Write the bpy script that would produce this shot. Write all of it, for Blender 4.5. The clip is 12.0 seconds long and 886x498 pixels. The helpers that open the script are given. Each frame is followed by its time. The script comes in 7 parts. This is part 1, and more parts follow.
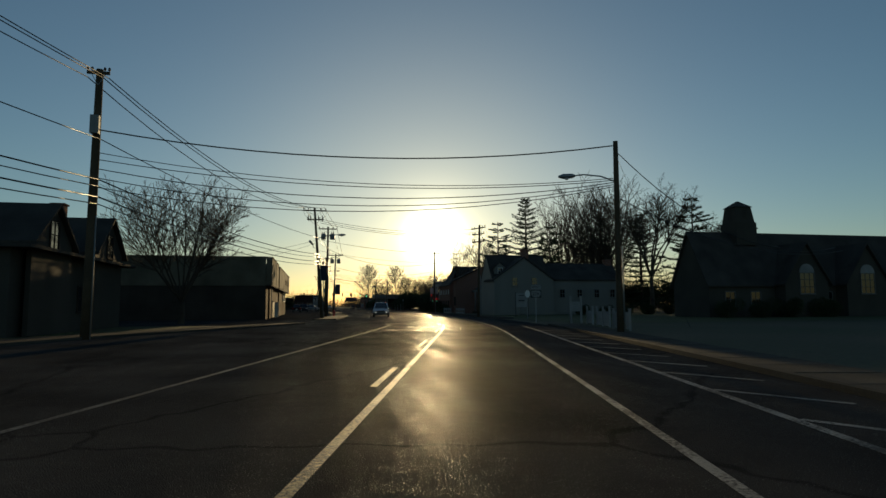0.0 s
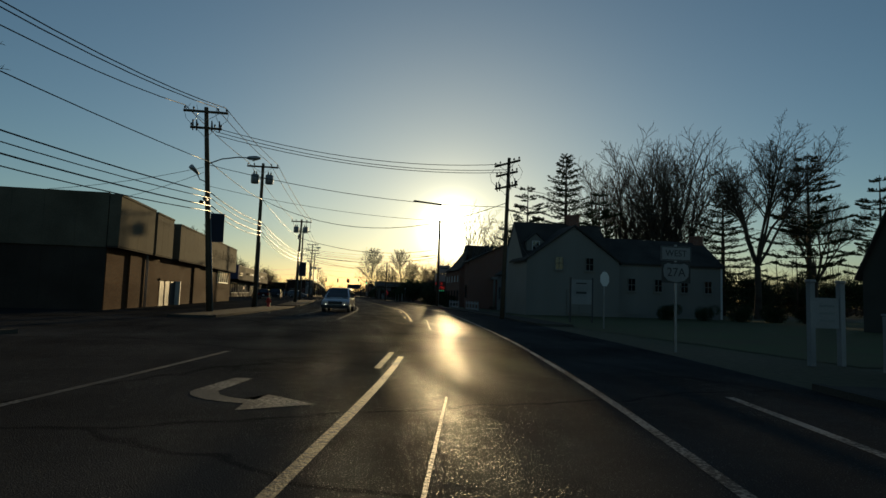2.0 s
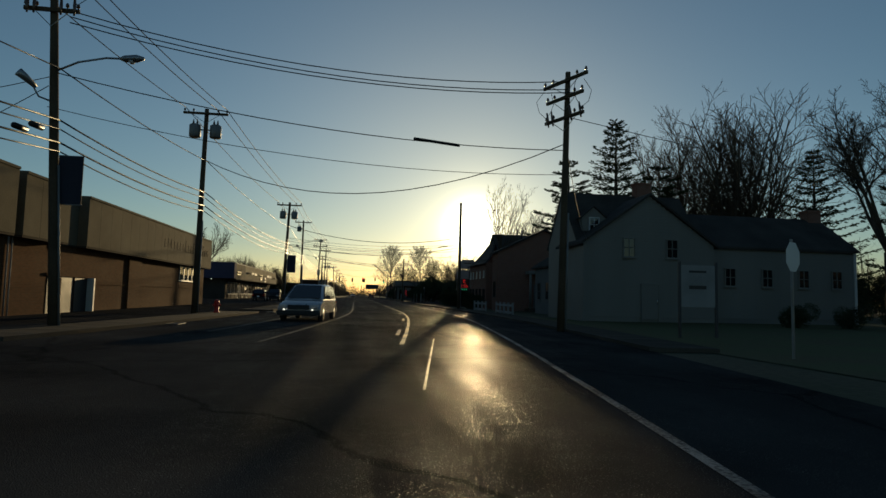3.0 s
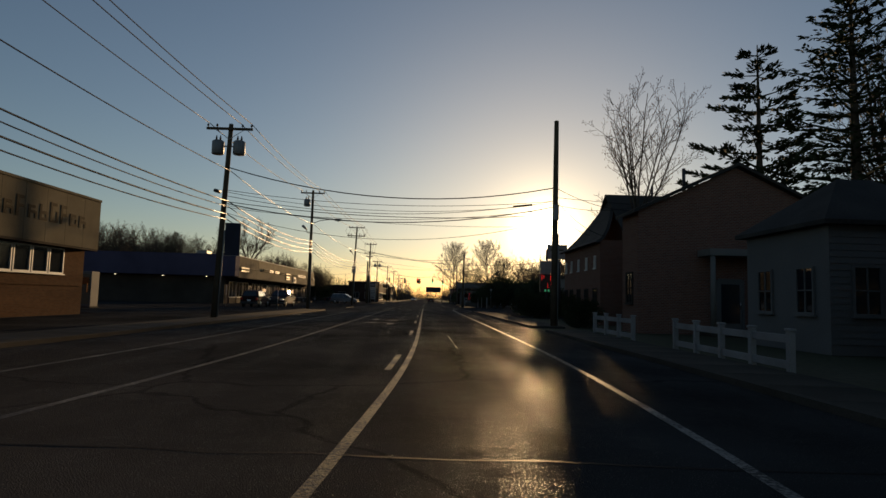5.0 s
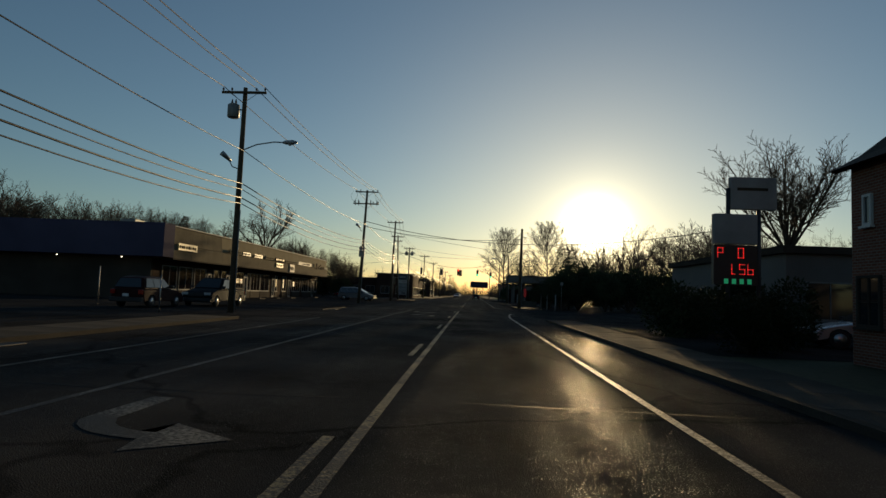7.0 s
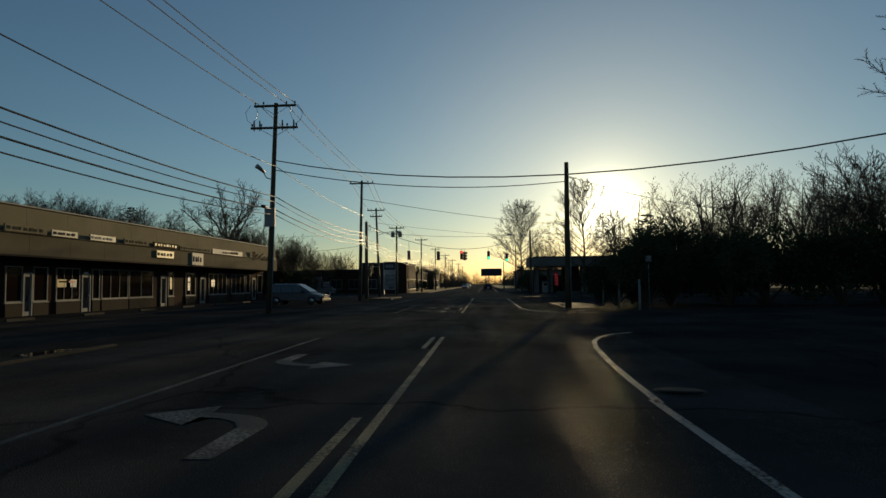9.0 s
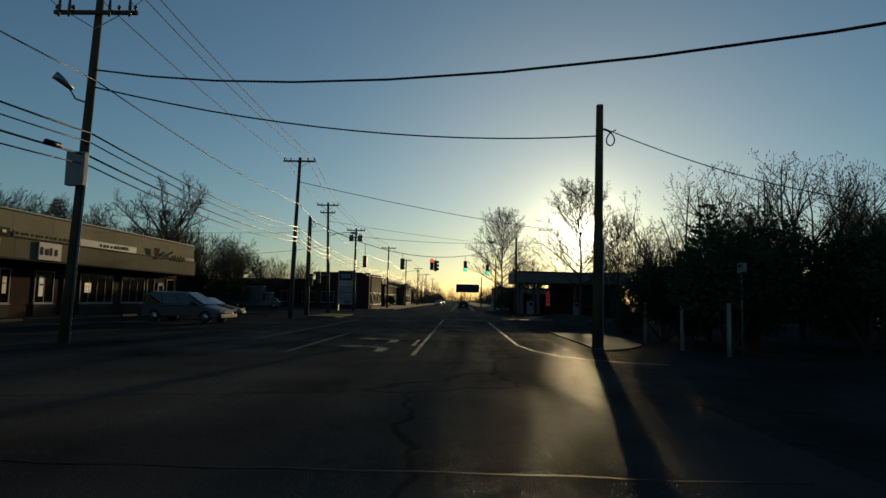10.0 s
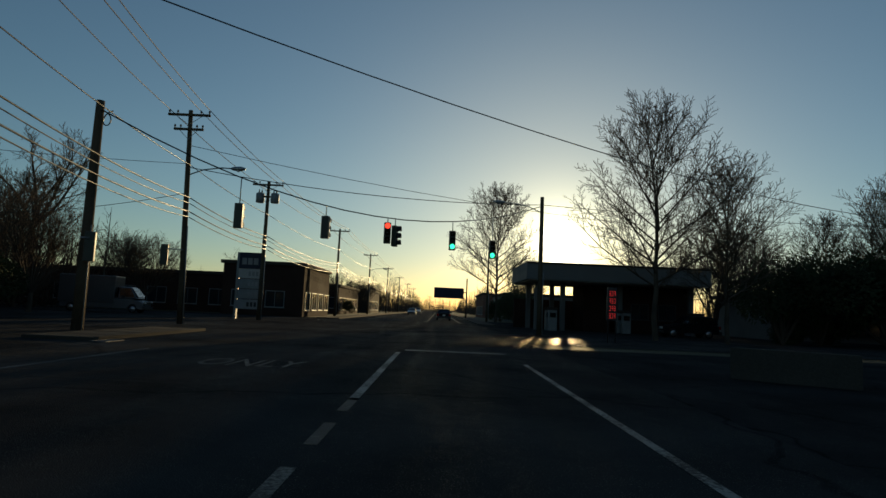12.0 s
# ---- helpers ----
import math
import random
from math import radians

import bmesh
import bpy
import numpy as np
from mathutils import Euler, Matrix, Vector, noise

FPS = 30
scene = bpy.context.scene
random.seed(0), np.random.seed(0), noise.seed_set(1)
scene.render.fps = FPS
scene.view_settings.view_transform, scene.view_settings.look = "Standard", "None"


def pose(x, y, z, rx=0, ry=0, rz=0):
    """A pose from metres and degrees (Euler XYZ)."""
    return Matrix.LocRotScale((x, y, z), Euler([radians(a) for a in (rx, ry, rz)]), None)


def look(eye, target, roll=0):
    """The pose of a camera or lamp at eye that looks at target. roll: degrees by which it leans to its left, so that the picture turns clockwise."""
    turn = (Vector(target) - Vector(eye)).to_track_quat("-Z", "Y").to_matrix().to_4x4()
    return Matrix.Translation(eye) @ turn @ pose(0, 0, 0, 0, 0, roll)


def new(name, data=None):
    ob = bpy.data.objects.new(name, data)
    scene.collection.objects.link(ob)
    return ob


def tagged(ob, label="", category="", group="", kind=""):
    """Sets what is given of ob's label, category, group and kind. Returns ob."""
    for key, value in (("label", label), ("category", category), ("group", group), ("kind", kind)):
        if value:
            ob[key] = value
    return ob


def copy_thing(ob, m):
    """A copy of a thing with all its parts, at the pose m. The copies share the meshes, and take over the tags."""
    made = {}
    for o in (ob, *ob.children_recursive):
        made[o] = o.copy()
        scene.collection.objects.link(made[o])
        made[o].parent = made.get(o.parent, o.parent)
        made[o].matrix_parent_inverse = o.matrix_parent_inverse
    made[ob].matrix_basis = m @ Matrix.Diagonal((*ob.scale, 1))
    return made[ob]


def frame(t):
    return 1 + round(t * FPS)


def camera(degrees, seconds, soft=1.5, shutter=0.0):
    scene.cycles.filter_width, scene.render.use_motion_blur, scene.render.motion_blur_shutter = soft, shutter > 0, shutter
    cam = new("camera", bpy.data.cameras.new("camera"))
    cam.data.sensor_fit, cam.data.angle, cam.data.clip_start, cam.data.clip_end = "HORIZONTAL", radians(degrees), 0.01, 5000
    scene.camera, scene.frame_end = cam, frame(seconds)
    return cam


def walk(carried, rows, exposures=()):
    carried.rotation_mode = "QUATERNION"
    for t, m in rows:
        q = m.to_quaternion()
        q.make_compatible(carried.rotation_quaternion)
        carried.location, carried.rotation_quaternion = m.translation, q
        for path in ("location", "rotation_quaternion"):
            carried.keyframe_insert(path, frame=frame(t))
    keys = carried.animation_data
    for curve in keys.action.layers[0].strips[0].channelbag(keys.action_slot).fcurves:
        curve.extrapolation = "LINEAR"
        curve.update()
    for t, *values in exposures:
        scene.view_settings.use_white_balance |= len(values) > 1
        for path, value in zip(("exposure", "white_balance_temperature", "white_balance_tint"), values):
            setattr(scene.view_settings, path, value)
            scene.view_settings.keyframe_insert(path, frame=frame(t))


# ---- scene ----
cam = camera(73.4, 12.0)
PATH = [
    (0, (-15.293, -68.243, 1.328), (-14.875, -66.296, 1.517), -0.3),
    (0.5, (-13.382, -61.168, 1.318), (-12.956, -59.223, 1.502), -1.4),
    (1, (-11.505, -54.02, 1.318), (-11.084, -52.072, 1.491), 0.7),
    (1.5, (-9.708, -46.863, 1.328), (-9.309, -44.91, 1.494), 1.1),
    (2, (-8.003, -39.739, 1.303), (-7.64, -37.779, 1.463), 1.8),
    (2.5, (-6.404, -32.562, 1.269), (-6.092, -30.592, 1.423), 0.5),
    (3, (-5.169, -25.314, 1.292), (-4.884, -23.34, 1.45), 1.3),
    (4.8, (-1.724, 0.889, 1.349), (-1.642, 2.88, 1.52), 0.9),
    (5, (-1.444, 3.799, 1.349), (-1.391, 5.791, 1.515), 1.5),
    (5.5, (-0.979, 11.076, 1.343), (-0.972, 13.07, 1.502), 2.0),
    (6, (-0.782, 18.433, 1.369), (-0.821, 20.426, 1.534), 1.8),
    (6.5, (-0.721, 25.836, 1.398), (-0.794, 27.828, 1.559), 2.0),
    (7, (-0.658, 33.271, 1.405), (-0.764, 35.263, 1.553), 2.2),
    (8.8, (-0.617, 60.328, 1.56), (-0.744, 62.32, 1.68), -0.4),
    (9, (-0.48, 63.449, 1.573), (-0.62, 65.441, 1.69), -0.7),
    (9.5, (-0.427, 70.92, 1.588), (-0.523, 72.915, 1.701), -1.0),
    (10, (-0.406, 78.355, 1.597), (-0.469, 80.347, 1.768), 1.3),
    (10.5, (-0.413, 86.054, 1.506), (-0.425, 88.046, 1.686), 2.7),
    (11, (-0.56, 93.612, 1.429), (-0.556, 95.604, 1.609), 1.5),
    (11.5, (-0.522, 101.163, 1.332), (-0.536, 103.153, 1.533), 1.7),
    (12, (-0.591, 108.423, 1.322), (-0.585, 110.413, 1.526), 2.5),
]
walk(cam, [(t, look(eye, target, roll)) for t, eye, target, roll in PATH],
     [(0, -0.3, 6850, 1), (3, -0.3, 6800, 1), (5, -0.1, 7900, 18), (5.8, -0.1, 7900, 18), (6.8, -0.2, 7150, 7), (9, -0.25, 6650, 1), (10.5, -0.25, 6400, -1), (11.5, -0.28, 6350, -1), (12, -0.15, 6900, 1)])

# ---- world, sun and exposure ----
SUN_AZ, SUN_EL = radians(11.3), radians(6.5)
SUN_DIR = Vector((math.sin(SUN_AZ) * math.cos(SUN_EL), math.cos(SUN_AZ) * math.cos(SUN_EL), math.sin(SUN_EL)))
world = bpy.data.worlds.new("evening_sky")
scene.world = world
world.use_nodes = True
wn = world.node_tree
sky = wn.nodes.new("ShaderNodeTexSky")
sky.sky_type = "NISHITA"
sky.sun_disc = False
sky.sun_elevation, sky.sun_rotation = SUN_EL, SUN_AZ
sky.air_density, sky.dust_density, sky.ozone_density = 1.0, 0.25, 2.8
# the bright haze round the sun
wtc, wdot = wn.nodes.new("ShaderNodeTexCoord"), wn.nodes.new("ShaderNodeVectorMath")
wdot.operation = "DOT_PRODUCT"
wdot.inputs[1].default_value = SUN_DIR
wn.links.new(wtc.outputs["Generated"], wdot.inputs[0])
wsum = None
for power, amount, colour in ((1700.0, 60.0, (1.0, 0.93, 0.75)), (300.0, 7.0, (1.0, 0.84, 0.50)), (26.0, 2.05, (1.0, 0.80, 0.45)), (5.0, 0.46, (0.85, 0.92, 0.95))):
    pw, mx, sc = wn.nodes.new("ShaderNodeMath"), wn.nodes.new("ShaderNodeMath"), wn.nodes.new("ShaderNodeVectorMath")
    mx.operation, mx.inputs[1].default_value = "MAXIMUM", 0.0
    pw.operation, pw.inputs[1].default_value = "POWER", power
    sc.operation, sc.inputs[0].default_value = "SCALE", [c * amount for c in colour]
    wn.links.new(wdot.outputs["Value"], mx.inputs[0])
    wn.links.new(mx.outputs[0], pw.inputs[0])
    wn.links.new(pw.outputs[0], sc.inputs["Scale"])
    ad = wn.nodes.new("ShaderNodeVectorMath")
    ad.operation = "ADD"
    wn.links.new(sc.outputs[0], ad.inputs[0])
    wn.links.new((wsum or sky).outputs[0], ad.inputs[1])
    wsum = ad
wn.links.new(wsum.outputs[0], wn.nodes["Background"].inputs[0])
wn.nodes["Background"].inputs[1].default_value = 0.10

sun_data = bpy.data.lights.new("sun", "SUN")
sun_data.energy, sun_data.angle, sun_data.color = 4.0, radians(0.6), (1.0, 0.72, 0.40)
sun = new("sun", sun_data)
sun.matrix_world = look(SUN_DIR * 300, (0, 0, 0))

# ---- materials ----


def mat(name, base, rough=0.7, metal=0.0, var=0.25, scale=3.0, fine=40.0, bump=0.15, spec=0.5, tint=None, random_amount=0.0):
    """A surface with two scales of colour variation, uneven gloss and fine relief."""
    m = bpy.data.materials.new(name)
    m.use_nodes = True
    nt = m.node_tree
    b = nt.nodes["Principled BSDF"]
    b.inputs["Metallic"].default_value = metal
    b.inputs["Specular IOR Level"].default_value = spec
    tc = nt.nodes.new("ShaderNodeTexCoord")
    big, small = nt.nodes.new("ShaderNodeTexNoise"), nt.nodes.new("ShaderNodeTexNoise")
    for n, s, d in ((big, scale * 0.25, 5), (small, fine, 3)):
        n.inputs["Scale"].default_value, n.inputs["Detail"].default_value = s, d
        nt.links.new(tc.outputs["Object"], n.inputs["Vector"])
    ramp = nt.nodes.new("ShaderNodeValToRGB")
    low = tint or tuple(c * (1 - var) for c in base)
    ramp.color_ramp.elements[0].position, ramp.color_ramp.elements[1].position = 0.3, 0.7
    ramp.color_ramp.elements[0].color = (*low, 1)
    ramp.color_ramp.elements[1].color = (*[min(1, c * (1 + var * 0.6)) for c in base], 1)
    nt.links.new(big.outputs["Fac"], ramp.inputs[0])
    mix = nt.nodes.new("ShaderNodeMix")
    mix.data_type, mix.blend_type = "RGBA", "OVERLAY"
    mix.inputs[0].default_value = min(1, var)
    nt.links.new(ramp.outputs[0], mix.inputs[6])
    nt.links.new(small.outputs["Fac"], mix.inputs[7])
    out = mix.outputs[2]
    if random_amount:
        info, hsv = nt.nodes.new("ShaderNodeObjectInfo"), nt.nodes.new("ShaderNodeHueSaturation")
        rng = nt.nodes.new("ShaderNodeMapRange")
        rng.inputs[3].default_value, rng.inputs[4].default_value = 1 - random_amount, 1 + random_amount
        nt.links.new(info.outputs["Random"], rng.inputs[0])
        nt.links.new(rng.outputs[0], hsv.inputs["Value"])
        nt.links.new(out, hsv.inputs["Color"])
        out = hsv.outputs[0]
    nt.links.new(out, b.inputs["Base Color"])
    rr = nt.nodes.new("ShaderNodeMapRange")
    rr.inputs[3].default_value, rr.inputs[4].default_value = max(0.02, rough - 0.12), min(1, rough + 0.12)
    nt.links.new(big.outputs["Fac"], rr.inputs[0])
    nt.links.new(rr.outputs[0], b.inputs["Roughness"])
    if bump:
        bp = nt.nodes.new("ShaderNodeBump")
        bp.inputs["Strength"].default_value, bp.inputs["Distance"].default_value = bump, 0.02
        nt.links.new(small.outputs["Fac"], bp.inputs["Height"])
        nt.links.new(bp.outputs[0], b.inputs["Normal"])
    return m


def glow(name, colour, strength):
    m = bpy.data.materials.new(name)
    m.use_nodes = True
    b = m.node_tree.nodes["Principled BSDF"]
    b.inputs["Base Color"].default_value = (*colour, 1)
    b.inputs["Emission Color"].default_value = (*colour, 1)
    b.inputs["Emission Strength"].default_value = strength
    return m


def asphalt_mat(name, base, rough, crack):
    m = mat(name, (base, base, base * 0.98), rough, 0, 0.45, 1.2, 75, 1.0, 0.03)
    nt = m.node_tree
    b = nt.nodes["Principled BSDF"]
    tc = nt.nodes.new("ShaderNodeTexCoord")
    warp = nt.nodes.new("ShaderNodeTexNoise")
    warp.inputs["Scale"].default_value = 0.8
    vadd = nt.nodes.new("ShaderNodeMix")
    vadd.data_type, vadd.blend_type = "RGBA", "ADD"
    vadd.inputs[0].default_value = 1.5
    vor = nt.nodes.new("ShaderNodeTexVoronoi")
    vor.feature = "DISTANCE_TO_EDGE"
    vor.inputs["Scale"].default_value = crack
    nt.links.new(tc.outputs["Object"], warp.inputs["Vector"])
    nt.links.new(tc.outputs["Object"], vadd.inputs[6])
    nt.links.new(warp.outputs["Color"], vadd.inputs[7])
    nt.links.new(vadd.outputs[2], vor.inputs["Vector"])
    ramp = nt.nodes.new("ShaderNodeValToRGB")
    ramp.color_ramp.elements[0].position, ramp.color_ramp.elements[1].position = 0.003, 0.008
    ramp.color_ramp.elements[0].color = (0.62, 0.62, 0.62, 1)
    nt.links.new(vor.outputs["Distance"], ramp.inputs[0])
    mul = nt.nodes.new("ShaderNodeMix")
    mul.data_type, mul.blend_type = "RGBA", "MULTIPLY"
    mul.inputs[0].default_value = 1.0
    # polished stones stand out of a dull binder, more so along worn stretches
    stone, worn = nt.nodes.new("ShaderNodeTexNoise"), nt.nodes.new("ShaderNodeTexNoise")
    stone.inputs["Scale"].default_value, stone.inputs["Detail"].default_value = 70.0, 2.5
    worn.inputs["Scale"].default_value, worn.inputs["Detail"].default_value = 0.9, 4.0
    nt.links.new(tc.outputs["Object"], stone.inputs["Vector"])
    lanes = nt.nodes.new("ShaderNodeMapping")
    lanes.inputs["Scale"].default_value = (1.6, 0.09, 1.0)
    nt.links.new(tc.outputs["Object"], lanes.inputs["Vector"])
    nt.links.new(lanes.outputs[0], worn.inputs["Vector"])
    both = nt.nodes.new("ShaderNodeMath")
    both.operation = "MULTIPLY_ADD"
    both.inputs[1].default_value = 0.2
    nt.links.new(worn.outputs["Fac"], both.inputs[0])
    nt.links.new(stone.outputs["Fac"], both.inputs[2])
    sr = nt.nodes.new("ShaderNodeMapRange")
    sr.inputs[1].default_value, sr.inputs[2].default_value = 0.71, 0.88
    sr.inputs[3].default_value, sr.inputs[4].default_value = 0.0, 0.05
    nt.links.new(both.outputs[0], sr.inputs[0])
    # patches a hand wide where the stones are rubbed bare
    rub, rubm, rubr, gloss = (nt.nodes.new("ShaderNode" + k) for k in ("TexNoise", "Mapping", "MapRange", "Math"))
    rub.inputs["Scale"].default_value, rub.inputs["Detail"].default_value, rub.inputs["Roughness"].default_value = 4.5, 8.0, 0.85
    rubm.inputs["Scale"].default_value = (0.75, 1.0, 1.0)
    nt.links.new(tc.outputs["Object"], rubm.inputs["Vector"])
    nt.links.new(rubm.outputs[0], rub.inputs["Vector"])
    rubr.inputs[1].default_value, rubr.inputs[2].default_value, rubr.inputs[3].default_value, rubr.inputs[4].default_value = 0.45, 0.58, 0.05, 2.6
    nt.links.new(rub.outputs["Fac"], rubr.inputs[0])
    gloss.operation = "MULTIPLY"
    nt.links.new(sr.outputs[0], gloss.inputs[0])
    nt.links.new(rubr.outputs[0], gloss.inputs[1])
    nt.links.new(gloss.outputs[0], b.inputs["Specular IOR Level"])
    rn = b.inputs["Roughness"].links[0].from_node
    rn.inputs[3].default_value, rn.inputs[4].default_value = rough - 0.04, rough + 0.04
    old = b.inputs["Base Color"].links[0].from_socket
    nt.links.new(old, mul.inputs[6])
    nt.links.new(ramp.outputs[0], mul.inputs[7])
    nt.links.new(mul.outputs[2], b.inputs["Base Color"])
    return m


def paint_mat(name, colour, keep):
    """Road paint worn through to the asphalt in flakes and thin cracks."""
    m = mat(name, colour, 0.6, 0, 0.35, 4, 50, 0.5, 0.09)
    nt = m.node_tree
    b = nt.nodes["Principled BSDF"]
    tc, big, small, add, ramp, mix = (nt.nodes.new("ShaderNode" + k) for k in ("TexCoord", "TexNoise", "TexNoise", "Math", "ValToRGB", "Mix"))
    for n, s, d in ((big, 0.9, 3), (small, 22.0, 5)):
        n.inputs["Scale"].default_value, n.inputs["Detail"].default_value = s, d
        nt.links.new(tc.outputs["Object"], n.inputs["Vector"])
    add.operation = "ADD"
    nt.links.new(big.outputs["Fac"], add.inputs[0])
    nt.links.new(small.outputs["Fac"], add.inputs[1])
    ramp.color_ramp.elements[0].position, ramp.color_ramp.elements[1].position = keep - 0.04, keep + 0.08
    half = nt.nodes.new("ShaderNodeMath")
    half.operation, half.inputs[1].default_value = "MULTIPLY", 0.5
    nt.links.new(add.outputs[0], half.inputs[0])
    nt.links.new(half.outputs[0], ramp.inputs[0])
    mix.data_type = "RGBA"
    nt.links.new(ramp.outputs[0], mix.inputs[0])
    mix.inputs[6].default_value = (0.035, 0.035, 0.034, 1)
    nt.links.new(b.inputs["Base Color"].links[0].from_socket, mix.inputs[7])
    nt.links.new(mix.outputs[2], b.inputs["Base Color"])
    return m


def brick_mat(name, c1, c2, mortar):
    m = mat(name, c1, 0.95, 0, 0.25, 2.0, 50, 0.2, 0.03)
    nt = m.node_tree
    b = nt.nodes["Principled BSDF"]
    tc, sep, add, comb = (nt.nodes.new("ShaderNode" + k) for k in ("TexCoord", "SeparateXYZ", "Math", "CombineXYZ"))
    nt.links.new(tc.outputs["Object"], sep.inputs[0])
    nt.links.new(sep.outputs[0], add.inputs[0])
    nt.links.new(sep.outputs[1], add.inputs[1])
    nt.links.new(add.outputs[0], comb.inputs[0])
    nt.links.new(sep.outputs[2], comb.inputs[1])
    br = nt.nodes.new("ShaderNodeTexBrick")
    br.inputs["Color1"].default_value, br.inputs["Color2"].default_value, br.inputs["Mortar"].default_value = (*c1, 1), (*c2, 1), (*mortar, 1)
    br.inputs["Scale"].default_value = 1.0
    br.inputs["Brick Width"].default_value, br.inputs["Row Height"].default_value, br.inputs["Mortar Size"].default_value = 0.21, 0.075, 0.008
    nt.links.new(comb.outputs[0], br.inputs["Vector"])
    nt.links.new(br.outputs["Color"], b.inputs["Base Color"])
    return m


def glass_mat(name, tint=(0.02, 0.025, 0.03), rough=0.05, spec=0.8):
    m = bpy.data.materials.new(name)
    m.use_nodes = True
    b = m.node_tree.nodes["Principled BSDF"]
    b.inputs["Base Color"].default_value = (*tint, 1)
    b.inputs["Roughness"].default_value = rough
    b.inputs["Specular IOR Level"].default_value = spec
    return m


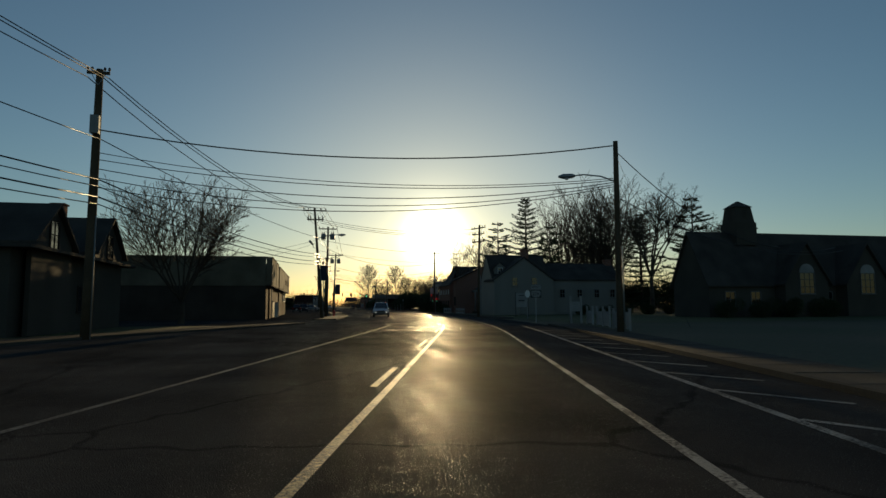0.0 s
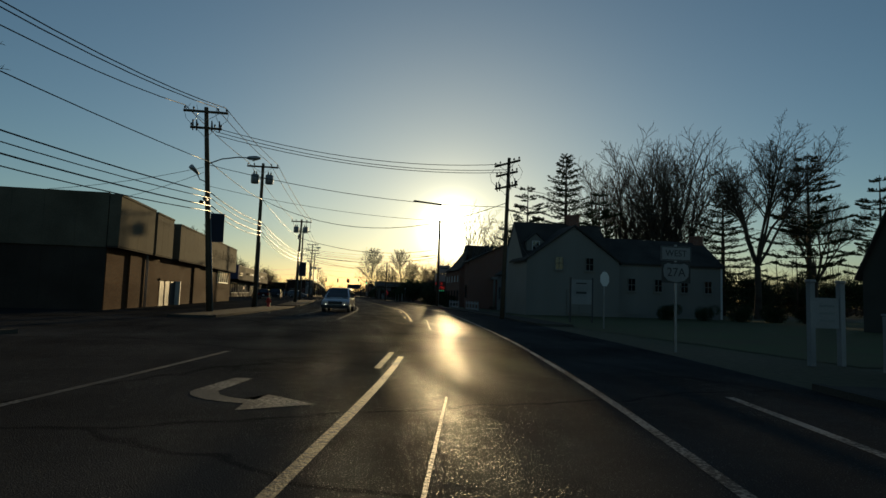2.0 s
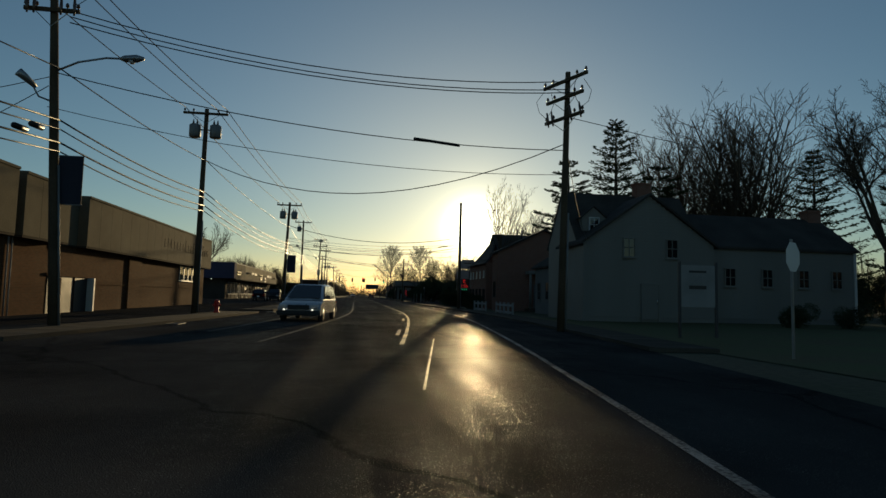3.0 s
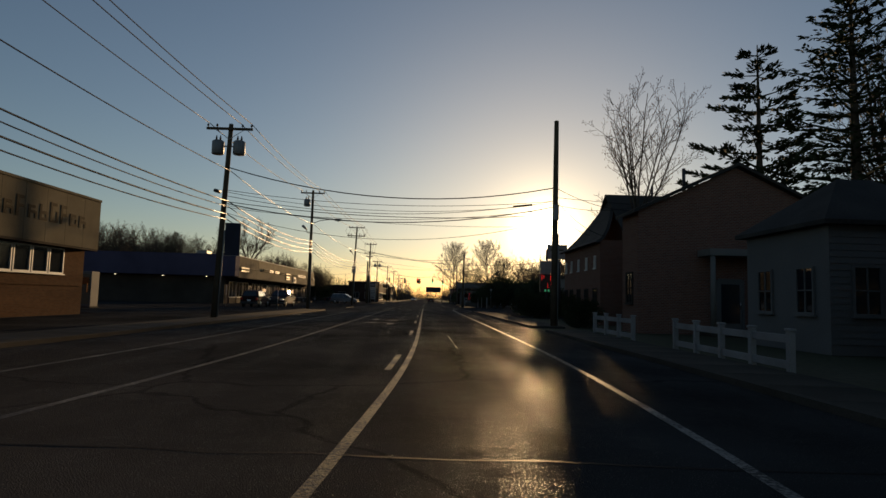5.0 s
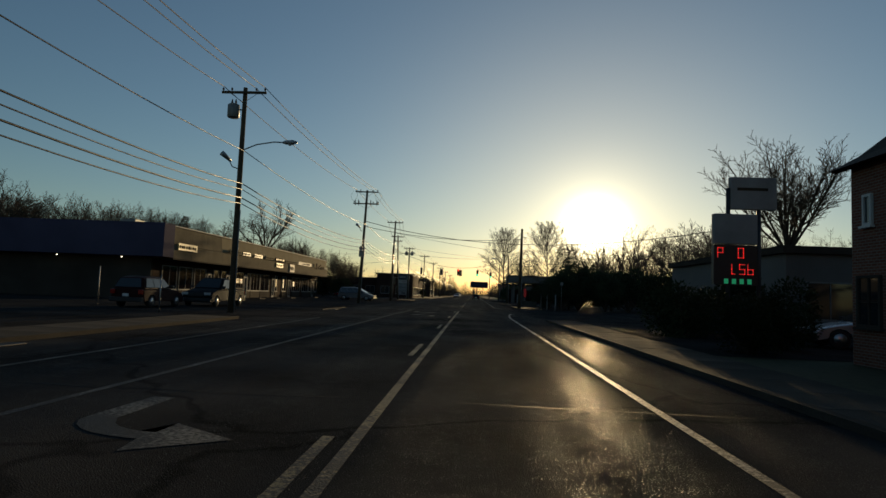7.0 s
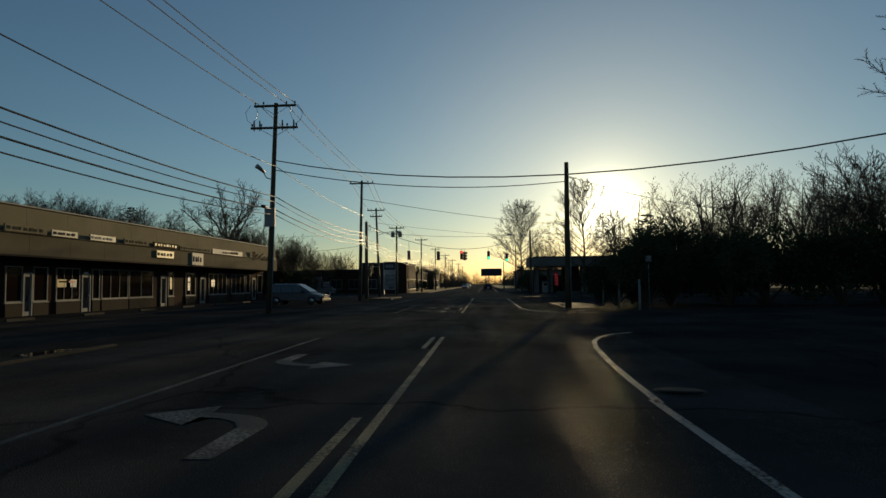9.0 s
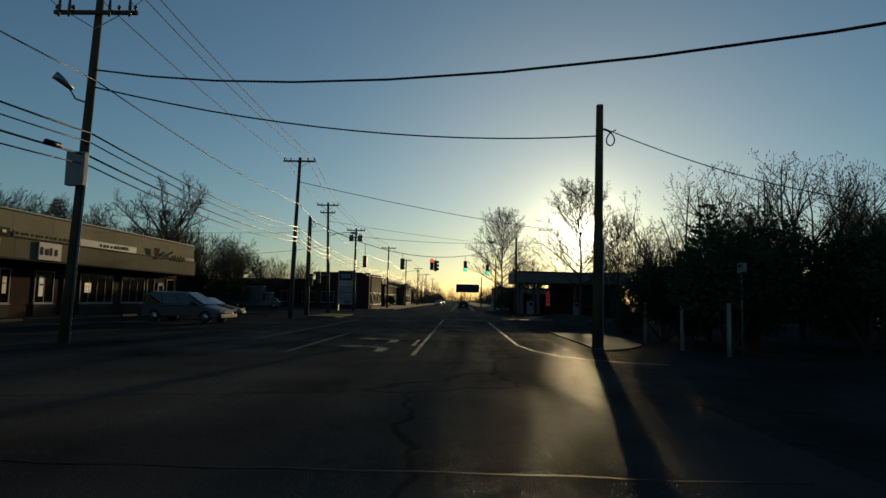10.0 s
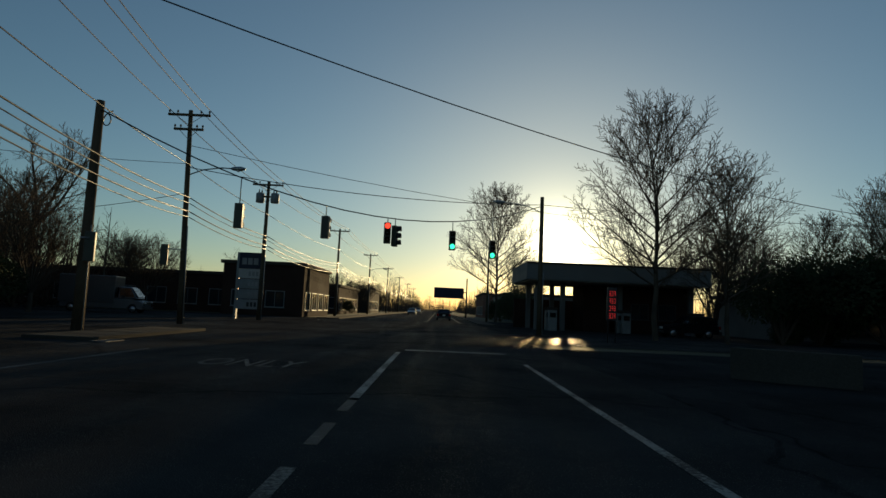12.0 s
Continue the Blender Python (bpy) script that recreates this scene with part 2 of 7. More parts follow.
M = {
    "asphalt": asphalt_mat("road_asphalt", 0.052, 0.32, 0.12),
    "lot": asphalt_mat("lot_asphalt", 0.042, 0.5, 0.2),
    "ground": mat("winter_ground", (0.07, 0.06, 0.04), 0.95, 0, 0.5, 0.3, 6, 0.6, 0.2, (0.045, 0.055, 0.025)),
    "grass": mat("dull_grass", (0.06, 0.075, 0.03), 0.95, 0, 0.5, 1.5, 25, 0.8, 0.2, (0.08, 0.07, 0.035)),
    "concrete": mat("concrete", (0.078, 0.07, 0.058), 0.9, 0, 0.35, 1.5, 30, 0.3, 0.03, random_amount=0.12),
    "white_line": paint_mat("worn_white_paint", (0.27, 0.265, 0.24), 0.47),
    "faint_line": paint_mat("faded_white_paint", (0.17, 0.166, 0.15), 0.54),
    "yellow_line": paint_mat("worn_yellow_paint", (0.22, 0.185, 0.105), 0.48),
    "tar": mat("tar_seal", (0.012, 0.012, 0.012), 0.6, 0, 0.3, 5, 40, 0.2, 0.03),
    "pole": mat("weathered_pole", (0.10, 0.075, 0.05), 0.9, 0, 0.4, 2, 25, 0.5, 0.1),
    "steel": mat("galvanised_steel", (0.32, 0.33, 0.34), 0.45, 0.8, 0.25, 4, 30, 0.1),
    "dark_metal": mat("dark_metal", (0.05, 0.05, 0.055), 0.5, 0.4, 0.2, 4, 30, 0.1),
    "ceramic": mat("brown_ceramic", (0.10, 0.06, 0.045), 0.25, 0, 0.2, 8, 30, 0.0),
    "cable": mat("cable_sheath", (0.012, 0.012, 0.012), 0.4, 0, 0.2, 4, 30, 0.0, 0.25),
    "drop_wire": mat("dull_drop_wire", (0.02, 0.02, 0.02), 0.9, 0, 0.2, 4, 30, 0.0, 0.02),
    "wire": mat("bare_wire", (0.03, 0.028, 0.026), 0.6, 0.3, 0.2, 4, 30, 0.0),
    "grey_box": mat("grey_painted_steel", (0.20, 0.21, 0.21), 0.5, 0.1, 0.2, 4, 30, 0.1),
    "banner": mat("dark_banner_cloth", (0.025, 0.03, 0.05), 0.85, 0, 0.3, 4, 60, 0.2),
    "brick": brick_mat("orange_brick", (0.125, 0.058, 0.028), (0.09, 0.042, 0.02), (0.10, 0.075, 0.052)),
    "red_brick": brick_mat("red_brown_brick", (0.22, 0.09, 0.06), (0.16, 0.065, 0.045), (0.24, 0.21, 0.18)),
    "fascia": mat("tan_metal_fascia", (0.15, 0.132, 0.095), 0.92, 0, 0.45, 1.2, 20, 0.15, 0.04),
    "tan_band": mat("tan_shop_band", (0.17, 0.145, 0.10), 0.92, 0, 0.25, 1.2, 20, 0.15, 0.04),
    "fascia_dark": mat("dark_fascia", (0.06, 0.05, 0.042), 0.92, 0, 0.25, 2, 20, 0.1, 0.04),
    "blue": mat("mauve_painted_wall", (0.075, 0.069, 0.112), 0.92, 0, 0.25, 1, 20, 0.1, 0.04),
    "cream": mat("cream_stucco", (0.27, 0.235, 0.155), 0.93, 0, 0.2, 1.2, 30, 0.2, 0.04),
    "siding": mat("white_clapboard", (0.20, 0.195, 0.175), 0.65, 0, 0.15, 1.2, 20, 0.1, 0.2),
    "siding_grey": mat("grey_clapboard", (0.15, 0.15, 0.145), 0.75, 0, 0.2, 1.2, 20, 0.1, 0.2),
    "siding_dark": mat("dark_weathered_siding", (0.07, 0.064, 0.054), 0.85, 0, 0.25, 1.2, 20, 0.15, 0.1),
    "storefront": mat("dark_brown_storefront", (0.05, 0.03, 0.024), 0.93, 0, 0.3, 1.5, 20, 0.15, 0.03),
    # darker copy of the white trim, shade put into its colour
    "fence": mat("shade_darkened_white", (0.27, 0.27, 0.265), 0.7, 0, 0.25, 3, 30, 0.15, 0.15),
    "canopy": mat("dull_canopy_paint", (0.42, 0.4, 0.37), 0.6, 0, 0.2, 1, 20, 0.05, 0.15),
    "trim": mat("white_trim", (0.55, 0.55, 0.53), 0.5, 0, 0.12, 2, 30, 0.05),
    "shingle": mat("asphalt_shingle", (0.06, 0.055, 0.05), 0.9, 0, 0.35, 2, 18, 0.5, 0.1),
    "roof_tar": mat("flat_roof", (0.09, 0.09, 0.085), 0.9, 0, 0.3, 1, 20, 0.3, 0.1),
    "glass": glass_mat("window_glass"),
    "dark_glass": glass_mat("car_glass", (0.01, 0.012, 0.014), 0.03),
    "shop_glass": glass_mat("shop_window_glass", (0.014, 0.009, 0.008), 0.08, 0.15),
    "water": glass_mat("puddle_water", (0.012, 0.012, 0.011), 0.06, 0.5),
    "bark": mat("bark", (0.085, 0.068, 0.052), 0.95, 0, 0.4, 3, 30, 0.6, 0.1),
    "twig": mat("twig_bark", (0.09, 0.07, 0.052), 0.9, 0, 0.3, 3, 30, 0.2, 0.1),
    "needle": mat("pine_needles", (0.035, 0.05, 0.022), 0.8, 0, 0.4, 3, 20, 0.0, 0.1),
    "leaf": mat("evergreen_leaf", (0.042, 0.055, 0.025), 0.85, 0, 0.4, 3, 20, 0.0, 0.1),
    "bud": mat("spring_bud", (0.20, 0.11, 0.06), 0.8, 0, 0.3, 3, 20, 0.0),
    "red_paint": mat("red_plastic", (0.5, 0.03, 0.02), 0.5, 0, 0.15, 4, 30, 0.05),
    "tyre": mat("tyre_rubber", (0.02, 0.02, 0.02), 0.85, 0, 0.2, 8, 40, 0.2),
    "rim": mat("alloy_rim", (0.5, 0.5, 0.5), 0.3, 0.9, 0.1, 8, 40, 0.0),
    "car_silver": mat("silver_car_paint", (0.42, 0.43, 0.44), 0.25, 0.6, 0.08, 2, 30, 0.0),
    "car_blue": mat("dull_silver_paint", (0.10, 0.105, 0.115), 0.35, 0.5, 0.08, 2, 30, 0.0),
    "car_white": mat("white_car_paint", (0.7, 0.7, 0.7), 0.25, 0, 0.08, 2, 30, 0.0),
    "car_black": mat("black_car_paint", (0.012, 0.012, 0.014), 0.6, 0, 0.1, 2, 30, 0.0, 0.08),
    "car_red": mat("dark_red_car_paint", (0.035, 0.01, 0.01), 0.6, 0, 0.1, 2, 30, 0.0, 0.08),
    "plastic": mat("black_plastic", (0.02, 0.02, 0.02), 0.6, 0, 0.15, 6, 40, 0.1),
    "chrome": mat("chrome", (0.6, 0.6, 0.6), 0.15, 1.0, 0.05, 6, 40, 0.0),
    "lamp_lens": glass_mat("headlight_lens", (0.5, 0.5, 0.5), 0.1),
    "tail_lens": mat("tail_lens", (0.3, 0.01, 0.01), 0.2, 0, 0.1, 6, 40, 0.0),
    "sign_white": mat("sign_white", (0.7, 0.7, 0.68), 0.45, 0, 0.08, 3, 30, 0.0),
    "sign_black": mat("sign_black", (0.02, 0.02, 0.02), 0.5, 0, 0.1, 3, 30, 0.0),
    "sign_green": mat("sign_green", (0.02, 0.14, 0.07), 0.45, 0, 0.1, 3, 30, 0.0),
    "sign_red": mat("sign_red", (0.45, 0.03, 0.03), 0.45, 0, 0.1, 3, 30, 0.0),
    "letter": mat("bronze_letters", (0.05, 0.038, 0.024), 0.9, 0, 0.15, 3, 30, 0.0, 0.1),
    "gold": mat("gold_sign", (0.55, 0.40, 0.14), 0.45, 0, 0.15, 3, 30, 0.0),
    "signal_yellow": mat("signal_housing", (0.05, 0.05, 0.035), 0.5, 0, 0.15, 3, 30, 0.0),
    "lens_off": glass_mat("unlit_lens", (0.04, 0.03, 0.02), 0.2),
    "lamp_on": glow("lit_headlight", (1.0, 0.95, 0.85), 1.5),
    "red_on": glow("red_signal", (1.0, 0.05, 0.03), 2.5),
    "green_on": glow("green_signal", (0.05, 1.0, 0.5), 2.5),
    "led_red": glow("red_led", (1.0, 0.05, 0.05), 0.35),
    "led_green": glow("green_led", (0.05, 0.9, 0.4), 0.14),
    "shop_lamp": glow("shop_window_lamp", (1.0, 0.9, 0.7), 4.0),
}

# ---- building helpers ----


def finish(name, bm, material, parent=None, label="", smooth=False):
    me = bpy.data.meshes.new(name)
    bm.normal_update()
    bm.to_mesh(me)
    bm.free()
    me.materials.append(material)
    if smooth:
        me.shade_smooth()
    ob = new(name, me)
    ob.parent = parent
    return tagged(ob, label)


part = finish


def from_lists(name, verts, faces, material, parent=None, label="", smooth=False):
    me = bpy.data.meshes.new(name)
    me.from_pydata(verts, [], faces)
    me.materials.append(material)
    if smooth:
        me.shade_smooth()
    ob = new(name, me)
    ob.parent = parent
    return tagged(ob, label)


def thing(name, label, category, at=(0, 0, 0), turn=0.0, group="", kind=""):
    ob = new(name)
    ob.empty_display_size = 0.2
    ob.matrix_basis = pose(*at, 0, 0, turn)
    return tagged(ob, label, category, group, kind)


def add_box(bm, c, s, turn=None, bevel=0.0):
    r = bmesh.ops.create_cube(bm, size=1.0)
    m = Matrix.Translation(c) @ (turn or Matrix.Identity(4)) @ Matrix.Diagonal((*s, 1))
    bmesh.ops.transform(bm, matrix=m, verts=r["verts"])
    if bevel:
        es = list({e for v in r["verts"] for e in v.link_edges})
        bmesh.ops.bevel(bm, geom=es, offset=bevel, segments=2, affect="EDGES", profile=0.6)


def box(name, lo, hi, material, parent=None, label="", bevel=0.0, turn=None):
    bm = bmesh.new()
    c = [(a + b) / 2 for a, b in zip(lo, hi)]
    add_box(bm, c, [abs(b - a) for a, b in zip(lo, hi)], turn, bevel)
    return finish(name, bm, material, parent, label)


def ring(centre, axis, r, n):
    axis = Vector(axis).normalized()
    u = axis.orthogonal().normalized()
    w = axis.cross(u)
    c = Vector(centre)
    return [tuple(c + r * (math.cos(2 * math.pi * i / n) * u + math.sin(2 * math.pi * i / n) * w)) for i in range(n)]


def add_tube(verts, faces, pts, radii, n=6, caps=True):
    """A round bar along pts, kept from twisting, appended to the lists."""
    pts = [Vector(p) for p in pts]
    d0 = (pts[1] - pts[0]).normalized()
    u = d0.orthogonal().normalized()
    first = len(verts)
    for i, p in enumerate(pts):
        d = (pts[min(i + 1, len(pts) - 1)] - pts[max(i - 1, 0)]).normalized()
        u = (u - d * u.dot(d)).normalized()
        w = d.cross(u)
        for k in range(n):
            a = 2 * math.pi * k / n
            verts.append(tuple(p + radii[i] * (math.cos(a) * u + math.sin(a) * w)))
    for i in range(len(pts) - 1):
        for k in range(n):
            a, b = first + i * n + k, first + i * n + (k + 1) % n
            faces.append((a, b, b + n, a + n))
    if caps:
        faces.append(tuple(first + k for k in reversed(range(n))))
        faces.append(tuple(first + (len(pts) - 1) * n + k for k in range(n)))


def tube(name, pts, radii, material, parent=None, label="", n=8):
    v, f = [], []
    if not isinstance(radii, (list, tuple)):
        radii = [radii] * len(pts)
    add_tube(v, f, pts, radii, n)
    return from_lists(name, v, f, material, parent, label, n > 6)


def prism(name, outline, y0, y1, material, parent=None, label="", axis="y"):
    """An outline in (x, z), or (y, z) for axis x, drawn out between two places on the axis."""
    n = len(outline)
    put = (lambda a, z, t: (a, t, z)) if axis == "y" else (lambda a, z, t: (t, a, z))
    v = [put(a, z, y0) for a, z in outline] + [put(a, z, y1) for a, z in outline]
    f = [tuple(range(n)), tuple(reversed(range(n, 2 * n)))]
    f += [(i, i + n, (i + 1) % n + n, (i + 1) % n) for i in range(n)]
    me = bpy.data.meshes.new(name)
    me.from_pydata(v, [], f)
    bm = bmesh.new()
    bm.from_mesh(me)
    bpy.data.meshes.remove(me)
    bmesh.ops.recalc_face_normals(bm, faces=bm.faces)
    return finish(name, bm, material, parent, label)


def words(name, text, height, m, material, parent, depth=0.02):
    """Flat letters of the built-in font, turned into a mesh, facing along m's z."""
    cu = bpy.data.curves.new(name, "FONT")
    cu.body, cu.size, cu.extrude, cu.align_x, cu.align_y = text, height, depth, "CENTER", "CENTER"
    tmp = bpy.data.objects.new(name, cu)
    scene.collection.objects.link(tmp)
    dg = bpy.context.evaluated_depsgraph_get()
    me = bpy.data.meshes.new_from_object(tmp.evaluated_get(dg))
    bpy.data.objects.remove(tmp)
    me.transform(m)
    me.materials.clear()
    me.materials.append(material)
    ob = new(name, me)
    ob.parent = parent
    return ob


# ---- the road ----
REF_Y = [-400, -140, -90, -62, -44.7, -34.5, -26.8, -17, -9.6, 3.7, 12, 18, 25, 60, 900]
REF_X = [-104, -35.6, -22.4, -15.0, -10.6, -8.0, -6.35, -4.85, -3.9, -2.55, -1.92, -1.72, -1.69, -1.75, -1.75]


def ref(y):
    """x of the yellow line on the left of the driven lane."""
    return float(np.mean([np.interp(y + d, REF_Y, REF_X) for d in (-5, -2.5, 0, 2.5, 5)]))


def along(y, off, z=0.0):
    """The point beside that line at y, off metres to the right, square to the road."""
    s = (ref(y + 1) - ref(y - 1)) / 2
    k = 1 / math.hypot(1, s)
    return (ref(y) + off * k, y - off * s * k, z)


def steps(y0, y1, step):
    n = max(1, round((y1 - y0) / step))
    return [y0 + (y1 - y0) * i / n for i in range(n + 1)]


def strip(name, a, b, y0, y1, z, material, parent=None, thick=0.0, step=4.0, label=""):
    """A band of the road between two offsets, which may be numbers or functions of y."""
    fa, fb = (a if callable(a) else (lambda y: a)), (b if callable(b) else (lambda y: b))
    ys = steps(y0, y1, step)
    v, f = [], []
    for y in ys:
        v += [along(y, fa(y), z), along(y, fb(y), z)]
    n = len(v)
    f = [(2 * i, 2 * i + 1, 2 * i + 3, 2 * i + 2) for i in range(len(ys) - 1)]
    if thick:
        v += [(x, y, q - thick) for x, y, q in v]
        for i in range(len(ys) - 1):
            f.append((2 * i, 2 * i + 2, 2 * i + 2 + n, 2 * i + n))
            f.append((2 * i + 1, 2 * i + 1 + n, 2 * i + 3 + n, 2 * i + 3))
        f.append((0, n, n + 1, 1))
        f.append((n - 2, n - 1, 2 * n - 1, 2 * n - 2))
    return from_lists(name, v, f, material, parent, label)


def left_kerb(y):
    return float(np.interp(y, [-70, -44, -24, -10, 30, 60, 900], [-15.5, -14.6, -10.2, -9.2, -8.9, -8.7, -8.7]))


def right_kerb(y):
    return float(np.interp(y, [-80, -30, 0, 20, 70, 95, 900], [7.0, 6.8, 6.2, 5.6, 5.3, 5.1, 5.1]))


v = [(x, y, -0.03) for x in (-2500, 2500) for y in (-1500, 4500)]
ground = from_lists("ground", v, [(0, 2, 3, 1)], M["ground"])
tagged(ground, "dull brown winter ground with thin grass", "ground", kind="structure")
road = strip("road", lambda y: left_kerb(y) - 0.05, lambda y: right_kerb(y) + 0.05, -130, 560, 0.0, M["asphalt"], step=5)
tagged(road, "dark worn asphalt road with a turning lane", "road", kind="structure")


def paint(name, a, b, y0, y1, colour, label):
    ob = strip(name, a, b, y0, y1, 0.005, M[colour], None, step=2.0)
    return tagged(ob, label, "road marking", kind="structure")


# yellow pairs on both sides of the turning lane: a solid line outside, a broken one inside
for y0, y1 in ((-130, -27), (-9.6, 81), (95.5, 106), (170, 400)):
    paint("solid_yellow_line", -0.06, 0.06, y0, y1, "yellow_line", "solid yellow centre line on asphalt, worn")
    paint("solid_yellow_line", -3.76, -3.64, y0, y1, "faint_line", "thin worn centre line on asphalt")
for y in [-48.6 + 9.75 * k for k in range(-8, 3)] + [-6 + 10.5 * k for k in range(40)]:
    if not (-27 < y < -12 or 80 < y < 95 or 104 < y < 168):
        paint("broken_yellow_line", -0.33, -0.21, y, y + 3.0, "yellow_line", "short yellow dash of the turning lane")
y = 106.6
while y < 117:
    paint("dotted_line", -0.07, 0.07, y, y + 1.1, "faint_line", "short white dot of a worn lane line")
    y += 1.9
paint("solid_lane_line", -0.07, 0.07, 117, 126.5, "white_line", "solid white lane line before the crossing")
# white edge lines


def lane_edge(y):
    return float(np.interp(y, [-130, -40, -27, -14, 9, 900], [3.25, 3.25, 3.1, 3.1, 3.46, 3.46]))


for y0, y1 in ((-130, 71.6), (100.0, 124), (172, 500)):
    paint("white_edge_line", lambda y: lane_edge(y) - 0.06, lambda y: lane_edge(y) + 0.06, y0, y1, "white_line", "worn white edge line along the lane")
for y0, y1 in ((-6, 62), (100, 124), (172, 500)):
    paint("white_edge_line", -6.35, -6.23, y0, y1, "faint_line", "worn white edge line along the oncoming lane")


def curved_paint(pts, w, label):
    v, f = [], []
    ps = [Vector((*p, 0.005)) for p in pts]
    for i, p in enumerate(ps):
        d = (ps[min(i + 1, len(ps) - 1)] - ps[max(i - 1, 0)]).normalized()
        nrm = Vector((-d.y, d.x, 0)) * w / 2
        v += [tuple(p + nrm), tuple(p - nrm)]
    f = [(2 * i, 2 * i + 1, 2 * i + 3, 2 * i + 2) for i in range(len(ps) - 1)]
    ob = from_lists("white_edge_line", v, f, M["white_line"])
    return tagged(ob, label, "road marking", kind="structure")


curved_paint([(1.75, 71.4), (1.8, 73), (1.94, 75.5), (2.14, 78), (2.38, 79.6), (2.75, 80.8), (3.25, 81.7), (4.0, 82.3)], 0.12, "white edge line curling into a driveway")
curved_paint([(5.2, 94.6), (4.2, 94.9), (3.3, 95.5), (2.5, 96.6), (2.0, 98.2), (1.74, 100.2)], 0.14, "white edge line curling out of a driveway")
# outer line with short slanting bars on the shoulder
paint("white_shoulder_line", 4.95, 5.09, -110, -31, "white_line", "white line beside a hatched shoulder")
y = -108
while y < -34:
    a, b = along(y, 5.1), along(y - 1.3, 6.4)
    curved_paint([a[:2], b[:2]], 0.13, "slanting white bar of a hatched shoulder")
    y += 2.35


def stencil(name, outline, at, turn, colour="white_line", size=1.0, label=""):
    bm = bmesh.new()
    vs = [bm.verts.new((x * size * 1.45, y * size, 0)) for x, y in outline]
    bm.faces.new(vs)
    bmesh.ops.triangulate(bm, faces=bm.faces)
    ob = finish(name, bm, M[colour])
    ob.matrix_basis = pose(at[0], at[1], 0.006, 0, 0, turn)
    return tagged(ob, label, "road marking", kind="structure")


def curve_arrow(at, turn):
    """A left-turn arrow: a stem that bends into a head pointing left."""
    outer = [(0.25 + 0.0, -1.2), (0.28, 0.0)] + [(0.28 - 0.75 + 0.75 * math.cos(a), 0.0 + 0.75 * math.sin(a)) for a in np.linspace(0.2, 1.45, 6)]
    inner = [(0.28 - 0.75 + 0.5 * math.cos(a), 0.5 * math.sin(a)) for a in np.linspace(1.45, 0.2, 6)] + [(0.06, 0.0), (0.06, -1.2)]
    head = [(-0.42, 1.15), (-0.95, 0.62), (-0.42, 0.1)]
    stencil("turn_arrow", outer + head + inner, at, turn, "faint_line", 1.0, "worn white left-turn arrow on asphalt")


for yy, off in ((-36.6, -1.8), (34.7, -1.75), (70, -1.6), (101.5, -1.4), (97.6, -1.35)):
    p = along(yy, off)
    curve_arrow(p, 14 if yy < 0 else 0)
for yy, off in ((-32, -1.85), (39.3, -2.45), (75.7, -2.7)):
    p = along(yy, off)
    s = 14 if yy < 0 else 0
    curve_arrow(p, 180 - s if s else 180)
curved_paint([along(-36.9, 0.35)[:2], along(-36.9, 1.0)[:2]], 0.05, "thin white survey mark on asphalt")
curved_paint([along(-36.9, 1.0)[:2], along(-31.8, 1.0)[:2]], 0.035, "thin white survey mark on asphalt")
curved_paint([(-4.2, -17.1), (-2.8, -7.4)], 0.04, "thin white crack seal on asphalt")
curved_paint([(-0.55, 20.0), (-0.6, 25.5)], 0.032, "thin white crack seal on asphalt")
curved_paint([(-0.42, 110.5), (0.42, 110.3)], 0.16, "short white bar across the lane")
curved_paint([(-1.6, 127.6), (1.6, 127.6)], 0.45, "white stop line across the lane")
words_ob = words("lane_word", "ONLY", 1.3, pose(-4.6, 121.5, 0.004, 0, 0, 0) @ Matrix.Diagonal((0.62, 1.6, 0.1, 1)), M["faint_line"], None, 0.002)
tagged(words_ob, "worn white lane word painted on asphalt", "road marking", kind="structure")
# tar seals across the road
random.seed(5)
for yy in (-12, 9, 41, 66, 84, 118):
    pts, o = [], -8.0
    while o < 5.0:
        pts.append(along(yy + random.uniform(-0.07, 0.07), o)[:2])
        o += 0.7
    v, f = [], []
    for (x, y) in pts:
        w = random.uniform(0.012, 0.03)
        v += [(x, y - w, 0.004), (x, y + w, 0.004)]
    f = [(2 * i, 2 * i + 2, 2 * i + 3, 2 * i + 1) for i in range(len(pts) - 1)]
    tagged(from_lists("tar_seal", v, f, M["tar"]), "glossy black tar seal across the asphalt", "tar seal", kind="structure")


# kerbs and pavements
def kerb(side, y0, y1, label, high=0.11):
    k = left_kerb if side < 0 else right_kerb
    a, b = (lambda y: k(y) - 0.16, k) if side < 0 else (k, lambda y: k(y) + 0.16)
    ob = strip("kerb", a, b, y0, y1, high, M["concrete"], None, high + 0.02, 3)
    return tagged(ob, label, "kerb", kind="structure")


def pavement(side, y0, y1, w, label, inset=0.16, slabs=True):
    k = left_kerb if side < 0 else right_kerb
    g = -inset if side < 0 else inset
    a, b = (lambda y: k(y) + g - w, lambda y: k(y) + g) if side < 0 else (lambda y: k(y) + g, lambda y: k(y) + g + w)
    ob = strip("pavement", a, b, y0, y1, 0.075, M["concrete"], None, 0.095, 3)
    return tagged(ob, label, "pavement", kind="structure")


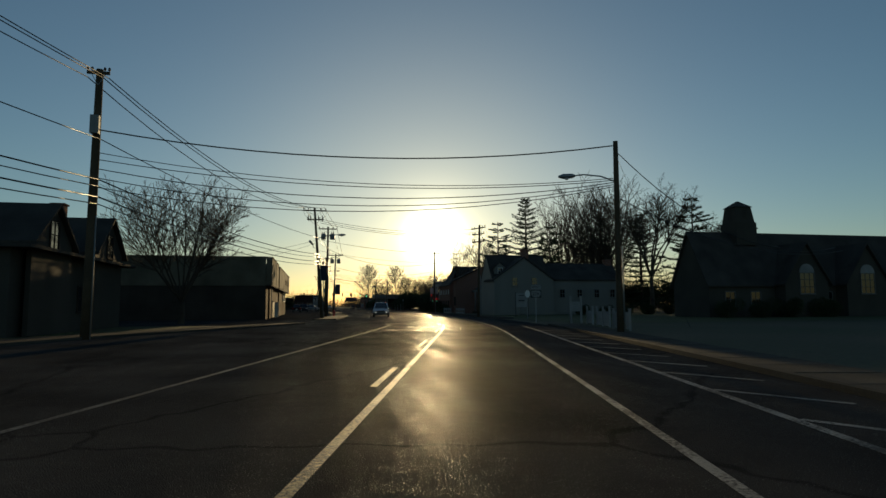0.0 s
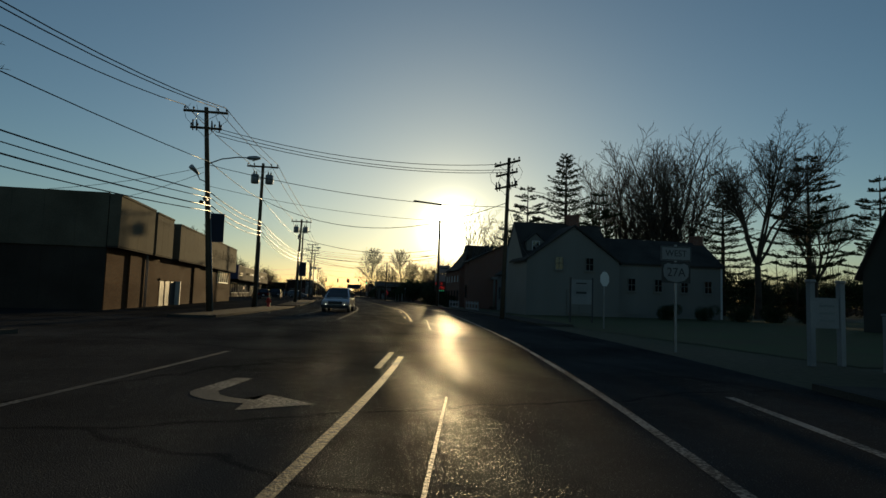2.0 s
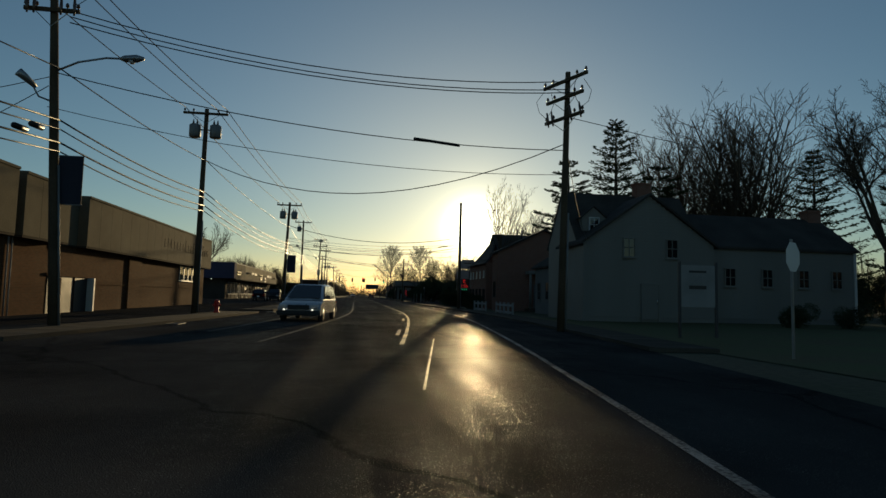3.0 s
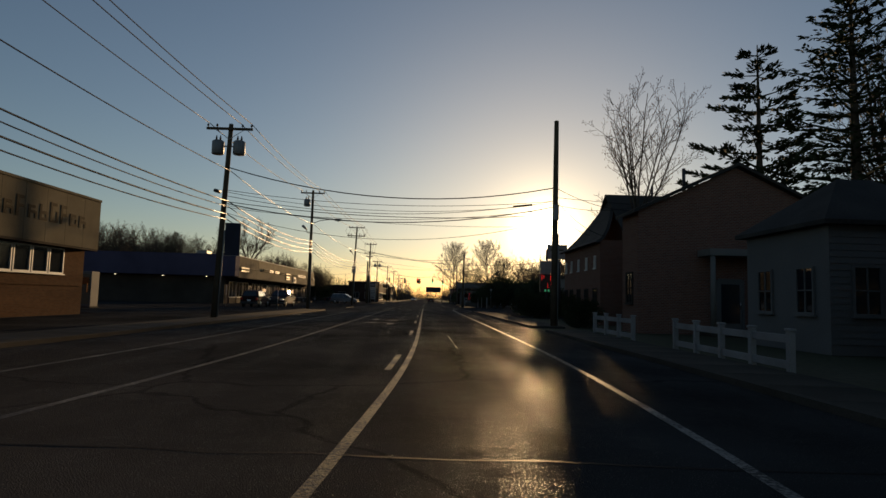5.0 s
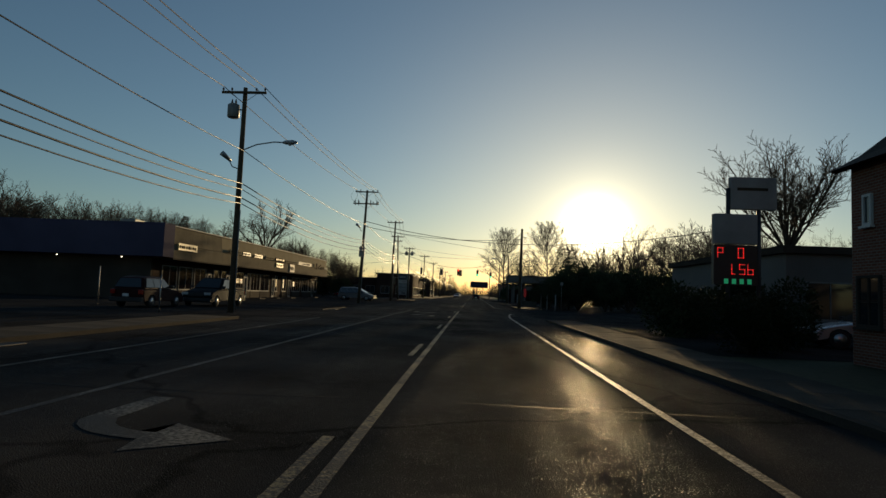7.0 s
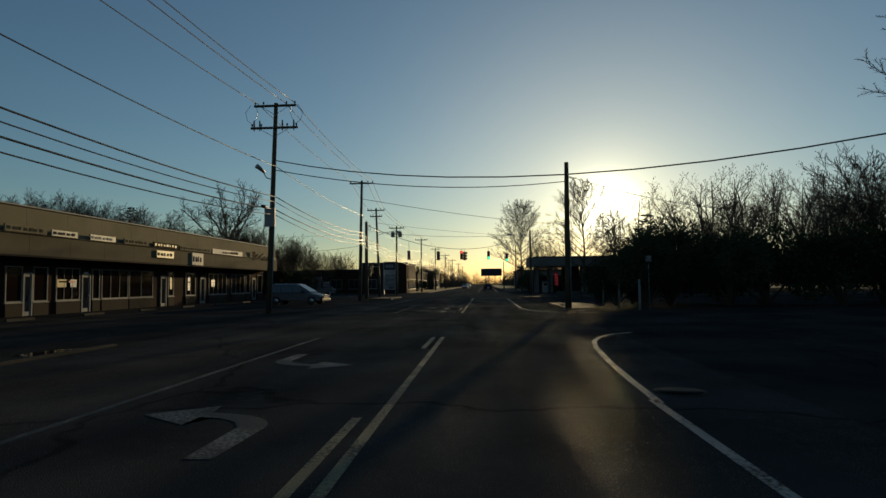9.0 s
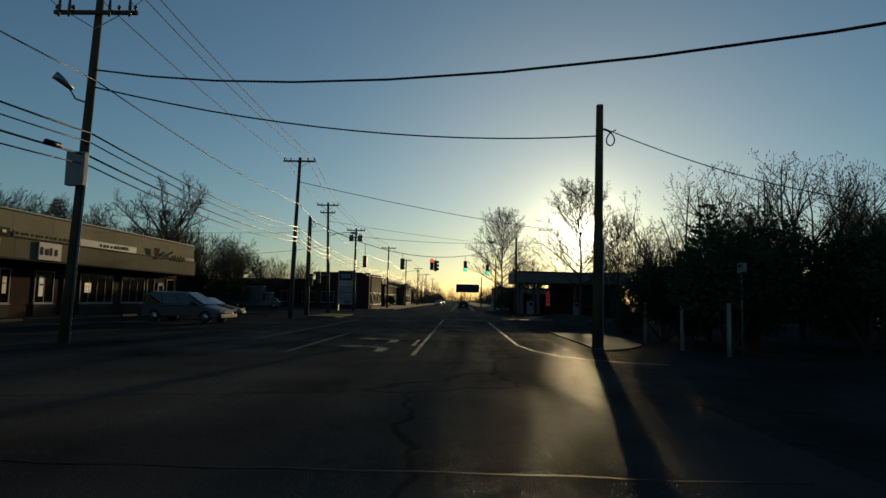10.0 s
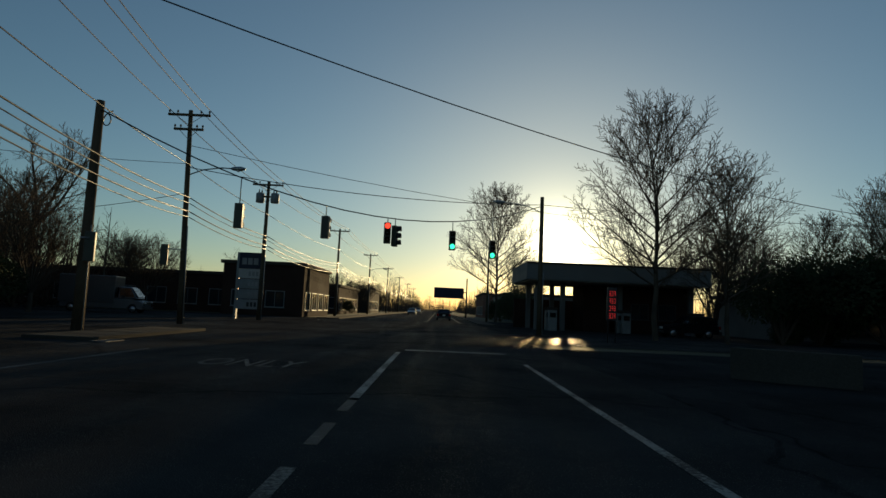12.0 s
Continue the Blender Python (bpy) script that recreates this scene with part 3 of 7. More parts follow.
PAVEMENTS = []
kerb(-1, 72, 79, "low worn concrete kerb beside the road", 0.06)
for y0, y1 in ((-70, -24), (-11, 12), (17, 58), (126, 134), (168, 400)):
    kerb(-1, y0, y1, "pale concrete kerb beside the road")
    PAVEMENTS.append((pavement(-1, y0, y1, 2.1, "concrete pavement with jointed slabs"), -1, y0, y1, 2.1))
for y0, y1 in ((-110, -30), (-10, 30), (34, 68), (168, 400)):
    kerb(1, y0, y1, "pale concrete kerb beside the road")
    PAVEMENTS.append((pavement(1, y0, y1, 1.7, "concrete pavement with jointed slabs"), 1, y0, y1, 1.7))


def flat(name, x0, y0, x1, y1, z, material, label, category):
    v = [(x0, y0, z), (x1, y0, z), (x1, y1, z), (x0, y1, z)]
    return tagged(from_lists(name, v, [(0, 1, 2, 3)], M[material]), label, category, kind="structure")


apron = strip("concrete_apron", lambda y: 6.1, lambda y: float(np.interp(y, [99, 100, 102, 106, 109, 110.5], [6.3, 7.4, 8.5, 8.9, 8.3, 6.3])), 99, 110.5, 0.025, M["concrete"], None, 0.04, 0.4)
tagged(apron, "low concrete apron round a pole", "pavement", kind="structure")
flat("car_park", -60, -16, -9, 60, -0.012, "lot", "cracked asphalt car park beside the shops", "car park")
flat("car_park", -60, 60.05, -9, 170, -0.014, "lot", "cracked asphalt car park beside the shops", "car park")
flat("lawn", -60, -70, -23, -24, -0.010, "grass", "short dull grass in front of a house", "lawn")
flat("lawn", 4, -28, 60, 14, -0.012, "grass", "short dull grass in front of a house", "lawn")
flat("car_park", 3.4, 50, 60, 132, -0.016, "lot", "asphalt forecourt beside the road", "car park")
flat("car_park", 3.4, 136, 60, 190, -0.016, "lot", "petrol station forecourt", "car park")
flat("side_road", -42, 134, -9, 166, -0.006, "asphalt", "asphalt side road at the crossing", "road")
flat("side_road", 3.3, 134.5, 120, 147, -0.006, "asphalt", "asphalt side road at the crossing", "road")
flat("side_road", -80, -23.5, -9.3, -11.5, -0.005, "asphalt", "asphalt side street joining the road", "road")

# ---- buildings ----


def window(parent, c, w, h, facing, panes=(1, 1), trim="trim", glass="glass", sill=True, name="window"):
    """A window on a wall: frame bars proud of the wall, panes set back in them. facing: x+, x-, y-, y+."""
    turn = {"y-": 0, "x+": 90, "y+": 180, "x-": -90}[facing]
    m = pose(*c, 0, 0, turn)
    b = 0.07
    bm = bmesh.new()
    for x, z, sx, sz in ((-w / 2 + b / 2, 0, b, h), (w / 2 - b / 2, 0, b, h), (0, h / 2 - b / 2, w - 2 * b, b), (0, -h / 2 + b / 2, w - 2 * b, b)):
        add_box(bm, (x, -0.03, z), (sx, 0.07, sz))
    nx, nz = panes
    win = part(name, bm, M[trim], parent)
    win.matrix_basis = m
    for i in range(1, nx):
        x = -w / 2 + w * i / nx
        box("mullion", (x - 0.02, -0.05, -h / 2 + b), (x + 0.02, 0, h / 2 - b), M[trim], win)
    for i in range(1, nz):
        z = -h / 2 + h * i / nz
        box("glazing_bar", (-w / 2 + b, -0.046, z - 0.018), (w / 2 - b, -0.002, z + 0.018), M[trim], win)
    for i in range(nx):
        for k in range(nz):
            x0, z0 = -w / 2 + w * i / nx, -h / 2 + h * k / nz
            box("pane", (x0 + 0.03, -0.02, z0 + 0.03), (x0 + w / nx - 0.03, -0.008, z0 + h / nz - 0.03), M[glass], win)
    if sill:
        box("sill", (-w / 2 - 0.06, -0.12, -h / 2 - 0.06), (w / 2 + 0.06, -0.004, -h / 2 - 0.002), M[trim], win)
    return win


def door(parent, c, w, h, facing, material="dark_metal", glazed=True, handle="chrome"):
    turn = {"y-": 0, "x+": 90, "y+": 180, "x-": -90}[facing]
    bm = bmesh.new()
    add_box(bm, (0, -0.03, h / 2), (w, 0.06, h), None, 0.01)
    for s in (-1, 1):
        add_box(bm, (s * (w / 2 + 0.05), -0.045, h / 2), (0.1, 0.09, h + 0.1))
    add_box(bm, (0, -0.045, h + 0.05), (w, 0.09, 0.1))
    d = part("door", bm, M[material], parent)
    d.matrix_basis = pose(*c, 0, 0, turn)
    if glazed:
        box("pane", (-w / 2 + 0.12, -0.075, 0.25), (w / 2 - 0.12, -0.062, h - 0.15), M["glass"], d)
    tube("handle", [(w / 2 - 0.1, -0.12, 0.9), (w / 2 - 0.1, -0.12, 1.25)], 0.015, M[handle], d)
    return d


def clapboards(parent, x0, x1, y, z0, z1, material, facing=-1, taper=None):
    """Overlapping boards on a wall that faces -y, each a part of its own."""
    z, shared = z0, None
    while z < z1 - 0.05:
        a, b = x0, x1
        if taper:
            k = max(0.0, (z + 0.08 - taper[1]) / (taper[2] - taper[1]))
            a, b = x0 + (taper[0] - x0) * k, x1 + (taper[0] - x1) * k
        if b - a > 0.15:
            if shared is None or a != x0:
                v = [(a, 0, 0.2), (b, 0, 0.2), (b, facing * 0.025, 0), (a, facing * 0.025, 0), (b, 0, 0), (a, 0, 0)]
                ob = from_lists("clapboard", v, [(0, 3, 2, 1), (3, 5, 4, 2), (0, 5, 3), (1, 2, 4)], M[material], parent)
                shared = ob.data if a == x0 else shared
            else:
                ob = new("clapboard", shared)
                ob.parent = parent
            ob.location = (0, y, z)
        z += 0.2


def gable_roof(parent, x0, x1, y0, y1, eave, ridge, axis, material="shingle", over=0.35, thick=0.16):
    """Two roof slopes with thickness over a rectangle; the ridge runs along the axis."""
    lo, hi = (x0, x1) if axis == "y" else (y0, y1)
    s, e = (y0, y1) if axis == "y" else (x0, x1)
    mid = (lo + hi) / 2
    sl = (ridge - eave) / (mid - lo)
    for sgn, edge in ((-1, lo), (1, hi)):
        a, za = edge + sgn * over, eave - sl * over
        prism("roof", [(mid, ridge), (a, za), (a, za + thick), (mid, ridge + thick)], s - over, e + over, M[material], parent, "", axis)


def gable_wall(name, parent, lo, hi, at, eave, ridge, axis, material, thick=0.2, z0=0.0):
    prism(name, [(lo, z0), (hi, z0), (hi, eave), ((lo + hi) / 2, ridge), (lo, eave)], at, at + thick, M[material], parent, "", axis)


# brick shop row with a tan metal fascia
shop = thing("brick_shop", "low orange brick shop with a tan metal fascia", "building")
box("wall", (-50, -4, -0.02), (-20.3, 37, 4.3), M["brick"], shop)
box("roof", (-49.8, -3.8, 6.05), (-20.8, 36.8, 6.15), M["roof_tar"], shop)
for (y0, y1, out, top) in ((-4.15, 2.4, 0.6, 6.45), (2.4, 3.0, 0.1, 6.1), (3.0, 7.2, 0.6, 6.4), (7.2, 9.3, 0.1, 6.1), (9.3, 37.2, 0.6, 6.3)):
    low = 3.55
    n = max(1, round((y1 - y0) / 1.55))
    for i in range(n):
        a, b = y0 + (y1 - y0) * i / n, y0 + (y1 - y0) * (i + 1) / n
        box("fascia_panel", (-20.3, a + 0.008, low), (-20.3 + out, b - 0.008, top - 0.12), M["fascia"], shop)
    box("fascia_cap", (-20.4, y0, top - 0.12), (-20.3 + out + 0.05, y1, top), M["fascia"], shop)
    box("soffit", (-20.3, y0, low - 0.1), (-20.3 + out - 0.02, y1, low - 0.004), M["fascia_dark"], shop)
for i in range(18):
    a = -49.5 + i * 1.62
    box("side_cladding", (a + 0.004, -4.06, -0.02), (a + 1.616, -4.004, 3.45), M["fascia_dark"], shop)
    box("side_fascia", (a + 0.004, -4.16, 3.454), (a + 1.616, -4.004, 6.5), M["fascia"], shop)
for yy, w in ((0.6, 2.2), (18.0, 2.2)):
    box("pilaster", (-20.3, yy - w / 2, 0), (-20.16, yy + w / 2, 3.4), M["brick"], shop)
# near-black sheet on the flat wall stands for the shade inside the entrance
box("recess_shade_sheet", (-20.296, 6.6, -0.02), (-20.27, 11.0, 1.85), M["plastic"], shop, "flat dark sheet for the shade in a shop entrance")
box("entrance_return", (-20.296, 11.004, -0.02), (-19.9, 11.16, 1.85), M["trim"], shop, "pale painted return beside the entrance")
box("recess_lintel", (-20.296, 6.4, 1.854), (-20.2, 11.2, 2.0), M["brick"], shop)
for yy in (7.9, 9.4):
    box("board_batten", (-20.268, yy - 0.06, 0), (-20.24, yy + 0.06, 1.85), M["storefront"], shop)
box("string_course", (-20.296, 11.5, 1.5), (-20.25, 36.9, 1.56), M["brick"], shop)
for k in range(5):
    window(shop, (-20.296, 29.3 + k * 1.3, 2.75), 1.2, 1.3, "x+", (1, 1), "trim")
for yy in (2.9, 3.2):
    tube("downpipe", [(-20.2, yy, 0), (-20.2, yy, 3.45)], 0.035, M["fence"], shop)
lt = thing("wall_lettering", "faded raised letters on a tan fascia", "sign")
rl = random.Random(4)
for i in range(17):
    y0, h = 22.5 + i * 0.8, rl.choice((0.62, 0.62, 0.95, 0.75))
    bm = bmesh.new()
    add_box(bm, (-19.69, y0, 4.55 + h / 2), (0.02, 0.16, h))
    for z in rl.sample((0.07, h / 2, h - 0.07), 2):
        add_box(bm, (-19.69, y0 + 0.24, 4.55 + z), (0.018, 0.34, 0.13))
    if rl.random() < 0.6:
        add_box(bm, (-19.69, y0 + 0.46, 4.55 + h * 0.3), (0.016, 0.13, h * 0.55))
    part("letter_shape", bm, M["letter"], lt)

# long strip of shops with a pale fascia and a blue end wall
strip_mall = thing("shop_row", "long low row of shops with a cream fascia", "building")
box("wall", (-58, 81.6, -0.02), (-27.4, 134.0, 4.0), M["storefront"], strip_mall)
box("end_fascia", (-70, 79.9, 3.5), (-25.72, 81.58, 6.25), M["blue"], strip_mall, "dark blue painted fascia")
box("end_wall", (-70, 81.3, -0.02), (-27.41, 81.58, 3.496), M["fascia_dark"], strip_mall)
for i, wx in enumerate((-47, -41, -35, -29.5)):
    lamp = thing("soffit_lamp", "small lit lamp under a blue fascia", "lamp", (wx, 80.5, 3.5), 0, "lamps under the fascia")
    box("housing", (-0.12, -0.09, -0.1), (0.12, 0.09, -0.004), M["dark_metal"], lamp)
    tube("bulb", [(0, 0, -0.1), (0, 0, -0.16)], [0.07, 0.05], M["shop_lamp"], lamp, "", 10)
box("roof", (-58, 81.7, 6.0), (-26.4, 133.9, 6.1), M["roof_tar"], strip_mall)
n = 16
for i in range(n):
    a, b = 81.6 + 52.6 * i / n, 81.6 + 52.6 * (i + 1) / n
    dark = b < 92.0
    prism("parapet_panel", [(-25.9, 4.65), (-26.0, 6.1), (-27.4, 6.15), (-27.4, 4.65)], a + 0.008, b - 0.008, M["fascia" if dark else "cream"], strip_mall)
    box("fascia_panel", (-27.4, a + 0.008, 3.45), (-25.75, b - 0.008, 4.6), M["fascia" if dark else "tan_band"], strip_mall)
box("ledge", (-26.5, 92.0, 4.604), (-25.68, 134.2, 4.646), M["fascia"], strip_mall)
box("fascia_cap", (-27.3, 81.6, 6.154), (-25.95, 134.2, 6.24), M["fence"], strip_mall)
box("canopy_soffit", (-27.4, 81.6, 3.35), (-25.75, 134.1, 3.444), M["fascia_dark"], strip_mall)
# glazed fronts and doors: middle, width, and whether a door
for yy, w, kind in ((83.5, 2.6, 2), (86.5, 2.6, 2), (89.4, 2.4, 2), (91.4, 0.9, 0), (93.0, 1.2, 1), (94.85, 1.25, 1), (95.87, 0.75, 0), (96.9, 1.2, 1), (99.3, 2.2, 3), (101.0, 0.9, 0), (102.05, 0.8, 1), (104.2, 3.1, 3), (107.5, 3.2, 2), (110.7, 0.9, 0),
                    (111.9, 0.9, 1), (115.3, 1.8, 2), (117.6, 0.95, 0), (120.9, 4.0, 4), (125.8, 3.4, 3), (128.5, 1.2, 1), (130.2, 1.0, 0), (132.0, 1.4, 1)):
    yy += 0.8
    if kind == 0:
        door(strip_mall, (-27.396, yy, 0), w - 0.2, 2.45, "x+", "fence")
    else:
        window(strip_mall, (-27.396, yy, 1.85), w, 2.1, "x+", (kind, 1), "fence", "shop_glass")
        box("bulkhead", (-27.396, yy - w / 2, -0.02), (-27.3, yy + w / 2, 0.72), M["fascia_dark"], strip_mall)
for i, (yy, w, h) in enumerate(((98.9, 1.5, 0.5), (99.6, 1.2, 0.5), (101.0, 0.5, 1.5), (111.9, 0.4, 1.0), (115.0, 0.5, 1.3), (119.8, 0.9, 0.7))):
    po = thing("window_poster", "pale poster behind a shop window", "poster", (-27.36, yy + 0.8, 1.9), 0, "posters in the shop windows")
    box("sheet", (0, -w * 0.4, -h / 2), (0.012, w * 0.4, h / 2), M["gold" if i % 3 == 0 else "sign_white"], po)
    box("text_bar", (0.013, -w * 0.3, 0.05), (0.018, w * 0.3, 0.16), M["sign_red" if i % 2 else "letter"], po)
# sign boards along the ledge and two hung below it: middle, width, height, base, board, lettering
for yy, w, h, z, m, lt_ in ((94.4, 3.0, 0.4, 4.66, "cream", "letter"), (97.4, 2.2, 0.36, 4.66, "grey_box", "letter"), (101.0, 2.6, 0.36, 4.66, "grey_box", "fence"), (104.8, 3.0, 0.4, 4.66, "cream", "letter"), (108.8, 3.6, 0.4, 4.66, "letter", "gold"),
                            (113.7, 5.6, 0.36, 4.66, "cream", "letter"), (120.2, 6.8, 0.45, 4.65, "canopy", "letter"), (108.7, 2.5, 0.54, 3.88, "gold", "letter"), (114.0, 2.0, 1.05, 3.47, "canopy", "letter"), (83.9, 3.4, 0.58, 4.2, "gold", "letter")):
    sg = thing("shop_sign", {"canopy": "white shop sign with dark lettering", "gold": "gold shop sign with dark lettering"}.get(m, "dull shop sign board on a tan fascia"), "sign", (-25.69, yy, z), 0, "signs on the shop row")
    box("board", (-0.04, -w / 2, 0), (0.06, w / 2, h), M[m], sg)
    if w > 6:
        words("shop_word", "CLEANERS", 0.36, pose(0.066, 1.5, h / 2, 90, 0, 90), M[lt_], sg, 0.01)
        w, h = w * 0.42, h * 0.9
    k = int(w / 0.42)
    for j in range(k):
        a = -w / 2 + 0.15 + j * (w - 0.3) / k
        box("letter_bar", (0.061, a, h * 0.28), (0.08, a + (0.2, 0.27, 0.15)[j % 3], h * (0.72, 0.66)[j % 2]), M[lt_], sg)
lg = thing("fascia_emblem", "dark slanting emblem shapes on a tan fascia", "sign", (-25.73, 129.2, 4.4), 0)
prism("emblem_bar", [(-2.8, 0.95), (-1.9, 0.95), (-2.1, 0.05), (-2.6, 0.05)], 0, 0.03, M["storefront"], lg, "", "x")
prism("emblem_bar", [(-1.6, 0.3), (-1.3, 0.12), (0.5, 0.8), (0.4, 0.92), (-1.3, 0.4)], 0, 0.03, M["storefront"], lg, "", "x")
for k in range(5):
    prism("emblem_bar", [(0.1 + k * 0.5, 0.1), (0.28 + k * 0.5, 0.1), (0.5 + k * 0.5, 0.5 + 0.12 * (k % 2)), (0.3 + k * 0.5, 0.5 + 0.12 * (k % 2))], 0.002, 0.034, M["storefront"], lg, "", "x")
for k in range(2):
    prism("emblem_bar", [(2.7, 0.2 + k * 0.2), (4.6, 0.2 + k * 0.2), (4.6, 0.3 + k * 0.2), (2.7, 0.3 + k * 0.2)], 0, 0.03, M["fence"], lg, "", "x")
for i in range(6):
    u = thing("roof_unit", "grey steel air unit on a flat roof", "air unit", (-32 - (i % 2) * 4, 86 + i * 8, 6.1), 0, "units on the roof")
    box("casing", (-0.7, -0.9, 0), (0.7, 0.9, 0.9), M["grey_box"], u, "", 0.03)
    tube("fan_ring", [(0, 0, 0.9), (0, 0, 1.0)], 0.45, M["dark_metal"], u, "", 16)

# two-gabled house on the left: two cross wings with their gables to the road
lh = thing("gabled_house", "dark two-gabled house with shingle roofs", "house")
box("wall", (-46, -38.4, -0.02), (-28.6, -23.6, 4.3), M["siding_dark"], lh)
box("porch_roof", (-46.3, -38.9, 4.004), (-27.6, -23.2, 4.16), M["shingle"], lh)
for cy, hw, ez, rz in ((-35.1, 2.3, 4.5, 6.4), (-26.8, 2.5, 4.7, 6.85)):
    gable_wall("gable", lh, cy - hw, cy + hw, -28.4, ez, rz, "x", "siding_dark", 0.22)
    box("wing_wall", (-45.8, cy - hw, 4.164), (-28.404, cy - hw + 0.2, ez), M["siding_dark"], lh)
    gable_roof(lh, -45.8, -28.2, cy - hw, cy + hw, ez, rz, "x", over=0.3)
    window(lh, (-28.176, cy, ez + 0.45), 1.1, 1.5, "x+", (2, 2), "fascia_dark")
for wy in (-36, -33, -30, -27):
    window(lh, (-28.596, wy, 1.8), 1.2, 1.5, "x+", (2, 2), "fascia_dark")
for wx in (-42, -37, -32.5):
    window(lh, (wx, -38.404, 1.8), 1.3, 1.5, "y-", (2, 2), "fascia_dark")
bm = bmesh.new()
add_box(bm, (-31.2, -26.8, 7.0), (0.7, 0.7, 1.5), None, 0.03)
add_box(bm, (-31.2, -26.8, 7.8), (0.84, 0.84, 0.12), None, 0.02)
part("chimney", bm, M["red_brick"], lh)

# white clapboard house: a broad front gable, a long low wing and a dormer on the main roof
wh = thing("white_house", "white clapboard house with front gable and dormer", "house")
box("wall", (8.4, 10.2, -0.02), (16.44, 15.6, 5.0), M["siding"], wh)
box("wall", (16.45, 9.6, -0.02), (27.4, 16.2, 4.85), M["siding"], wh)
gable_wall("front_gable", wh, 8.3, 16.8, 8.8, 4.75, 7.7, "y", "siding", 1.39)
clapboards(wh, 8.3, 16.8, 8.795, 0.3, 7.6, "siding", -1, (12.55, 4.75, 7.7))
clapboards(wh, 16.85, 27.4, 9.595, 0.3, 4.8, "siding")
gable_roof(wh, 8.3, 16.8, 8.8, 13.0, 4.75, 7.75, "y", over=0.22)
gable_roof(wh, 8.6, 16.6, 10.2, 15.6, 5.0, 8.3, "x", over=0.25)
gable_roof(wh, 16.45, 27.4, 9.6, 16.2, 4.85, 7.2, "x", over=0.22)
for gx, y0, y1, e, r in ((8.4, 10.2, 15.6, 5.0, 8.25), (16.24, 10.2, 15.6, 5.0, 8.25), (27.2, 9.6, 16.2, 4.85, 7.15)):
    prism("end_gable", [(y0, e), (y1, e), ((y0 + y1) / 2, r)], gx, gx + 0.2, M["siding"], wh, "", "x")
box("corner_board", (27.28, 9.52, 0), (27.46, 9.596, 4.8), M["trim"], wh)
for wx in (11.2, 14.0):
    window(wh, (wx, 8.765, 4.5), 0.8, 1.2, "y-", (2, 2), "siding", "dark_glass")
door(wh, (12.55, 8.765, 0.15), 1.0, 2.1, "y-", "siding", False)
for wx in (18.4, 21.0, 23.6, 26.0):
    window(wh, (wx, 9.565, 2.9), 0.8, 1.2, "y-", (2, 2), "siding", "dark_glass")
gable_wall("dormer", wh, 8.9, 10.5, 10.6, 6.5, 7.15, "y", "siding", 2.6, 5.2)
gable_roof(wh, 8.9, 10.5, 10.6, 13.2, 6.5, 7.2, "y", over=0.12, thick=0.09)
window(wh, (9.7, 10.57, 6.05), 0.7, 0.95, "y-", (2, 2), "trim", "dark_glass")
for cx, cy, top_z in ((27.0, 12.9, 7.85), (14.1, 12.9, 9.2)):
    bm = bmesh.new()
    add_box(bm, (cx, cy, top_z - 1.1), (1.0, 0.8, 2.2))
    add_box(bm, (cx, cy, top_z + 0.05), (1.12, 0.92, 0.14))
    part("chimney", bm, M["red_brick"], wh)

# small hip-roofed house between the white house and the brick building
sh = thing("hipped_house", "small grey house with a hipped shingle roof", "house")
box("wall", (10.5, 21.1, -0.02), (15.5, 25.6, 3.9), M["siding_grey"], sh)
clapboards(sh, 10.5, 15.5, 21.095, 0.3, 3.85, "siding_grey")
v = [(10.2, 20.8, 3.85), (15.8, 20.8, 3.85), (15.8, 25.9, 3.85), (10.2, 25.9, 3.85), (12.4, 23.35, 5.6), (13.6, 23.35, 5.6)]
v += [(x, y, z + 0.14) for x, y, z in v]
q_ = [(0, 1, 5, 4), (1, 2, 5), (2, 3, 4, 5), (3, 0, 4)]
f = [tuple(j + 6 for j in t) for t in q_] + [(3, 2, 1, 0)] + [(i, (i + 1) % 4, (i + 1) % 4 + 6, i + 6) for i in range(4)]
from_lists("hip_roof", v, f, M["shingle"], sh)
for wx in (11.6, 14.2):
    window(sh, (wx, 21.07, 1.9), 0.9, 1.5, "y-", (2, 2), "siding_grey", "dark_glass")
for wy in (22.2, 24.4):
    window(sh, (10.496, wy, 1.9), 0.9, 1.5, "x-", (2, 2), "siding_grey", "dark_glass")

# red-brown brick building with a flared roof and a porch
bh = thing("brick_house", "red-brown brick building with a steep shingle roof", "building")
box("wall", (9.2, 40, -0.02), (16.5, 49.3, 5.2), M["red_brick"], bh)
box("wall", (8.4, 31.2, -0.02), (17.8, 33.4, 5.7), M["red_brick"], bh)
gable_wall("gable", bh, 8.4, 17.8, 31.196, 5.7, 7.9, "y", "red_brick", 0.25)
box("link", (11.5, 33.404, -0.02), (15.5, 39.996, 3.4), M["red_brick"], bh)
box("link_roof", (11.3, 33.404, 3.404), (15.7, 39.996, 3.6), M["shingle"], bh)
gable_roof(bh, 8.4, 17.8, 31.2, 33.4, 5.7, 7.95, "y", over=0.3)
gable_roof(bh, 11.2, 16.5, 40, 49.3, 5.2, 8.75, "x", over=0.3)
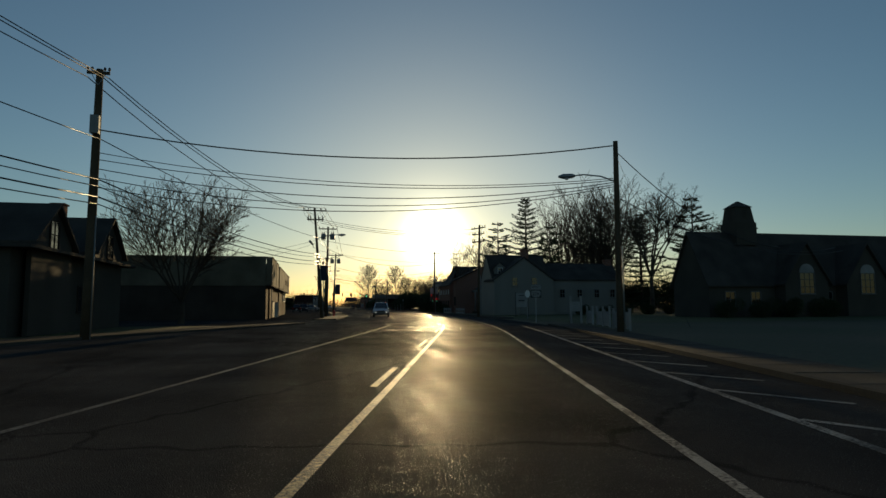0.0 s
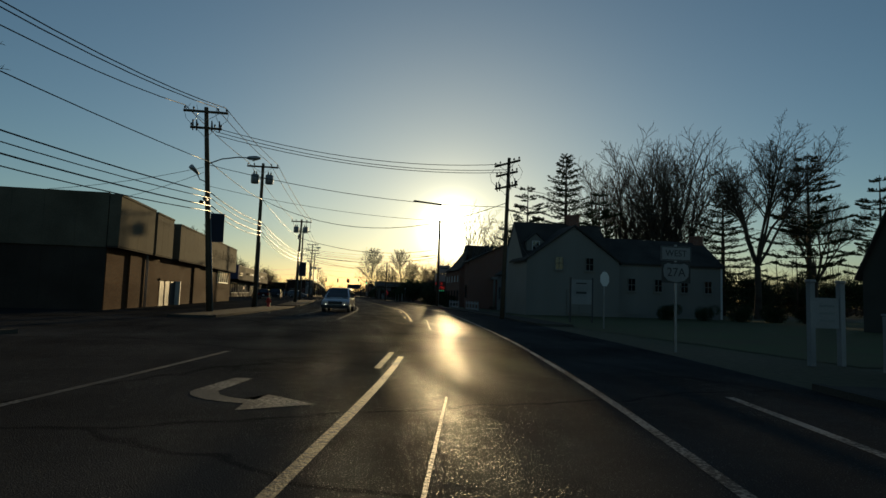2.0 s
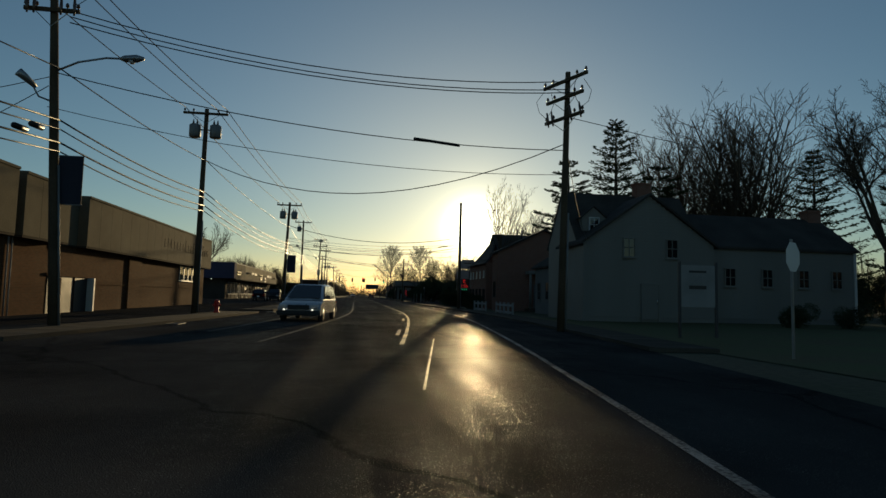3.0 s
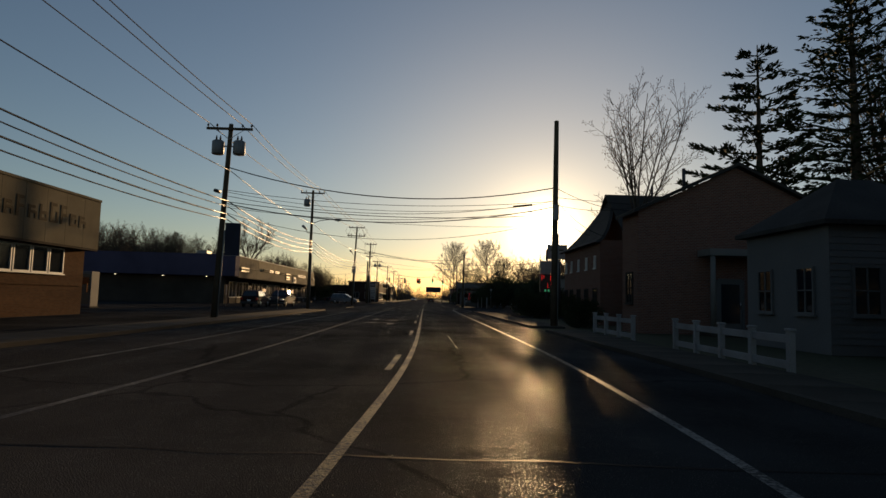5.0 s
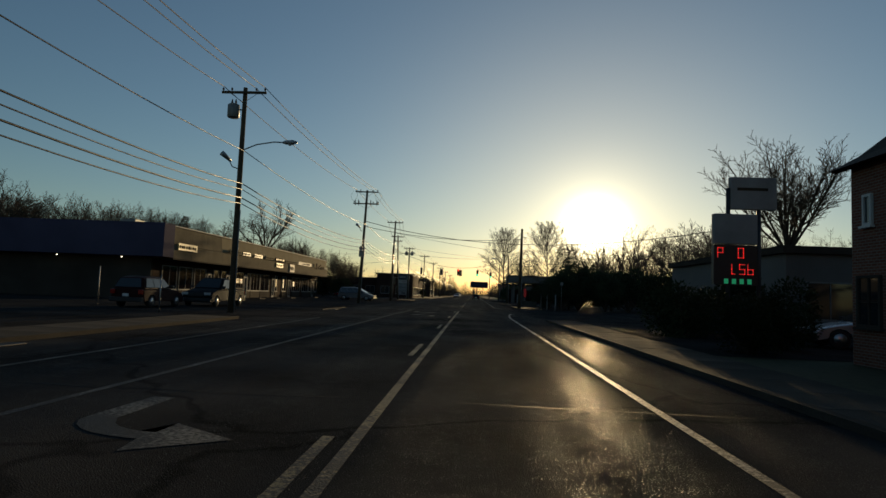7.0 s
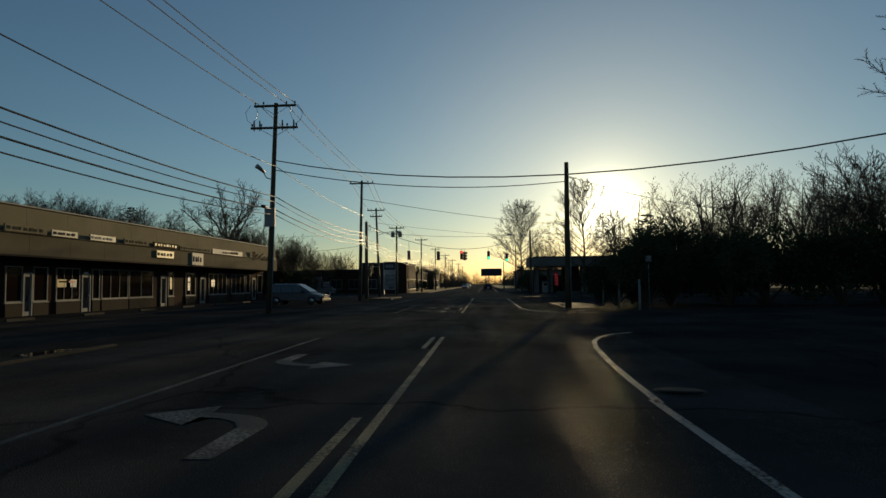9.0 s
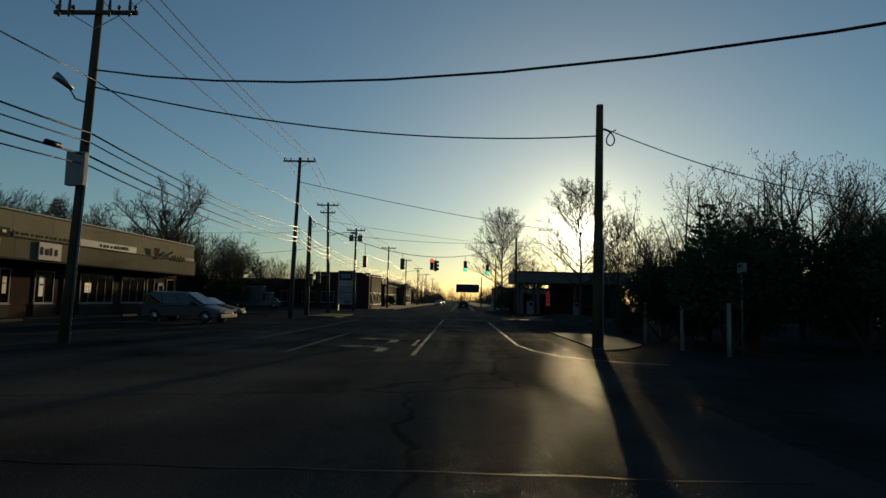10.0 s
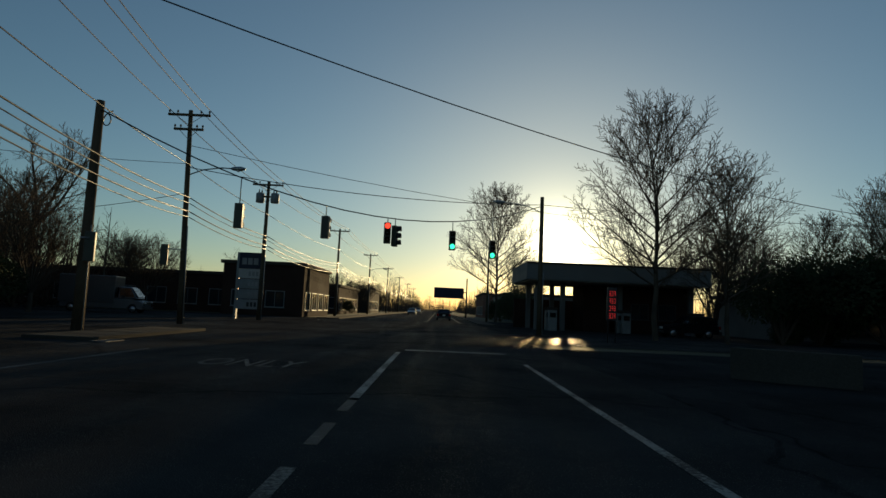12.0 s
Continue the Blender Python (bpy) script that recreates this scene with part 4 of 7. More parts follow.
# flared western hip
v, f = [], []
for i in range(6):
    k = i / 5
    x, z = 8.8 + 2.6 * k, 5.05 + 3.8 * k ** 1.5
    hw = 4.95 * (1 - k ** 1.5)
    v += [(x, 44.65 - hw - 0.02, z), (x, 44.65 + hw + 0.02, z)]
f = [(2 * i, 2 * i + 2, 2 * i + 3, 2 * i + 1) for i in range(5)]
m_ = len(v)
v += [(x + 0.2, y, z - 0.05) for x, y, z in v]
f += [tuple(reversed([j + m_ for j in q])) for q in f]
f += [(2 * i, 2 * i + m_, 2 * i + 2 + m_, 2 * i + 2) for i in range(5)] + [(2 * i + 1, 2 * i + 3, 2 * i + 3 + m_, 2 * i + 1 + m_) for i in range(5)]
from_lists("hip_roof", v, f, M["shingle"], bh)
prism("end_gable", [(40.0, 5.204), (49.3, 5.204), (44.65, 8.7)], 11.2, 11.4, M["red_brick"], bh, "", "x")
for yy in (41, 43, 45, 47, 48.6):
    window(bh, (9.19, yy, 3.9), 0.35, 0.8, "x-", (1, 1), "trim")
    window(bh, (9.19, yy, 1.6), 0.9, 1.3, "x-", (2, 2), "fascia_dark")
for yy in (32.3,):
    window(bh, (8.39, yy, 2.1), 0.9, 1.5, "x-", (2, 2), "fascia_dark")
box("porch_floor", (11.2, 29.9, -0.02), (14.2, 31.19, 0.3), M["concrete"], bh)
for wx in (11.4, 14.0):
    tube("column", [(wx, 30.1, 0.3), (wx, 30.1, 3.6)], [0.13, 0.11], M["siding"], bh, "white porch column", 12)
box("porch_beam", (11.2, 29.95, 3.6), (14.2, 31.19, 3.9), M["siding"], bh)
door(bh, (12.7, 31.18, 0.3), 1.1, 2.2, "y-", "siding_grey")
window(bh, (15.1, 31.18, 2.0), 1.2, 1.6, "y-", (2, 2), "fascia_dark")
tube("vent_pipe", [(11.2, 32.6, 6.9), (11.2, 32.6, 8.1)], 0.09, M["dark_metal"], bh)
tube("vent_pipe", [(13.6, 43, 7.4), (13.6, 43, 9.3)], 0.08, M["dark_metal"], bh)

# cupola building
cb = thing("cupola_building", "gabled building with a roof cupola", "building")
box("wall", (23.6, -15, -0.02), (58, -9, 3.6), M["siding_dark"], cb)
gable_roof(cb, 23.6, 58, -15, -9, 3.6, 8.9, "x", over=0.3)
prism("end_gable", [(-15, 3.6), (-9, 3.6), (-12, 8.85)], 23.6, 23.85, M["siding_dark"], cb, "", "x")
for cx in (34, 41.5, 49):
    gable_wall("gable", cb, cx - 2.6, cx + 2.6, -16.4, 3.6, 7.4, "y", "siding_dark", 1.8)
    gable_roof(cb, cx - 2.6, cx + 2.6, -16.4, -12.2, 3.6, 7.5, "y", over=0.3)
    window(cb, (cx, -16.42, 3.4), 1.8, 2.2, "y-", (3, 3), "siding_grey", "dark_glass")
    v = [(cx - 0.9, -16.48, 4.5)] + [(cx + 0.9 * math.cos(a), -16.48, 4.5 + 0.9 * math.sin(a)) for a in np.linspace(math.pi, 0, 11)]
    v2 = [(x, y + 0.06, z) for x, y, z in v[1:]]
    from_lists("arch_trim", v[1:] + v2, [tuple(reversed(range(11)))] + [(i, i + 1, i + 12, i + 11) for i in range(10)], M["fence"], cb)
for wx in (26, 29, 37.8, 45.3, 54):
    window(cb, (wx, -15.02, 1.8), 1.2, 1.6, "y-", (2, 2), "siding_grey", "dark_glass")
box("cupola_base", (28.55, -13.25, 7.6), (31.05, -10.75, 10.05), M["siding_dark"], cb)
bm = bmesh.new()
bmesh.ops.create_cone(bm, cap_ends=True, segments=4, radius1=1.62, radius2=1.3, depth=1.7, matrix=Matrix.Translation((29.8, -12, 10.9)) @ Matrix.Rotation(math.pi / 4, 4, "Z"))
part("cupola", bm, M["siding_dark"], cb)
bm = bmesh.new()
bmesh.ops.create_cone(bm, cap_ends=True, segments=4, radius1=1.5, radius2=0.12, depth=0.75, matrix=Matrix.Translation((29.8, -12, 12.125)) @ Matrix.Rotation(math.pi / 4, 4, "Z"))
part("cupola_roof", bm, M["shingle"], cb)
for a in range(4):
    q = Matrix.Translation((29.8, -12, 0)) @ Matrix.Rotation(a * math.pi / 2, 4, "Z")
    bm = bmesh.new()
    for k in range(5):
        add_box(bm, tuple(q @ Vector((1.06 - k * 0.03, 0, 10.5 + k * 0.22))), (0.08, 0.55, 0.1), q.to_3x3().to_4x4() @ Matrix.Rotation(0.5, 4, "Y"))
    part("louvre", bm, M["fascia_dark"], cb)

# petrol station: canopy, pumps, kiosk
gs = thing("station_canopy", "flat petrol station canopy on columns", "canopy")
box("canopy_top", (6.65, 158, 4.2), (22.15, 168, 5.7), M["siding_grey"], gs, "", 0.04)
box("canopy_soffit", (6.85, 158.2, 4.14), (21.95, 167.8, 4.196), M["canopy"], gs)
box("canopy_band", (6.59, 157.94, 5.53), (22.21, 157.996, 5.67), M["fascia_dark"], gs)
for cx in (7.95, 10.2, 15.2, 21.4):
    for cy in (160.5, 165.5):
        box("column", (cx - 0.2, cy - 0.2, -0.02), (cx + 0.2, cy + 0.2, 4.14), M["siding_grey"], gs)
pump0 = None
for cx in (9.0, 15.2, 21.2):
    for cy in (158.7, 160.2):
        if pump0 is None:
            pump0 = thing("fuel_pump", "boxy petrol pump with a dark screen", "fuel pump", (cx, cy, 0), 0, "pumps under the canopy")
            box("casing", (-0.35, -0.25, 0), (0.35, 0.25, 1.7), M["grey_box"], pump0, "", 0.03)
            box("screen", (-0.25, -0.27, 1.1), (0.25, -0.252, 1.5), M["dark_glass"], pump0)
            box("crown", (-0.38, -0.28, 1.704), (0.38, 0.28, 1.95), M["fascia_dark"], pump0)
            tube("hose", [(0.36, 0, 1.4), (0.5, 0, 0.9), (0.42, 0, 0.4), (0.38, 0, 1.0)], 0.02, M["cable"], pump0)
        else:
            copy_thing(pump0, pose(cx, cy, 0))
kk = thing("station_kiosk", "dark flat kiosk under the petrol station canopy", "building")
box("wall", (15.75, 161.2, -0.02), (21.6, 167.4, 4.1), M["storefront"], kk)
box("wall", (12.4, 162.0, -0.02), (14.8, 166.4, 4.1), M["storefront"], kk)
box("counter", (6.8, 167.0, -0.02), (15.7, 167.5, 2.75), M["storefront"], kk)
for wx in (17.2, 19.6):
    window(kk, (wx, 161.19, 1.9), 1.6, 1.4, "y-", (2, 1), "dark_metal")
ks = thing("station_shop", "low flat-roofed petrol station shop", "building")
box("wall", (28, 160, -0.02), (42, 170, 3.6), M["siding_grey"], ks)
box("roof", (27.7, 159.7, 3.604), (42.3, 170.3, 4.0), M["fascia_dark"], ks)
for wx in (30, 33.2, 36.4):
    window(ks, (wx, 159.98, 1.6), 2.6, 2.0, "y-", (2, 1), "dark_metal")
price = thing("price_sign", "narrow petrol price sign with red numerals", "sign", (8.52, 139.8, 0.72))
price.scale = (0.62, 0.72, 0.72)
for s in (-0.32, 0.32):
    tube("post", [(s, 0, -1.03), (s, 0, 2.9)], 0.05, M["dark_metal"], price)
box("board", (-0.42, -0.1, 0.6), (0.42, 0.1, 3.0), M["sign_black"], price, "", 0.02)
for k in range(4):
    for j in range(3):
        z = 0.78 + k * 0.54
        bm = bmesh.new()
        for dz in ((0.0, 0.16, 0.32), (0.0, 0.32), (0.16, 0.32))[(k + j) % 3]:
            add_box(bm, (-0.2 + j * 0.2, -0.11, z + dz), (0.12, 0.012, 0.045))
        add_box(bm, (-0.2 + j * 0.2 + 0.05, -0.1, z + 0.16), (0.03, 0.012, 0.32))
        part("digit_bar", bm, M["led_red"], price)

# far buildings along the road
for (name, lab, x0, y0, x1, y1, h, m, fc) in (
        ("corner_shop", "dark brick corner shop beside the road", -23, 170, -14.6, 184, 5.2, "storefront", "x+"),
        ("low_shop", "long low dark brick shop by the crossing", -52, 176, -24, 188, 4.2, "storefront", "y-"),
        ("brick_block", "low dark brick block beside the road", -30, 200, -16, 222, 4.2, "storefront", "x+"),
        ("far_shop", "small flat-roofed shop far along the road", -28, 232, -15, 252, 4.5, "fascia_dark", "x+"),
        ("far_shop", "small flat-roofed shop far along the road", 10, 205, 26, 225, 4.2, "siding_grey", "x-"),
        ("far_shop", "small flat-roofed shop far along the road", 9, 238, 24, 262, 5.0, "red_brick", "x-"),
        ("grey_shop", "grey flat-roofed shop beside a forecourt", 14, 62, 30, 78, 3.9, "siding_grey", "y-")):
    b = thing(name, lab, "building")
    box("wall", (x0, y0, -0.03), (x1, y1, h), M[m], b)
    box("roof", (x0 - 0.25, y0 - 0.25, h + 0.004), (x1 + 0.25, y1 + 0.25, h + 0.35), M["fascia_dark"], b)
    if fc in ("x+", "x-"):
        xw = x1 + 0.003 if fc == "x+" else x0 - 0.003
        for i in range(int((y1 - y0) / 3.5)):
            window(b, (xw, y0 + 2 + i * 3.5, 1.6), 2.4, 1.9, fc, (2, 1), "grey_box")
        for i in range(int((x1 - x0) / 3.5)):
            window(b, (x0 + 2 + i * 3.5, y0 - 0.003, 1.7), 2.0, 1.7, "y-", (2, 1), "grey_box")
    else:
        for i in range(int((x1 - x0) / 3.5)):
            window(b, (x0 + 2 + i * 3.5, y0 - 0.003, 1.7), 2.2, 1.8, "y-", (2, 1), "grey_box")

# ---- poles and wires ----


def pole(at, h, label, lean=(0, 0), arms=(), lamp=None, transformers=0, banner=None, boxes=(), r=0.15, name="utility_pole", arm_turn=0.0, flood=False, gear=False, loops=0.0):
    """A wooden pole. arms: heights of crossarms; lamp: (height, dx, dy); lean: the top's shift."""
    p = thing(name, label, "utility pole", (*at, -0.03), 0, "poles along the road")

    def ax(z):
        return lean[0] * z / h, lean[1] * z / h
    tube("pole", [(*ax(z), z) for z in (0, h * 0.25, h * 0.5, h * 0.75, h)], [r, r * 0.95, r * 0.88, r * 0.8, r * 0.7], M["pole"], p, "", 12)
    q = Matrix.Rotation(radians(arm_turn), 4, "Z")
    for z, w in arms:
        cx, cy = ax(z)
        bm = bmesh.new()
        add_box(bm, tuple(Vector((cx, cy, z)) + q @ Vector((0, -0.16, 0))), (w, 0.1, 0.13), q, 0.012)
        part("crossarm", bm, M["pole"], p)
        for s in (-1, 1):
            a, b = Vector((cx, cy, z)) + q @ Vector((s * w * 0.3, -0.16, -0.06)), Vector((cx, cy, z - 0.55)) + q @ Vector((0, -0.15, 0))
            tube("brace", [a, b], 0.015, M["steel"], p, "", 5)
            for k in (0.94, 0.55):
                c = Vector((cx, cy, z + 0.06)) + q @ Vector((s * w / 2 * k, -0.16, 0))
                tube("insulator", [c, c + Vector((0, 0, 0.06)), c + Vector((0, 0, 0.07)), c + Vector((0, 0, 0.16)), c + Vector((0, 0, 0.2))],
                     [0.02, 0.02, 0.06, 0.05, 0.02], M["ceramic"], p)
    if gear:
        z, w = arms[-1]
        cx, cy = ax(z)
        for u in (-0.42, -0.3, 0.18, 0.42):
            c = Vector((cx, cy, z)) + q @ Vector((u * w, -0.24, 0))
            tube("cutout", [c + Vector((0, 0, 0.42)), c + Vector((0.03, -0.05, 0.1)), c + Vector((0.05, -0.1, -0.22))], [0.035, 0.055, 0.03], M["ceramic"], p, "brown ceramic fuse switch")
        for s in (-1, 1):
            a = Vector((cx, cy, z)) + q @ Vector((s * w * 0.46, -0.2, 0.2))
            tube("jumper", [a, a + Vector((s * 0.3, 0, 0.25)), a + Vector((s * 0.42, 0, 0.7)), a + Vector((s * 0.1, 0, 1.15))], 0.012, M["cable"], p, "", 5)
            tube("jumper", [a, a + Vector((-s * 0.2, 0, 0.3)), a + Vector((-s * 0.32, 0, 0.65)), a + Vector((-s * 0.22, 0, 1.1))], 0.012, M["cable"], p, "", 5)
    if loops:
        cx, cy = ax(loops)
        pts = [(cx + 0.05 + 0.32 * math.sin(t_) * (1 - 0.2 * t_ / 6.3) + 0.1 * t_, cy - 0.1, loops - 0.3 + 0.3 * math.cos(t_)) for t_ in np.linspace(0, 6.0, 14)]
        tube("drip_loop", pts, 0.025, M["cable"], p, "", 6)
    for k in range(transformers):
        s = -1 if k == 0 else 1
        z = h - 1.65
        cx, cy = ax(z)
        c = Vector((cx + s * 0.55, cy - 0.05, z))
        t = tube("transformer", [c, c + Vector((0, 0, 0.04)), c + Vector((0, 0, 0.68)), c + Vector((0, 0, 0.74))], [0.27, 0.31, 0.31, 0.23], M["grey_box"], p, "grey steel transformer can", 16)
        for j in (-0.1, 0.1):
            b = c + Vector((j, 0, 0.72))
            tube("bushing", [b, b + Vector((0, 0, 0.12)), b + Vector((0, 0, 0.3))], [0.05, 0.06, 0.02], M["ceramic"], t)
        tube("bracket", [c + Vector((0, 0, 0.45)), (cx, cy, z + 0.45)], 0.04, M["steel"], p)
    if lamp:
        z, dx, dy = lamp
        cx, cy = ax(z)
        pts = [(cx, cy, z), (cx + dx * 0.35, cy + dy * 0.35, z + 0.32), (cx + dx * 0.75, cy + dy * 0.75, z + 0.45), (cx + dx, cy + dy, z + 0.42)]
        tube("lamp_arm", pts, 0.035, M["steel"], p)
        e = Vector(pts[-1])
        d = Vector((dx, dy, 0)).normalized()
        head = tube("lamp_head", [e - d * 0.1, e + d * 0.05, e + d * 0.45, e + d * 0.7], [0.05, 0.11, 0.13, 0.05], M["steel"], p, "cobra-head street lamp", 12)
        tube("lens", [e + d * 0.3 + Vector((0, 0, -0.09)), e + d * 0.3 + Vector((0, 0, -0.17))], [0.11, 0.06], M["lamp_lens"], head, "", 12)
    if flood:
        z = h * 0.66
        cx, cy = ax(z)
        tube("lamp_arm", [(cx, cy, z - 0.35), (cx - 0.35, cy - 0.2, z - 0.25), (cx - 0.45, cy - 0.35, z)], 0.03, M["steel"], p)
        tube("flood_lamp", [(cx - 0.4, cy - 0.3, z + 0.02), (cx - 0.62, cy - 0.55, z + 0.25), (cx - 0.75, cy - 0.7, z + 0.36)], [0.07, 0.12, 0.14], M["steel"], p, "grey flood lamp", 12)
    if banner:
        z, w, bh_ = banner
        cx, cy = ax(z)
        for zz in (z, z - bh_):
            tube("banner_rod", [(cx, cy, zz), (cx + w + 0.2, cy, zz)], 0.015, M["steel"], p)
        box("banner", (cx + 0.17, cy - 0.012, z - bh_ + 0.015), (cx + 0.17 + w, cy + 0.012, z - 0.015), M["banner"], p, "dark cloth street banner")
    for z, w, hh in boxes:
        cx, cy = ax(z)
        box("meter_box", (cx - w / 2, cy - 0.36, z), (cx + w / 2, cy - 0.13, z + hh), M["grey_box"], p, "", 0.02)
    tube("riser_pipe", [(ax(0)[0] + 0.19, -0.05, 0), (ax(h * 0.45)[0] + 0.17, ax(h * 0.45)[1] - 0.05, h * 0.45)], 0.035, M["grey_box"], p)
    return p


W = "weathered wooden utility pole with crossarm and wires"
LEFT = [(-36.5, -84, 11.6, 0), (-24.6, -40.8, 11.6, 0), (-14.6, -4.8, 11.7, 1), (-13.9, 9.0, 11.5, 2), (-12.3, 34.8, 10.25, 3), (-13.2, 63.7, 11.95, 4),
        (-12.95, 97.0, 12.3, 5), (-12.97, 122.0, 12.05, 6), (-14.2, 140.1, 11.6, 7), (-13.8, 152.5, 10.4, 8), (-13.0, 180, 10.6, 9), (-12.9, 212, 10.6, 9),
        (-12.7, 246, 10.6, 9), (-12.6, 285, 10.6, 9), (-12.5, 330, 10.6, 9), (-12.5, 380, 10.6, 9)]
LEAN = {2: (-0.9, 0.3), 4: (0.35, 0), 3: (0.1, 0), 6: (0.4, 0), 7: (0.28, 0), 8: (-0.4, 0)}
for i, (x, y, h, k) in enumerate(LEFT):
    lean = LEAN.get(i, (0.05, 0))
    arms = ((h - 0.3, 2.4),)
    kw = {}
    if i == 1:
        kw = dict(boxes=((h - 2.9, 0.35, 0.8),))
        arms = ((h - 0.2, 0.9),)
    if i == 2:
        arms = ((h - 0.3, 2.4), (h - 1.25, 1.7))
        kw = dict(lamp=(h - 3.3, 2.3, -0.5), banner=(5.6, 0.75, 1.6), flood=True, gear=True)
    if i == 3:
        kw = dict(transformers=2)
    if i == 4:
        kw = dict(transformers=2, banner=(5.0, 0.8, 1.7))
    if i == 5:
        kw = dict(transformers=1, lamp=(h - 3.4, 2.4, -0.3), flood=True)
    if i == 6:
        arms = ((h - 0.2, 2.5), (h - 1.5, 2.8))
        kw = dict(flood=True, boxes=((5.0, 0.6, 1.1),), gear=True)
    if i == 8:
        arms = ((h - 0.3, 2.3), (h - 1.1, 1.6))
        kw = dict(lamp=(h - 3.6, 2.5, -0.2))
    if i == 9:
        arms = ((h - 0.3, 2.3), (h - 1.2, 1.2))
        kw = dict(transformers=2)
    if i == 11:
        kw = dict(lamp=(7.6, 2.4, -0.2))
    pole((x, y), h, W, lean, arms, r=0.2 if i == 1 else 0.16, **kw)
pole((2.9, -2.5), 10.6, "weathered wooden utility pole with slanting crossarms", (0.25, 0), ((10.2, 2.5), (9.5, 2.1), (8.65, 2.2)), arm_turn=-66, gear=True)
pole((5.2, 34.6), 10.95, "plain tall wooden pole carrying cables", (0.05, 0), (), boxes=((5.6, 0.25, 0.8),), r=0.17)
pole((4.5, 100.0), 8.95, "plain tall wooden pole carrying a cable", (0.1, 0), (), r=0.18, loops=8.0)
pole((-1.65, -43.2), 9.0, "wooden pole with a street lamp", (0.05, 0), (), lamp=(7.05, -1.75, 0.9), r=0.16)
pole((-14.05, 130.9), 8.85, "plain wooden pole holding the signal wire", (0.0, 0), (), r=0.22, loops=8.45)
pole((5.85, 146.6), 8.95, "wooden pole with a street lamp", (0.0, 0), (), lamp=(7.9, -2.6, -0.9), r=0.17)
pole((6.0, 190), 9.6, "plain wooden pole far along the road", (0.0, 0), (), r=0.16)


def cable(a, b, sag, r, material="cable", label="black overhead cable between poles", n=14):
    a, b = Vector(a), Vector(b)
    pts = [a.lerp(b, i / n) - Vector((0, 0, 4 * sag * (i / n) * (1 - i / n))) for i in range(n + 1)]
    v, f = [], []
    add_tube(v, f, pts, [r] * len(pts), 5)
    ob = from_lists("overhead_cable", v, f, M[material], None, "", True)
    return tagged(ob, label, "cable", "cables over the road")


def top_of(i, z):
    x, y, h, _ = LEFT[i]
    l = LEAN.get(i, (0.05, 0))
    return x + l[0] * z / h, y + l[1] * z / h


random.seed(11)
for i in range(len(LEFT) - 1):
    h0, h1 = LEFT[i][2], LEFT[i + 1][2]
    span = math.hypot(LEFT[i][0] - LEFT[i + 1][0], LEFT[i][1] - LEFT[i + 1][1])
    for dx in (-1.1, 0.55, 1.1):
        a, b = top_of(i, h0), top_of(i + 1, h1)
        w0, w1 = 0.38 if i == 1 else 1.0, 0.38 if i == 0 else 1.0
        z0, z1 = h0 - (0.45 if i == 1 else 0.03), h1 - (0.45 if i == 0 else 0.03)
        cable((a[0] + dx * w0, a[1] - 0.16, z0), (b[0] + dx * w1, b[1] - 0.16, z1), 1.5 if i == 1 else span * 0.012, 0.024 if i == 1 else 0.021, "wire", "thin bare overhead wire between poles")
    for z, r, sg, m in ((8.5, 0.022, 0.012, "cable"), (6.75, 0.03, 0.016, "cable"), (6.45, 0.022, 0.018, "cable"), (6.0, 0.033, 0.016, "cable"), (5.7, 0.024, 0.019, "cable")):
        a, b = top_of(i, z), top_of(i + 1, z)
        k0, k1 = (min(1, LEFT[i][2] / 11.3), min(1, LEFT[i + 1][2] / 11.3))
        cable((a[0] + 0.17, a[1], z * k0), (b[0] + 0.17, b[1], z * k1), span * sg, r, m)
for i, z, s in ((2, 6.3, 0.7), (2, 6.0, 1.6), (4, 6.5, 0.9), (6, 6.1, 1.0)):
    x, y = top_of(i, z)
    sp = tube("splice_case", [(x + 0.17, y - 1.0 - s, z - 0.16), (x + 0.17, y - 0.4 - s, z - 0.12)], 0.09, M["cable"], None, "", 10)
    tagged(sp, "black splice case hung on an overhead cable", "splice case")
# spans across the road
x, y = top_of(1, 9)
for za, zb, sg, r in ((8.9, 8.75, 0.9, 0.03), (7.6, 7.1, 0.75, 0.018), (7.2, 7.0, 1.0, 0.02), (6.8, 6.9, 1.1, 0.018), (7.9, 7.2, 0.8, 0.016), (6.4, 6.8, 1.1, 0.018)):
    cable((x + 0.15, y, za), (-1.75, -43.2, zb), sg, r)
cable((-1.55, -43.2, 8.45), (9.6, -40.4, 4.4), 0.95, 0.022)
for k in (0, 1):
    cable((-1.55, -43.2, 6.3 - 0.06 * k), (17.4, -36.3 - 0.5 * k, 4.9 - 0.25 * k), 1.1, 0.016)
cable((-1.7, -43.3, 8.4), (5.5, -38.0, 0.0), 0.0, 0.008, "wire", "thin guy wire running down to the ground")
x, y = top_of(2, 10.5)
for k, (za, zb) in enumerate(((10.5, 10.1), (10.3, 9.7), (10.1, 9.5))):
    cable((x + 0.5, y, za), (2.7 + 0.3 * k, -2.6 - 0.3 * k, zb), 0.75, 0.02, "cable")
x3, y3 = top_of(3, 8.0)
cable((x3, y3, 8.6), (3.1, -2.5, 7.6), 2.0, 0.022)
cable((x, y, 8.4), (3.0, -2.5, 7.3), 0.57, 0.018)
cable((x, y, 7.2), (3.0, -2.5, 6.3), 0.6, 0.012)
cable((-3.2, -3.3, 7.2), (-1.4, -3.05, 7.1), 0.0, 0.06, "cable", "black splice sleeve on a cable")
cable((x, y, 8.2), (-32, -3, 6.3), 0.7, 0.014)
